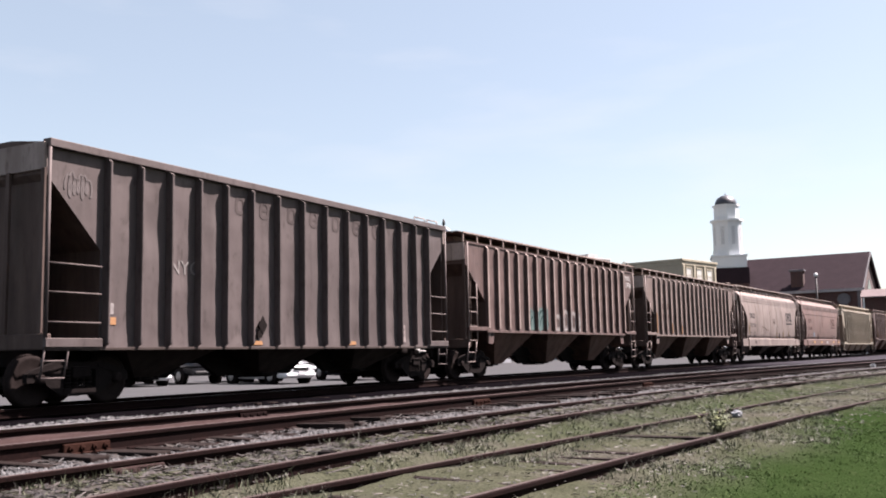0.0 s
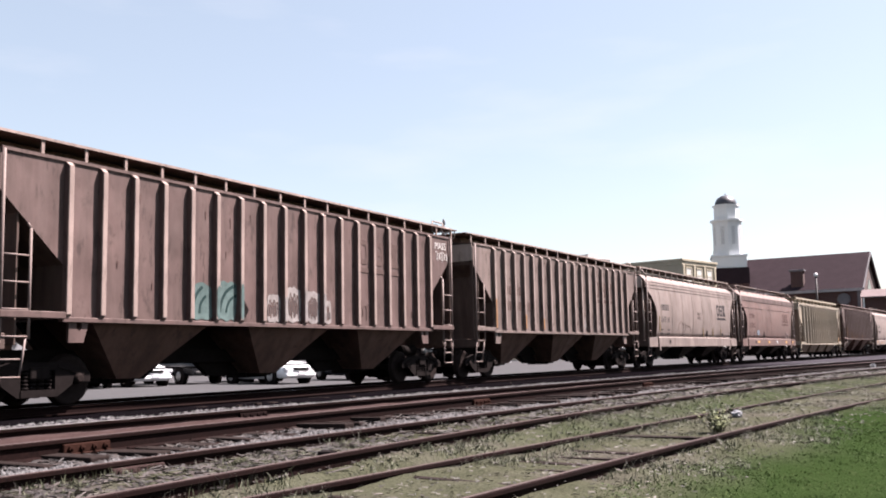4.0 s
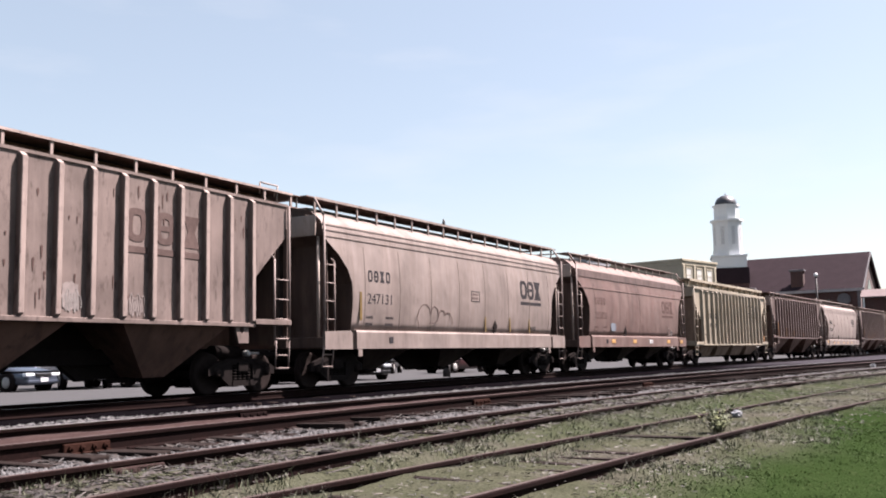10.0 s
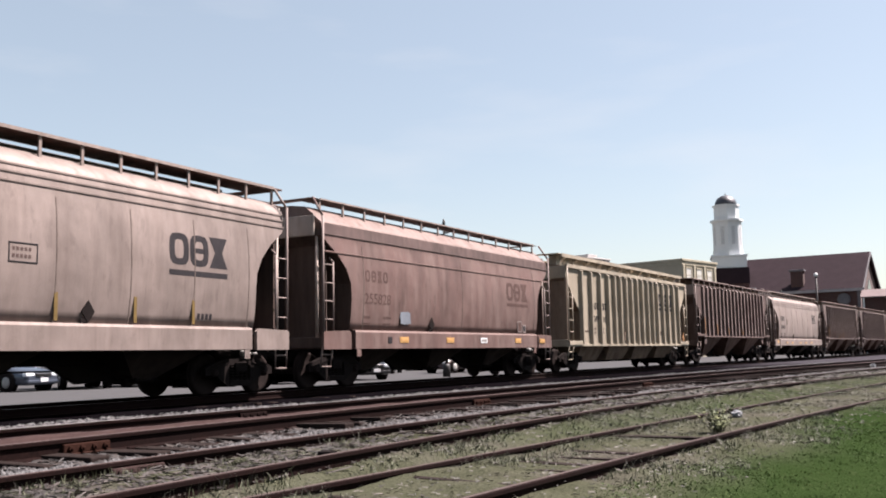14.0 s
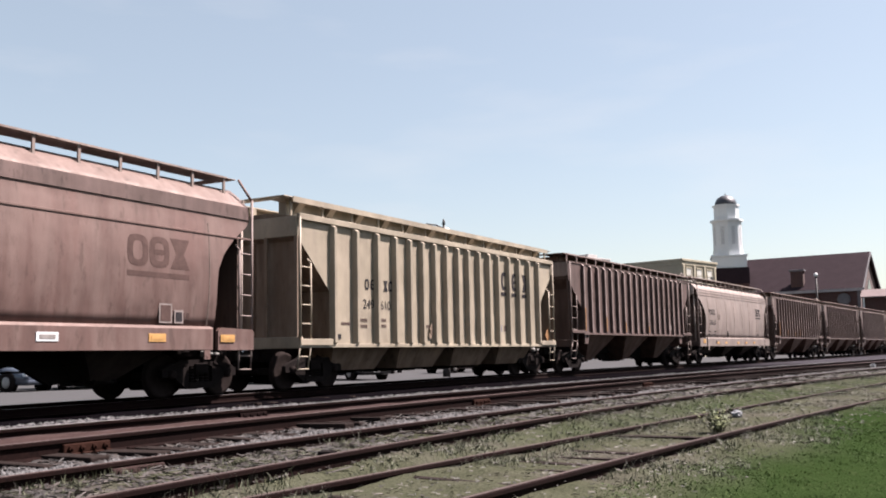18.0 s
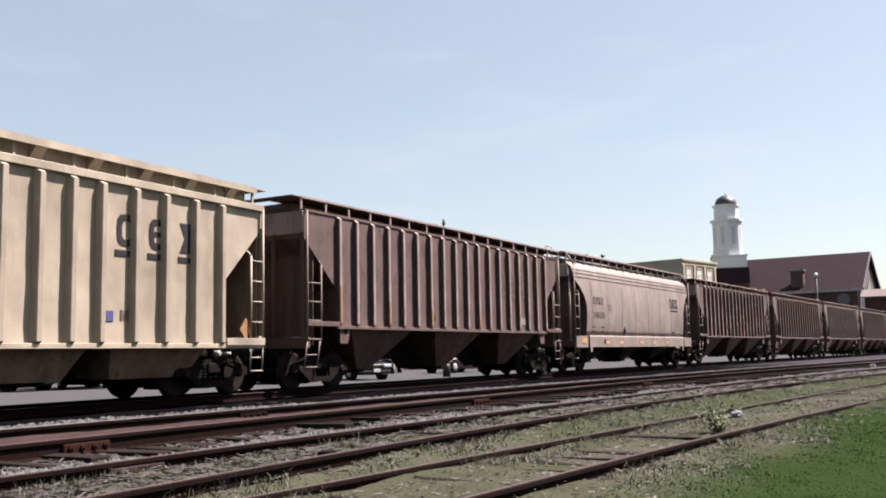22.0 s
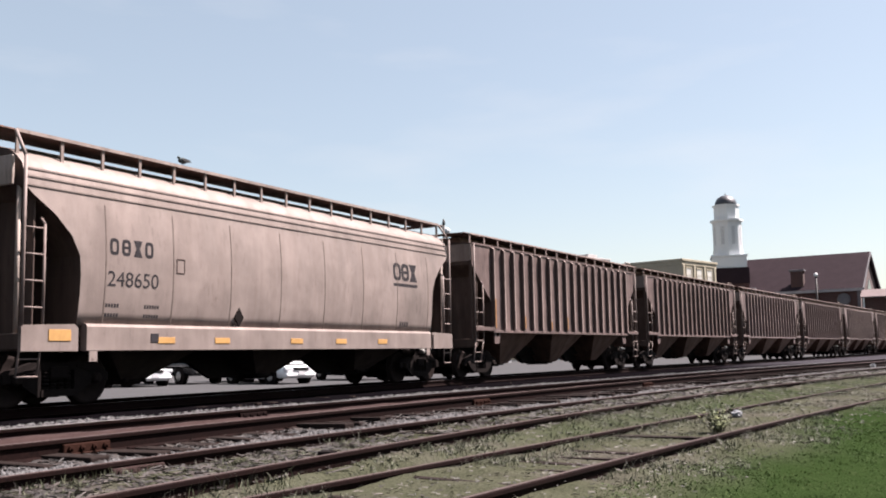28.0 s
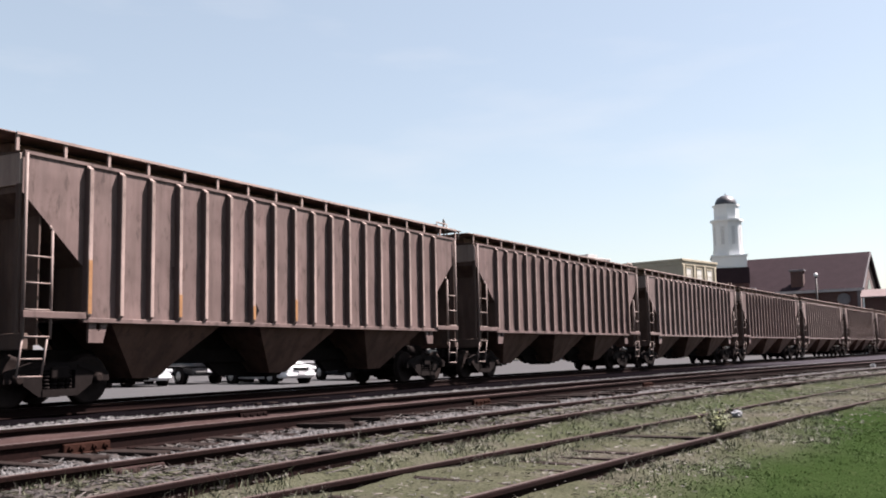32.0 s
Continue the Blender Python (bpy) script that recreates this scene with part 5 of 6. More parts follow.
def marks_eight(car, half):
    for x in (-4.58, -2.96, -0.38, 1.45, 3.4):
        patch("reflective_strip", car, x, x + 0.46, 1.13, 1.25, -1.556, M_YELLOW, "orange reflective strip")
    patch("reflective_strip", car, -7.12, -6.65, 1.17, 1.37, -1.547, M_YELLOW, "orange reflective strip")
    for x0, x1, z0, z1 in ((-4.08, -3.85, 2.82, 2.835), (-4.08, -3.85, 2.54, 2.555), (-4.08, -4.065, 2.54, 2.83), (-3.865, -3.85, 2.54, 2.83)):
        patch("stencil_frame", car, x0, x1, z0, z1, -1.543, M_FAINT)


def marks_nine(car, half):
    orange_posts(car, half, 18, ((0, 0.98), (3, 0.45), (6, 0.3), (8, 0.5)), -1.563)
    rough_marks(car, [(-4.95, 2.42, 1, 0.2, 0.26), (-4.3, 2.42, 2, 0.16, 0.26)], M_FAINT, "", -1.436)


# dusty paint made paler for the faces that catch the sun
P_WORN_LIT = [car_paint("dusty_lit_post_paint", c, (0.1, 0.06, 0.05), tuple(q * 0.62 for q in c), 40 + k, 0.4) for k, c in enumerate(((0.566, 0.447, 0.401), (0.620, 0.500, 0.453), (0.539, 0.421, 0.395), (0.566, 0.441, 0.401), (0.485, 0.370, 0.334), (0.566, 0.447, 0.414), (0.445, 0.343, 0.314), (0.594, 0.479, 0.440)))]

flat_car(11.84, 26.42, P_GREY, "weathered dark grey hopper wagon with thin side posts", 15, 1.06, 4.69, 0.045, 0.07, 0.17, False, marks_one, (4.13, 2.86), 1.24, 0.07, (-5.95, -5.15, -4.36, -3.53, -2.7, -1.85, -0.92, 0.02, 0.96, 1.9, 2.8, 3.66, 4.54, 5.36, 6.12))
ribbed_car(27.83, 43.7, P_BROWN[0], "brown ribbed covered hopper with spray-painted scrawl", marks=marks_two, worn=P_WORN_LIT[0], panel_paint=P_PANEL)
ribbed_car(45.27, 61.0, P_BROWN[1], "faded brown ribbed covered hopper with rust stains", marks=marks_three, worn=P_WORN_LIT[1], panel_paint=P_PANEL)
smooth_car(62.39, 77.82, P_CREAM, "dirty cream rounded covered hopper with faint drawing", (3.86, 4.02, 4.16), "247131", M_MARK, marks=marks_four, place=1.77, logo_at=(3.77, 2.72, 1.75, 0.66))
smooth_car(79.24, 93.45, P_RUST, "rusty red rounded covered hopper with pale streaks", (3.45,), "255828", M_FAINT2, 3, True, marks_five, -1.75, -5.3, (3.33, 2.62, 1.7, 0.62))
flat_car(95.21, 110.75, P_TAN, "clean pale yellow covered hopper with broad posts", 17, 1.09, 4.24, 0.11, 0.2, 0.14, True, marks_six, at=(-6.36, -5.36, -4.37, -3.45, -2.68, -1.98, -1.26, -0.56, 0.18, 0.87, 1.62, 2.33, 3.01, 3.85, 4.66, 5.52, 6.34))
ribbed_car(112.4, 128.24, P_BROWN[2], "dark purplish-brown ribbed covered hopper", marks=marks_seven, worn=P_WORN_LIT[2])
smooth_car(129.7, 145.03, P_CREAM2, "dusty cream rounded covered hopper with orange reflectors", (3.86, 4.02, 4.16), "248650", M_MARK, marks=marks_eight, place=-2.15)
for k, (a, b) in enumerate(((146.63, 162.33), (163.8, 179.5), (180.9, 196.6), (197.9, 213.6), (215.0, 230.7), (232.1, 247.8), (249.2, 264.9))):
    ribbed_car(a, b, P_BROWN[3 + k % 5], ("grimy brown", "dull dark brown", "greyish brown", "sooty brown", "pale dusty brown")[k % 5] + " ribbed covered hopper wagon", marks=marks_nine if k == 0 else None, front=0.085, worn=P_WORN_LIT[3 + k % 5], depth=0.13)


# ---- behind the train ----
def build_road():
    bm = bmesh.new()
    xs = [-120, -60, -20] + [5 * i for i in range(60)] + [320, 400, 600]
    rows = []
    for x in xs:
        m = main_line(x)[0]
        rows.append([bm.verts.new((x, m + d, z)) for d, z in ((2.7, -0.5), (2.7, -0.222), (2.9, -0.212), (60.0, -0.2), (60.0, -0.5))])
    for a, b in zip(rows, rows[1:]):
        for i in range(4):
            bm.faces.new((a[i], b[i], b[i + 1], a[i + 1]))
    lone("road", bm, M_ROAD, "pale concrete street and parking beside the track", "road", kind="structure")


build_road()


def frame_at(origin, along, z=0.0):
    """A pose whose x axis runs along the given plan direction."""
    return pose(origin[0], origin[1], z, 0, 0, math.degrees(math.atan2(along[1], along[0])))


def window(parent, x, z, w, h, y=0.0, frame_m=None, mull=True):
    frame_m = frame_m or M_WHITE
    bm = bmesh.new()
    for a in ((x - w / 2 - 0.08, x - w / 2, z, z + h), (x + w / 2, x + w / 2 + 0.08, z, z + h), (x - w / 2 - 0.08, x + w / 2 + 0.08, z + h, z + h + 0.1), (x - w / 2 - 0.14, x + w / 2 + 0.14, z - 0.12, z)):
        box(bm, a[0], a[1], y - 0.07, y + 0.02, a[2], a[3])
    if mull:
        box(bm, x - 0.03, x + 0.03, y - 0.04, y + 0.02, z, z + h)
        box(bm, x - w / 2, x + w / 2, y - 0.04, y + 0.02, z + h / 2 - 0.03, z + h / 2 + 0.03)
    wd = part("window", bm, frame_m, parent)
    bm = bmesh.new()
    box(bm, x - w / 2, x + w / 2, y - 0.015, y + 0.02, z, z + h)
    part("pane", bm, M_GLASS, wd)


def plain_once(name, color):
    return bpy.data.materials.get(name) or plain(name, color)


def build_buff_block():
    t = thing("brick_building", "flat-roofed buff brick building beyond the tracks", "building", at=frame_at((137.0, 28.7), (0.28, 0.96)))
    L, D, H = 30.0, 10.5, 13.55
    bm = bmesh.new()
    box(bm, 0, L, -D, 0, -0.3, H)
    part("wall", bm, M_BUFF, t)
    bm = bmesh.new()
    bevel_box(bm, -0.25, L + 0.25, -D - 0.25, 0.25, H, H + 0.35, 0.05)
    box(bm, -0.12, L + 0.12, -D - 0.12, 0.12, H - 0.5, H)
    part("cornice", bm, plain("buff_stone", (0.288, 0.259, 0.202), 0.9), t)
    stone = bpy.data.materials["buff_stone"]
    # the street front lies on the side that looks along the track
    for row in range(4):
        for k in range(3):
            bm = bmesh.new()
            y = -1.9 - 3.2 * k
            z = 1.2 + 3.15 * row
            box(bm, -0.06, 0.03, y - 0.75, y + 0.75, z, z + 1.9)
            w = part("window", bm, plain_once("curtained_window", (0.42, 0.41, 0.38)), t)
            bm = bmesh.new()
            for q in (-0.82, 0.75):
                box(bm, -0.1, 0.0, y + q, y + q + 0.09, z - 0.1, z + 2.0)
            box(bm, -0.14, 0.0, y - 0.9, y + 0.9, z - 0.22, z - 0.06)
            box(bm, -0.12, 0.0, y - 0.9, y + 0.9, z + 1.92, z + 2.12)
            box(bm, -0.09, 0.0, y - 0.75, y + 0.75, z + 0.9, z + 0.98)
            part("window_frame", bm, stone, w)
    bm = bmesh.new()
    for k in range(4):
        y = -0.4 - 3.2 * k
        bevel_box(bm, -0.16, 0.0, y - 0.3, y + 0.3, 0.0, H - 0.45, 0.03)
    part("pilaster", bm, stone, t)
    return t


build_buff_block()


def build_church():
    # nave: x along the ridge, y across it, away from the track
    c = 165.0 / 130.0
    t = thing("church", "dark red brick church with brown shingle roof", "church", at=frame_at((124.4 * c, 5.0 * c), (0.12, 0.993)))
    L, W, E, R = 18.6 * c, 13.0 * c, 7.75 * c, 12.45 * c
    bm = bmesh.new()
    prism(bm, [(0, -0.3), (-W, -0.3), (-W, E), (-W / 2, R - 0.3), (0, E)], "x", 0.0, L)
    part("wall", bm, M_BRICK, t)
    bm = bmesh.new()
    prism(bm, [(0.45, E - 0.35), (0.45, E - 0.1), (-W / 2, R + 0.12), (-W - 0.45, E - 0.1), (-W - 0.45, E - 0.35), (-W / 2, R - 0.14)], "x", -0.45, L + 0.3)
    roof = part("roof", bm, M_SLATE, t)
    bm = bmesh.new()
    box(bm, -0.5, L, 0.3, 0.5, E - 0.55, E - 0.12)
    part("fascia", bm, plain("pale_fascia_paint", (0.245, 0.23, 0.238), 0.8), t)
    plain("grey_white_trim", (0.108, 0.101, 0.108), 0.7)
    bm = bmesh.new()
    prism(bm, [(0.5, E - 0.5), (0.5, E - 0.12), (-W / 2, R + 0.1), (-W - 0.5, E - 0.12), (-W - 0.5, E - 0.5), (-W / 2, R - 0.3)], "x", -0.62, -0.44)
    part("verge_board", bm, bpy.data.materials["grey_white_trim"], t)
    trim = bpy.data.materials["grey_white_trim"]
    # gable window and side wall details
    bm = bmesh.new()
    prism(bm, [(-W / 2 - 1.6, 7.0), (-W / 2 + 1.6, 7.0), (-W / 2 + 1.6, 10.2), (-W / 2, 11.6), (-W / 2 - 1.6, 10.2)], "x", -0.08, 0.02)
    part("gable_window", bm, M_GLASS, t)
    bm = bmesh.new()
    lathe(bm, [(0.75, 0.0), (0.95, 0.02), (0.95, 0.14), (0.75, 0.16)], 24, "y", (2.4, 0, E - 1.75))
    ring = part("round_window", bm, trim, t, "round window with pale rim")
    bm = bmesh.new()
    lathe(bm, [(0.76, 0.03), (0.76, 0.07)], 24, "y", (2.4, 0, E - 1.75))
    part("pane", bm, M_DARK, ring)
    for k in range(3):
        window(t, 7.0 + 4.6 * k, E - 6.0, 1.5, 3.2, 0.05)
    bm = bmesh.new()
    bevel_box(bm, 0.0, 0.45, 0.0, 0.16, -0.3, E - 0.4, 0.02)
    part("corner_pilaster", bm, trim, t)
    bm = bmesh.new()
    bevel_box(bm, 8.3, 10.2, -1.6, -0.4, E - 0.2, E + 3.0, 0.05)
    ch = part("chimney", bm, M_BRICK, t, "square brick chimney")
    bm = bmesh.new()
    bevel_box(bm, 8.1, 10.4, -1.8, -0.2, E + 3.0, E + 3.3, 0.04)
    part("chimney_cap", bm, trim, ch)
    bm = bmesh.new()
    tube(bm, (6.1, 0.9, -0.3), (6.1, 0.9, E + 2.0), 0.16, 10, 0.13)
    part("flue_pipe", bm, M_DARK, t)
    bm = bmesh.new()
    lathe(bm, [(0.1, E + 1.9), (0.32, E + 2.0), (0.34, E + 2.3), (0.1, E + 2.5)], 12, "z", (6.1, 0.9, 0))
    part("flue_cowl", bm, M_WHITE, t)
    bm = bmesh.new()
    bevel_box(bm, 15.6, 17.2, -0.7, 0.5, E - 0.15, E + 0.75, 0.06)
    part("roof_vent", bm, trim, t)
    return t


church = build_church()


def build_tower():
    c = 165.0 / 130.0
    t = thing("church_tower", "white octagonal church tower with a dark dome", "church tower", at=pose(128.3 * c, 20.75 * c, 0, 0, 0, 12))
    def octo(r, h, z, material, name, n=8):
        bm = bmesh.new()
        lathe(bm, [(r, z), (r, z + h)], n)
        for f in bm.faces:
            f.smooth = False
        return part(name, bm, material, t)
    def sq(w, z0, z1, material, name):
        bm = bmesh.new()
        bevel_box(bm, -w / 2, w / 2, -w / 2, w / 2, z0, z1, 0.04)
        return part(name, bm, material, t)
    sq(4.6 * c, -0.3, 9.0 * c, M_BRICK, "base")
    sq(4.75 * c, 9.0 * c, 11.1 * c, M_SLATE, "skirt_roof")
    sq(4.3 * c, 11.1 * c, 12.7 * c, M_WHITE, "plinth")
    sq(4.55 * c, 12.55 * c, 12.8 * c, M_WHITE, "cornice")
    octo(1.95 * c, 0.75 * c, 12.8 * c, M_WHITE, "drum_foot")
    octo(1.85 * c, 4.0 * c, 13.4 * c, M_WHITE, "belfry")
    octo(2.12 * c, 0.28 * c, 17.3 * c, M_WHITE, "cornice")
    octo(1.58 * c, 2.0 * c, 17.55 * c, M_WHITE, "lantern")
    octo(1.75 * c, 0.2 * c, 19.35 * c, M_WHITE, "cornice")
    for k in range(8):
        a = math.pi / 8 + k * math.pi / 4
        r = 1.85 * c * math.cos(math.pi / 8)
        bm = bmesh.new()
        for x0, x1, z0, z1 in ((-0.4, -0.3, 14.2, 16.6), (0.3, 0.4, 14.2, 16.6), (-0.4, 0.4, 16.6, 16.75), (-0.46, 0.46, 14.05, 14.2)):
            box(bm, x0, x1, -0.06, 0.03, z0 * c, z1 * c)
        fr = part("belfry_window", bm, M_WHITE, t, at=Matrix.Rotation(a + math.pi / 2, 4, "Z") @ pose(0, -r, 0))
        for q in range(8):
            bm = bmesh.new()
            box(bm, -0.3, 0.3, -0.03, 0.02, (14.24 + 0.3 * q) * c, (14.5 + 0.3 * q) * c)
            part("slat", bm, plain_once("grey_louvre", (0.36, 0.37, 0.39)), fr)
        bm = bmesh.new()
        for q in (-1, 1):
            box(bm, -0.06 + q * 0.5, 0.06 + q * 0.5, -0.05, 0.03, 13.5 * c, 17.25 * c)
        part("pilaster", bm, M_WHITE, t, at=Matrix.Rotation(a + math.pi / 2, 4, "Z") @ pose(0, -r, 0))
    bm = bmesh.new()
    tube(bm, (0, 0, 20.8 * c), (0, 0, 21.35 * c), 0.06, 8, 0.02)
    part("finial", bm, M_DOME, t)
    bm = bmesh.new()
    lathe(bm, [(1.42 * c * math.cos(a), (19.55 + 1.35 * math.sin(a)) * c) for a in [i * math.pi / 22 for i in range(11)]], 24)
    part("dome", bm, M_DOME, t)
    return t


build_tower()



def build_porch():
    """A small pale-roofed porch and shed beside the church."""
    t = thing("porch", "small porch with pale pink-grey metal roof", "porch", at=frame_at((152.0, 6.55), (0.12, 0.993)))
    bm = bmesh.new()
    prism(bm, [(0.2, 7.9), (0.2, 8.05), (-2.0, 9.2), (-4.2, 8.05), (-4.2, 7.9), (-2.0, 9.0)], "x", -7.5, -0.4)
    part("roof", bm, plain("pale_metal_roof", (0.144, 0.109, 0.108), 0.7, 0.0), t)
    for x in (-7.2, -4.0, -0.8):
        bm = bmesh.new()
        bevel_box(bm, x - 0.1, x + 0.1, -0.1, 0.1, -0.3, 7.95, 0.02)
        part("post", bm, M_WHITE, t)
    bm = bmesh.new()
    bevel_box(bm, -7.4, -0.5, -4.0, -0.6, -0.3, 7.9, 0.03)
    part("wall", bm, M_BRICK, t)


build_porch()


def street_lamp(x, y, h, heading):
    t = thing("street_lamp", "black street lamp with curved arm and pale globe", "street lamp", at=pose(x, y, -0.21, 0, 0, heading))
    bm = bmesh.new()
    tube(bm, (0, 0, 0), (0, 0, h), 0.09, 12, 0.055)
    lathe(bm, [(0.055, h), (0.08, h + 0.05), (0.07, h + 0.14), (0.02, h + 0.3)], 12)
    part("pole", bm, M_DARK, t)
    bm = bmesh.new()
    pts = [(0, 0, h - 0.15), (-0.5, 0, h - 0.02), (-1.0, 0, h - 0.02), (-1.25, 0, h - 0.2)]
    for a, b in zip(pts, pts[1:]):
        tube(bm, a, b, 0.035, 8)
    part("arm", bm, M_DARK, t)
    bm = bmesh.new()
    lathe(bm, [(0.04, h - 0.5), (0.14, h - 0.46), (0.17, h - 0.34), (0.12, h - 0.24), (0.05, h - 0.2)], 16, "z", (0.16, 0, 0.1))
    part("globe", bm, M_WHITE, t)
    bm = bmesh.new()
    lathe(bm, [(0.18, 0.0), (0.18, 0.5), (0.12, 0.6)], 12)
    part("base", bm, M_DARK, t)


street_lamp(40.1, 19.46, 7.11, -27)


def build_far_roof():
    t = thing("distant_building", "distant grey building with a flat pale roof", "building", at=frame_at((133.0, 41.5), (0.28, 0.96)))
    bm = bmesh.new()
    box(bm, 0, 8, -6, 0, -1.0, 14.4)
    part("wall", bm, M_GREYWALL, t)
    bm = bmesh.new()
    bevel_box(bm, -0.2, 8.2, -6.2, 0.2, 14.4, 14.62, 0.03)
    bevel_box(bm, 0.1, 2.6, -3.0, -0.5, 14.6, 15.05, 0.05)
    part("roof", bm, plain("pale_roof_gravel", (0.36, 0.338, 0.331)), t)


build_far_roof()


def build_shed():
    """A long low building behind the parked vehicles."""
    t = thing("warehouse", "long low pale grey warehouse behind the parking", "warehouse", at=pose(20, 62, -0.25, 0, 0, -14))
    bm = bmesh.new()
    box(bm, 0, 85, 0, 14, 0, 4.6)
    part("wall", bm, M_GREYWALL, t)
    bm = bmesh.new()
    bevel_box(bm, -0.4, 85.4, -0.4, 14.4, 4.6, 4.9, 0.05)
    part("roof", bm, M_SLATE, t)
    for k in range(9):
        bm = bmesh.new()
        bevel_box(bm, 4 + 9 * k, 7.4 + 9 * k, -0.06, 0.04, 0.0, 3.0, 0.02)
        part("door", bm, M_DARK, t)


build_shed()


M_BARK = plain("grey_brown_bark", (0.0648, 0.0504, 0.0396), 0.95, 0, 0.4, 14, 0.6, 0.02)


def leaf_material(name, a, b, rough=0.7):
    m, n, l, bs = tree(name)
    g = n.new("ShaderNodeNewGeometry")
    l.new(ramp(n, l, g.outputs["Random Per Island"], [(0.0, a), (1.0, b)]), bs.inputs["Base Color"])
    bs.inputs["Roughness"].default_value = rough
    return m


M_SPRING = leaf_material("spring_leaves", (0.0288, 0.0432, 0.0144), (0.0864, 0.101, 0.0324))


def build_tree(x, y, h, seed):
    """A street tree: tapered trunk, forking limbs and a ragged crown of single leaves in clumps."""
    rng = random.Random(seed)
    t = thing("tree", "leafy street tree behind the parking lot", "tree", "trees behind the parking lot", at=pose(x, y, -0.22, 0, 0, rng.uniform(0, 360)))
    bm = bmesh.new()
    tube(bm, (0, 0, 0), (0.1, 0.05, h * 0.35), 0.2, 10, 0.14)
    ends = []
    for k in range(9):
        a, z0 = rng.uniform(0, 6.28), h * rng.uniform(0.28, 0.5)
        r, z1 = h * rng.uniform(0.14, 0.32), h * rng.uniform(0.5, 0.92)
        mid = Vector((math.cos(a) * r * 0.5, math.sin(a) * r * 0.5, (z0 + z1) / 2 - 0.2))
        tip = Vector((math.cos(a) * r, math.sin(a) * r, z1))
        tube(bm, (0.08, 0.04, z0), mid, 0.07, 6, 0.05)
        tube(bm, mid, tip, 0.05, 6, 0.015)
        ends += [mid, tip, (mid + tip) / 2]
    part("trunk", bm, M_BARK, t)
    verts, faces = [], []
    for c in ends:
        for q in range(4):
            o = c + Vector((rng.gauss(0, 0.09 * h), rng.gauss(0, 0.09 * h), rng.gauss(0, 0.06 * h)))
            for i in range(34):
                p = o + Vector((rng.gauss(0, 0.26), rng.gauss(0, 0.26), rng.gauss(0, 0.2)))
                p.z = min(p.z, h)
                u = Vector((rng.gauss(0, 1), rng.gauss(0, 1), rng.gauss(0, 0.6))).normalized() * rng.uniform(0.07, 0.14)
                v = u.orthogonal().normalized() * u.length * 0.6
                k = len(verts)
                verts += [p - u, p + v, p + u, p - v]
                faces.append((k, k + 1, k + 2, k + 3))
    me = bpy.data.meshes.new("crown")
    me.from_pydata([tuple(v) for v in verts], [], faces)
    me.materials.append(M_SPRING)
    ob = new("crown", me)
    ob.parent = t


for k, (x, y, h) in enumerate(((38.5, 51.5, 9.6), (43.0, 47.4, 9.2), (45.8, 52.0, 9.4), (46.6, 43.9, 8.6), (50.2, 47.0, 9.0), (53.0, 41.0, 8.2), (56.0, 44.5, 8.4), (58.0, 37.6, 7.4), (62.0, 40.0, 7.4), (62.5, 33.6, 6.6), (68.0, 35.6, 6.6), (67.0, 29.8, 5.6), (33.0, 55.0, 9.6))):
    build_tree(x, y, h, 60 + k)


# ---- parked vehicles ----
M_PLATE = plain("pale_number_plate", (0.5, 0.5, 0.52), 0.5, 0, 0.05, 20, 0.0)
M_LAMP = plain("clear_headlamp_glass", (0.55, 0.57, 0.6), 0.12, 0, 0.1, 20, 0.0)


def loft(bm, rings, cap=True):
    """Skins a row of closed rings of points."""
    rows = [[bm.verts.new(p) for p in r] for r in rings]
    n = len(rows[0])
    for a, b in zip(rows, rows[1:]):
        for i in range(n):
            bm.faces.new((a[i], a[(i + 1) % n], b[(i + 1) % n], b[i])).smooth = True
    if cap:
        bm.faces.new(rows[0][::-1])
        bm.faces.new(rows[-1])


def car_body(kind):
    """Stations along the length, x forward: (x, half width, low, high) of the body; then the cabin's four corners (x, z)."""
    if kind == "sedan":
        return ([(-2.28, 0.6, 0.42, 0.78), (-2.2, 0.74, 0.28, 0.92), (-1.6, 0.83, 0.22, 0.98), (-0.6, 0.87, 0.2, 0.96), (0.6, 0.87, 0.2, 0.93), (1.2, 0.85, 0.22, 0.88), (1.8, 0.82, 0.22, 0.78), (2.15, 0.74, 0.22, 0.68), (2.28, 0.62, 0.28, 0.56)],
                ((-1.8, 0.95), (-1.1, 1.4), (0.1, 1.43), (1.1, 0.9)))
    return ([(-2.4, 0.74, 0.5, 1.0), (-2.34, 0.86, 0.36, 1.12), (-1.5, 0.92, 0.32, 1.15), (0.4, 0.93, 0.32, 1.14), (1.15, 0.92, 0.34, 1.12), (1.9, 0.9, 0.34, 1.06), (2.28, 0.86, 0.36, 1.0), (2.36, 0.78, 0.42, 0.9)],
            ((-2.32, 1.12), (-2.15, 1.74), (0.3, 1.78), (1.15, 1.1)))


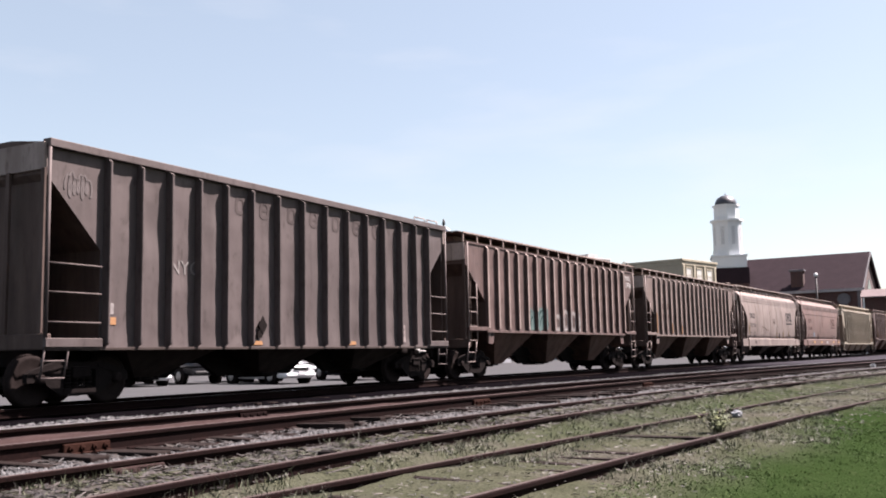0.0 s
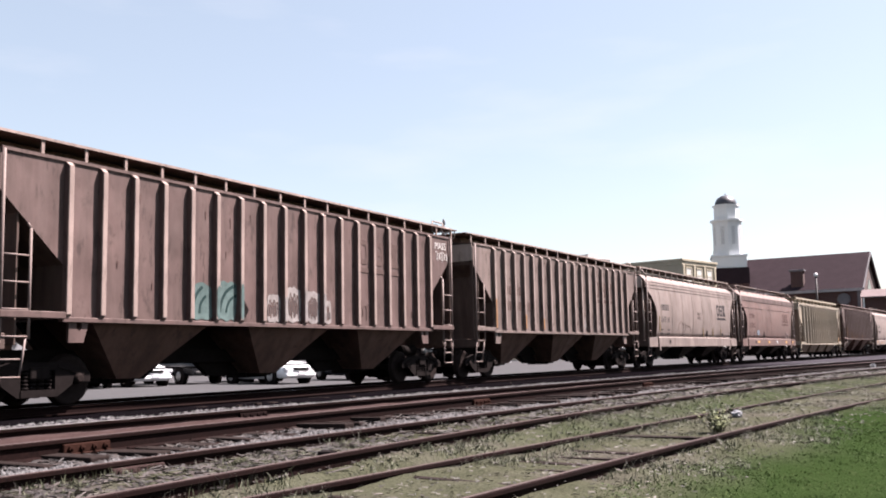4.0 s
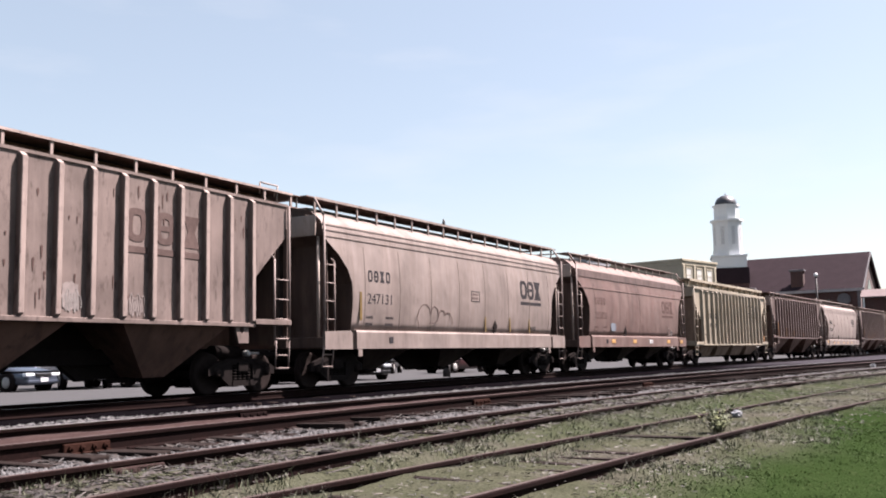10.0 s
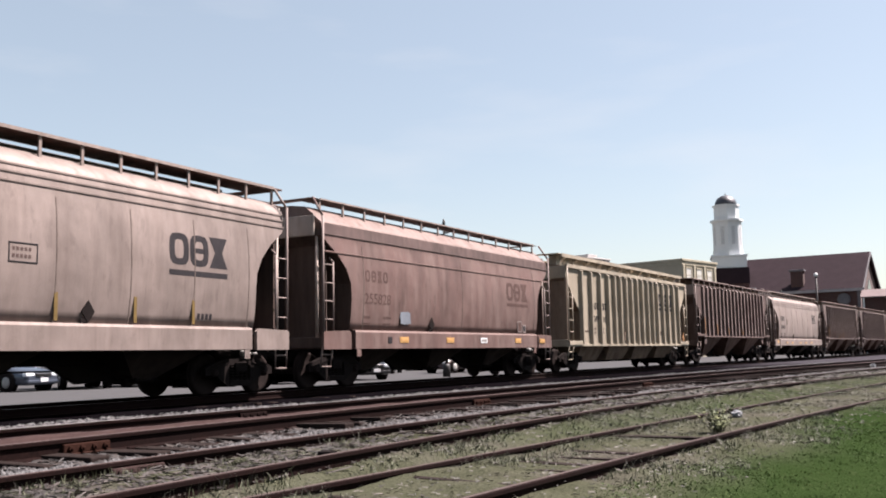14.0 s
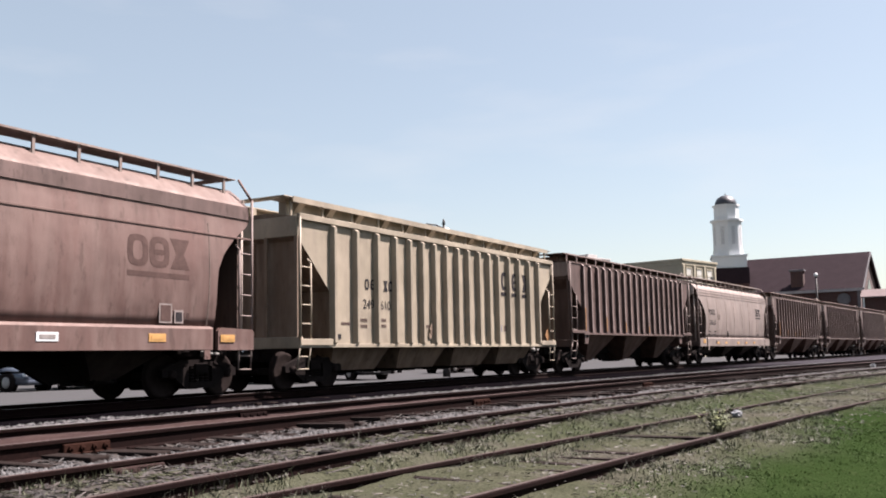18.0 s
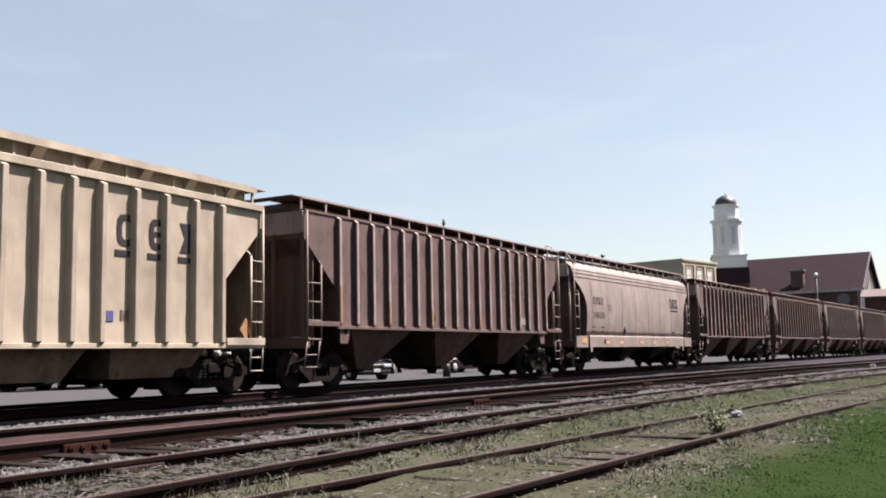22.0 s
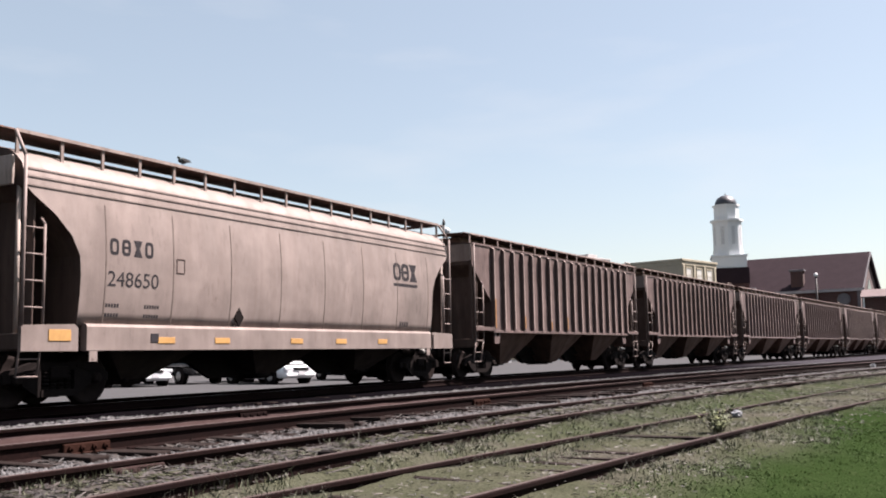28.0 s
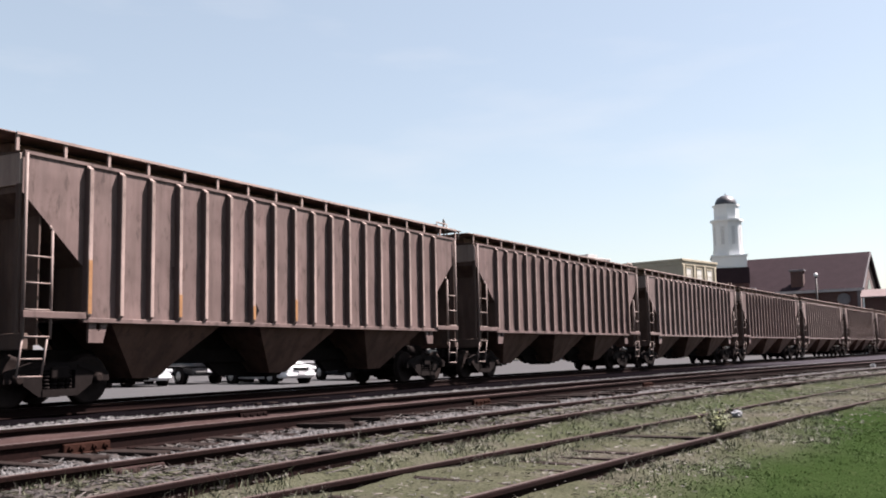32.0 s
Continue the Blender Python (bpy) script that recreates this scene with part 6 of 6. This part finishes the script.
def parked_vehicle(kind, x, y, heading, paint, label, category):
    t = thing("parked_car", label, category, "vehicles parked behind the track", at=pose(x, y, -0.208, 0, 0, heading))
    stations, cab = car_body(kind)
    w = 0.87 if kind == "sedan" else 0.93
    rings = []
    for px, hw, lo, hi in stations:
        mid = lo + 0.6 * (hi - lo)
        half = [(0.82 * hw, lo), (0.98 * hw, lo + 0.1 * (hi - lo)), (hw, mid), (0.95 * hw, hi - 0.12 * (hi - lo)), (0.78 * hw, hi - 0.02), (0.4 * hw, hi + 0.012)]
        rings.append([(px, q, z) for q, z in half] + [(px, -q, z) for q, z in reversed(half)])
    bm = bmesh.new()
    loft(bm, rings)
    part("body", bm, paint, t)
    bm = bmesh.new()
    rows = []
    for k in range(5):
        f = k / 4
        b = w - 0.06 - 0.17 * f ** 1.3
        xa, za = cab[0][0] + (cab[1][0] - cab[0][0]) * f, cab[0][1] + (cab[1][1] - cab[0][1]) * f
        xb, zb = cab[3][0] + (cab[2][0] - cab[3][0]) * f, cab[3][1] + (cab[2][1] - cab[3][1]) * f
        rows.append([(xa, -b, za), (xa - 0.05, -b * 0.5, za), (xa - 0.05, b * 0.5, za), (xa, b, za), ((xa + xb) / 2, b + 0.02, (za + zb) / 2), (xb, b, zb), (xb + 0.07, b * 0.5, zb), (xb + 0.07, -b * 0.5, zb), (xb, -b, zb), ((xa + xb) / 2, -b - 0.02, (za + zb) / 2)])
    loft(bm, rows)
    part("glass", bm, M_GLASS, t, "dark tinted glass")
    bm = bmesh.new()
    b = w - 0.21
    (x1, z1), (x2, z2) = cab[1], cab[2]
    loft(bm, [[(x1 - 0.04, q, z1 - 0.03), (x1 + 0.2, q * 0.98, z1 + 0.03), ((x1 + x2) / 2, q * 0.98, z2 + 0.045), (x2 - 0.15, q * 0.98, z2 + 0.02), (x2 + 0.05, q, z2 - 0.03), ((x1 + x2) / 2, q, z2 - 0.04)] for q in (-b, -b * 0.4, b * 0.4, b)])
    for sgn in (-1, 1):
        for a, c in ((cab[0], cab[1]), (cab[3], cab[2]), ((-0.25, cab[0][1]), (-0.3, cab[1][1]))):
            tube(bm, (a[0], sgn * (w - 0.055), a[1]), (c[0], sgn * (w - 0.225), c[1]), 0.04, 6)
    part("roof", bm, paint, t)
    for sx in (1.42, -1.42):
        for sgn in (-1, 1):
            bm = bmesh.new()
            lathe(bm, [(0.36, -0.105), (0.4, -0.1), (0.4, 0.09), (0.36, 0.1)], 24, "y", (sx, sgn * (w - 0.115), 0.34))
            part("wheel_arch", bm, M_STEEL, t)
            bm = bmesh.new()
            lathe(bm, [(0.2, -0.1), (0.3, -0.1), (0.33, -0.07), (0.33, 0.07), (0.3, 0.1), (0.2, 0.1)], 24, "y", (sx, sgn * (w - 0.09), 0.33))
            wh = part("wheel", bm, M_STEEL, t, "black rubber tyre")
            bm = bmesh.new()
            lathe(bm, [(0.04, 0.118), (0.09, 0.108), (0.2, 0.105), (0.2, -0.105), (0.09, -0.108), (0.04, -0.118)], 16, "y", (sx, sgn * (w - 0.09), 0.33))
            part("rim", bm, M_VALVE, wh)
    nose, low, high = stations[-1][0], stations[-1][2], stations[-1][3]
    for sgn in (-1, 1):
        bm = bmesh.new()
        bevel_box(bm, nose - 0.2, nose + 0.0, sgn * 0.56 - 0.19, sgn * 0.56 + 0.19, high - 0.03, high + 0.1, 0.035)
        part("headlight", bm, M_LAMP, t)
        bm = bmesh.new()
        bevel_box(bm, 0.72, 0.9, sgn * (w + 0.09) - 0.08, sgn * (w + 0.09) + 0.08, cab[3][1] + 0.02, cab[3][1] + 0.15, 0.03)
        part("wing_mirror", bm, paint, t)
    bm = bmesh.new()
    bevel_box(bm, nose - 0.1, nose + 0.02, -0.34, 0.34, high - 0.04, high + 0.08, 0.02)
    for q in range(3):
        box(bm, nose - 0.02, nose + 0.035, -0.32, 0.32, high - 0.02 + 0.035 * q, high - 0.005 + 0.035 * q)
    part("grille", bm, M_DARK if kind == "sedan" else M_VALVE, t)
    bm = bmesh.new()
    bevel_box(bm, nose - 0.12, nose + 0.05, -0.7, 0.7, low + 0.0, low + 0.13, 0.04)
    bp = part("bumper", bm, paint if kind == "sedan" else M_DARK, t)
    bm = bmesh.new()
    bevel_box(bm, nose + 0.045, nose + 0.065, -0.16, 0.16, low + 0.06, low + 0.2, 0.006)
    part("plate", bm, M_PLATE, bp)


M_CARWHITE = plain("white_car_paint", (0.6, 0.61, 0.63), 0.25, 0, 0.03, 3, 0.0)
M_CARSILVER = plain("silver_blue_car_paint", (0.2, 0.22, 0.25), 0.25, 0.4, 0.05, 3, 0.0)
M_CARDARK = plain("black_car_paint", (0.012, 0.012, 0.014), 0.25, 0, 0.1, 3, 0.0)
M_CARRED = plain("dark_red_car_paint", (0.03, 0.01, 0.011), 0.3, 0, 0.1, 3, 0.0)
parked_vehicle("sedan", 24.6, 30.3, 270, plain("dark_silver_car_paint", (0.055, 0.066, 0.088), 0.22, 0.4, 0.05, 3, 0.0), "silver-blue saloon car parked on pale concrete", "car")
parked_vehicle("van", 27.3, 29.3, 240, M_CARSILVER, "silver utility vehicle with chrome grille and dark bumper", "car")
parked_vehicle("sedan", 29.4, 28.65, 250, M_CARWHITE, "white saloon car parked nose towards the track", "car")
parked_vehicle("van", 32.4, 28.5, 250, M_CARDARK, "black van parked beside a white car", "van")
parked_vehicle("sedan", 34.9, 27.0, 250, M_CARDARK, "black saloon car parked between vans and white car", "car")
parked_vehicle("sedan", 31.9, 23.55, 250, M_CARWHITE, "white saloon car parked at an angle", "car")
parked_vehicle("sedan", 36.6, 22.5, 240, M_CARDARK, "black saloon car parked near white car", "car")
parked_vehicle("sedan", 49.6, 23.4, 170, M_CARRED, "dark red saloon car parked far back", "car")
parked_vehicle("van", 49.4, 28.2, 200, M_CARDARK, "black van parked far along the street", "van")


# ---- details of the yard ----
M_JOINT = plain("dusty_brown_iron", (0.03, 0.019, 0.018), 0.9, 0, 0.5, 18, 0.4)
M_ORANGERUST = plain("fresh_orange_rust", (0.02, 0.0085, 0.0062), 0.85, 0, 0.4, 25, 0.3)


def joint_bar(track, line, off, z, x, material):
    y, s = line(x)
    k = math.hypot(1, s)
    bm = bmesh.new()
    bevel_box(bm, -0.27, 0.27, -0.056, -0.012, -0.134, -0.05, 0.01)
    bevel_box(bm, -0.27, 0.27, -0.085, -0.012, -0.152, -0.128, 0.008)
    for v in bm.verts:
        v.co += 0.006 * noise.noise_vector(v.co * 11 + Vector((x, 0, 0)))
    bar = part("joint_bar", bm, material, track, "rusty joint bar", pose(x - s / k * off, y + off / k, z, 0, 0, math.degrees(math.atan(s))))
    for q in (-0.2, -0.07, 0.07, 0.2):
        bm = bmesh.new()
        tube(bm, (q, -0.05, -0.092), (q, -0.11, -0.094), 0.017, 6)
        lathe(bm, [(0.03, -0.084), (0.03, -0.056)], 6, "y", (q, 0, -0.092))
        part("bolt", bm, material, bar)


joint_bar(track_ab, rail_b, 0.0, Z_AB, 6.6, M_ORANGERUST)
joint_bar(track_ab, rail_b, 0.0, Z_AB, 14.6, M_ORANGERUST)
joint_bar(track_ab, rail_a, 0.0, Z_AB, 10.9, M_RAIL)
joint_bar(track_ab, rail_b, 0.0, Z_AB, 22.6, M_ORANGERUST)
joint_bar(track_cd, rail_c, 0.0, Z_CD, 5.95, M_JOINT)
joint_bar(track_cd, rail_c, 0.0, Z_CD, 11.6, M_RAIL)


def blades(name, label, material, seed, count, where, height, width, lean, clump=1, spread=0.05):
    """Thin upright blades, each two bent facets, scattered where the plan allows."""
    rng = random.Random(seed)
    verts, faces = [], []
    tries = 0
    while count > 0 and tries < 400000:
        tries += 1
        spot = where(rng)
        if spot is None:
            continue
        for _ in range(clump):
            x, y = spot[0] + rng.gauss(0, spread), spot[1] + rng.gauss(0, spread)
            z = bumpy_z(x, y) - 0.015
            a, h, w = rng.uniform(0, 6.283), height * rng.uniform(0.45, 1.25) * spot[2], width * rng.uniform(0.6, 1.3)
            dx, dy = math.cos(a), math.sin(a)
            lx, ly = rng.gauss(0, lean) * h, rng.gauss(0, lean) * h
            k = len(verts)
            verts += [(x - dx * w, y - dy * w, z), (x + dx * w, y + dy * w, z), (x + dx * w * 0.7 + lx * 0.35, y + dy * w * 0.7 + ly * 0.35, z + h * 0.6), (x - dx * w * 0.7 + lx * 0.35, y - dy * w * 0.7 + ly * 0.35, z + h * 0.6), (x + lx, y + ly, z + h)]
            faces += [(k, k + 1, k + 2, k + 3), (k + 3, k + 2, k + 4)]
            count -= 1
    me = bpy.data.meshes.new(name)
    me.from_pydata(verts, [], faces)
    me.materials.append(material)
    return tagged(new(name, me), label, "plants", kind="stuff")


def patchy_grass(name, dark, pale, dry):
    """Blades whose colour changes in patches from green to dry."""
    m, n, l, bs = tree(name)
    co = n.new("ShaderNodeTexCoord").outputs["Object"]
    g = n.new("ShaderNodeNewGeometry")
    green = ramp(n, l, g.outputs["Random Per Island"], [(0.0, dark), (1.0, pale)])
    l.new(mix(n, l, ramp(n, l, noise_of(n, l, co, 0.55, 4), [(0.42, (0, 0, 0)), (0.66, (0.8,) * 3)]), green, dry), bs.inputs["Base Color"])
    bs.inputs["Roughness"].default_value = 0.8
    bs.inputs["Specular IOR Level"].default_value = 0.1
    return m


M_LAWN = patchy_grass("lawn_blades", (0.019, 0.043, 0.009), (0.037, 0.068, 0.016), (0.058, 0.073, 0.026))
M_STRAW = leaf_material("dry_straw", (0.027, 0.025, 0.018), (0.05, 0.046, 0.032))
M_WEED = leaf_material("weed_leaves", (0.03, 0.038, 0.017), (0.07, 0.075, 0.038))


def on_lawn(rng):
    x = 3 + 40 * rng.random() ** 1.9
    y = rail_f(x)[0] - 0.35 - 6.5 * rng.random() ** 1.25
    if y > x * 0.42 or y < x * 0.012 - 0.4:
        return None
    return x, y, 0.8 + 0.4 * noise.noise((x, y, 0))


def by_rails(rng):
    line = rng.choice((rail_c, rail_d, rail_d, rail_e, rail_e, rail_f, rail_f))
    x = 3.5 + 34 * rng.random() ** 1.5
    y = line(x)[0] + rng.gauss(-0.14, 0.12)
    if noise.noise((x * 0.5, y * 0.5, 5)) < -0.05:
        return None
    return x, y, 0.7 + 0.5 * rng.random()


def between(rng):
    x = 3.5 + 40 * rng.random() ** 1.6
    lo, hi = rail_f(x)[0] - 1.0, rail_c(x)[0] + 0.25
    y = rng.uniform(lo, hi)
    if noise.noise((x * 0.45, y * 0.45, 11)) + 0.35 * noise.noise((x * 1.7, y * 1.7, 2)) < 0.0:
        return None
    return x, y, 0.6 + 0.5 * rng.random()


blades("grass", "short green lawn grass beside the sidings", M_LAWN, 1, 42000, on_lawn, 0.034, 0.006, 0.7, 6, 0.06)
blades("dry_grass", "straw-coloured dry grass among the rails", M_STRAW, 2, 18000, between, 0.06, 0.0035, 0.8, 9, 0.06)
blades("weeds", "low green weeds along the rails", M_WEED, 3, 34000, between, 0.042, 0.007, 0.9, 14, 0.07)
blades("tall_weeds", "taller weeds growing against the rails", M_WEED, 4, 9000, by_rails, 0.075, 0.005, 0.5, 10, 0.06)
blades("dead_stalks", "thin pale dead stalks beside the rails", M_STRAW, 5, 1600, by_rails, 0.15, 0.0022, 0.5, 5, 0.06)


def litter(name, label, material, seed, count, where, size):
    """Flat bits of straw, bark and rust scale lying about."""
    rng = random.Random(seed)
    verts, faces = [], []
    while count > 0:
        spot = where(rng)
        if spot is None:
            continue
        x, y = spot[0] + rng.gauss(0, 0.1), spot[1] + rng.gauss(0, 0.1)
        z = bumpy_z(x, y) + rng.uniform(0.0, 0.02)
        a, s, t = rng.uniform(0, 6.283), size * rng.uniform(0.4, 1.6), rng.uniform(-0.25, 0.25)
        dx, dy, w = math.cos(a) * s, math.sin(a) * s, rng.uniform(0.002, 0.006) * (1 + 12 * size)
        nx, ny = -math.sin(a) * w, math.cos(a) * w
        k = len(verts)
        verts += [(x - dx - nx, y - dy - ny, z - t * s), (x + dx - nx, y + dy - ny, z + t * s), (x + dx + nx, y + dy + ny, z + t * s + 0.006), (x - dx + nx, y - dy + ny, z - t * s + 0.006)]
        faces.append((k, k + 1, k + 2, k + 3))
        count -= 1
    me = bpy.data.meshes.new(name)
    me.from_pydata(verts, [], faces)
    me.materials.append(material)
    return tagged(new(name, me), label, "debris", kind="stuff")


def anywhere(rng):
    x = 3.5 + 38 * rng.random() ** 1.6
    y = rng.uniform(rail_f(x)[0] - 0.8, rail_c(x)[0] + 0.3)
    return x, y, 1.0


def tie_ends(rng):
    x = 4.0 + 34 * rng.random() ** 1.4
    k = rng.random()
    y = rail_b(x)[0] - rng.uniform(0.12, 0.7) if k < 0.6 else line_cd(x)[0] + rng.uniform(-0.6, 0.6)
    return x, y, 1.0


litter("straw_litter", "dry straw and chips lying on the yard soil", leaf_material("straw_bits", (0.014, 0.0125, 0.01), (0.034, 0.03, 0.0235)), 21, 5000, anywhere, 0.018)
litter("dark_litter", "dark bark and cinder bits on the yard soil", leaf_material("dark_bits", (0.0216, 0.018, 0.0144), (0.0576, 0.0468, 0.0374)), 22, 3500, anywhere, 0.02)
litter("rotten_wood", "splintered dark wood beside the sleepers", leaf_material("rotten_bits", (0.007, 0.005, 0.0045), (0.028, 0.019, 0.0155)), 23, 12000, tie_ends, 0.08)


def scatter_stones():
    """Loose ballast: small angular stones, joined."""
    rng = random.Random(9)
    base = [(1, 0, 0), (-1, 0, 0), (0, 1, 0), (0, -1, 0), (0, 0, 1), (0, 0, -0.6)]
    tri = [(0, 2, 4), (2, 1, 4), (1, 3, 4), (3, 0, 4), (2, 0, 5), (1, 2, 5), (3, 1, 5), (0, 3, 5)]
    verts, faces = [], []
    for i in range(26000):
        x = 4 + 50 * rng.random() ** 1.7
        m, ra, rb, rc, rf = main_line(x)[0], rail_a(x)[0], rail_b(x)[0], rail_c(x)[0], rail_f(x)[0]
        if rng.random() < 0.35:
            y = rng.uniform(ra + 0.1, ra + 1.4)
        else:
            y = rng.uniform(rc + 0.1, max(rc + 0.3, rb - 0.5)) if rng.random() < 0.94 else rng.uniform(rb - 0.5, rb - 0.1)
        z = bumpy_z(x, y)
        s = 0.028 * rng.uniform(0.4, 1.35)
        a = rng.uniform(0, 6.28)
        c, sn = math.cos(a), math.sin(a)
        k = len(verts)
        for p in base:
            q = [p[0] * s * rng.uniform(0.7, 1.3), p[1] * s * rng.uniform(0.7, 1.3), p[2] * s * rng.uniform(0.5, 0.9)]
            verts.append((x + q[0] * c - q[1] * sn, y + q[0] * sn + q[1] * c, z + 0.008 + q[2]))
        faces += [(k + u, k + v, k + w) for u, v, w in tri]
    me = bpy.data.meshes.new("ballast")
    me.from_pydata(verts, [], faces)
    me.materials.append(leaf_material("loose_ballast", (0.0144, 0.014, 0.0151), (0.115, 0.11, 0.111), 0.9))
    tagged(new("ballast", me), "loose grey ballast stones between the rails", "gravel", kind="stuff")


scatter_stones()


def build_bush(x, y):
    t = thing("weed_bush", "low leafy weed growing between the rails", "bush", at=pose(x, y, ground_z(x, y) - 0.02))
    rng = random.Random(12)
    bm = bmesh.new()
    leaves = bmesh.new()
    for i in range(26):
        a, r, h = rng.uniform(0, 6.28), rng.uniform(0.05, 0.42), rng.uniform(0.12, 0.36)
        tip = Vector((math.cos(a) * r * 1.5, math.sin(a) * r * 0.7, h))
        tube(bm, (0.2 * tip.x, 0.2 * tip.y, 0), tip, 0.006, 4, 0.003)
        for k in range(16):
            p = tip * rng.uniform(0.35, 1.05)
            b, s = rng.uniform(0, 6.28), rng.uniform(0.018, 0.04)
            u = Vector((math.cos(b), math.sin(b), rng.uniform(-0.4, 0.5))) * s
            v = Vector((-math.sin(b), math.cos(b), rng.uniform(-0.3, 0.3))) * s * 0.6
            leaves.faces.new([leaves.verts.new(q) for q in (p - u, p + v, p + u, p - v)])
    part("stem", bm, M_WEED, t)
    tagged(part("foliage", leaves, leaf_material("yellow_green_leaves", (0.04, 0.055, 0.016), (0.11, 0.12, 0.04)), t), kind="stuff")


build_bush(12.2, 2.2)


def build_bag(x, y, size, label):
    rng = random.Random(int(size * 1000))
    bm = bmesh.new()
    bmesh.ops.create_icosphere(bm, subdivisions=3, radius=size)
    for v in bm.verts:
        v.co *= 1 + 0.35 * noise.noise(v.co * (9 / size * 0.12) + Vector((rng.random() * 9, 0, 0))) + 0.2 * noise.noise(v.co * (30 / size * 0.12))
        v.co.z *= 0.75
        v.co.x *= 1.25
    lone("plastic_bag", bm, plain_once("white_plastic_film", (0.15, 0.157, 0.168)), label, "litter", at=pose(x, y, ground_z(x, y) + size * 0.6))


build_bag(14.6, 2.36, 0.075, "crumpled white plastic bag caught on a weed")
build_bag(44.5, 1.5, 0.12, "small white plastic litter beside the rails")


def build_tie_stub(x, y):
    bm = bmesh.new()
    prism(bm, [(0, 0), (0.36, 0.0), (0.3, 0.035), (0.06, 0.115), (0.0, 0.11)], "y", -0.07, 0.07)
    for v in bm.verts:
        v.co += 0.008 * noise.noise_vector(v.co * 9)
    lone("broken_tie", bm, M_STEEL, "broken black end of an old tie", "timber", at=pose(x, y, ground_z(x, y) - 0.01, 0, 0, -8))


build_tie_stub(6.95, 4.55)


def build_pigeon():
    """A pigeon that rides on a wagon's roof walkway, its head towards -x."""
    t = thing("pigeon", "grey pigeon perched on a moving wagon's roof walkway", "bird")
    feather = plain("slate_grey_feathers", (0.0504, 0.0612, 0.0648), 0.7, 0, 0.3, 30, 0.2)
    bm = bmesh.new()
    lathe(bm, [(0.012, -0.14), (0.05, -0.1), (0.068, -0.03), (0.06, 0.05), (0.03, 0.11), (0.012, 0.13)], 14, "x", (0, 0, 0.115))
    part("body", bm, feather, t)
    bm = bmesh.new()
    bmesh.ops.create_icosphere(bm, subdivisions=2, radius=0.032, matrix=pose(-0.135, 0, 0.165))
    head = part("head", bm, plain("dark_green_neck_feathers", (0.0216, 0.0396, 0.036), 0.5, 0, 0.3, 30, 0.2), t)
    bm = bmesh.new()
    tube(bm, (-0.16, 0, 0.16), (-0.19, 0, 0.152), 0.008, 6, 0.003)
    part("beak", bm, M_DARK, head)
    bm = bmesh.new()
    prism(bm, [(0.08, 0.125), (0.22, 0.12), (0.22, 0.11), (0.08, 0.09)], "y", -0.03, 0.03)
    part("tail", bm, feather, t)
    for s in (-1, 1):
        bm = bmesh.new()
        prism(bm, [(-0.08, 0.14), (0.02, 0.155), (0.17, 0.125), (0.06, 0.09), (-0.06, 0.095)], "y", s * 0.056, s * 0.072)
        part("wing", bm, M_DARK, t)
        bm = bmesh.new()
        tube(bm, (0.0, s * 0.025, 0.06), (-0.01, s * 0.025, 0.0), 0.006, 6)
        tube(bm, (-0.01, s * 0.025, 0.004), (-0.045, s * 0.025, 0.004), 0.004, 6)
        part("leg", bm, M_ORANGERUST, t)
    return t


pigeon = build_pigeon()


# ---- what moves ----
def motions():
    for car, mid, reach in CARS:
        walk(car, [(t, car_pose(mid, reach, t)) for t in [0.0] + [float(k) for k in range(1, 33)]])
    # the pigeon stays where it sits on the eighth wagon
    car, mid, reach = CARS[7]
    walk(pigeon, [(t, car_pose(mid, reach, t) @ pose(-3.5, -1.12, 4.888)) for t in [0.0] + [float(k) for k in range(1, 33)]])
    turn = SPEED / 0.457
    steps = 240
    for ob, w in WHEELS:
        walk(ob, [(32.0 * k / steps, pose(w, 0, 0.47) @ Matrix.Rotation(-turn * 32.0 * k / steps, 4, "Y")) for k in range(steps + 1)])


motions()
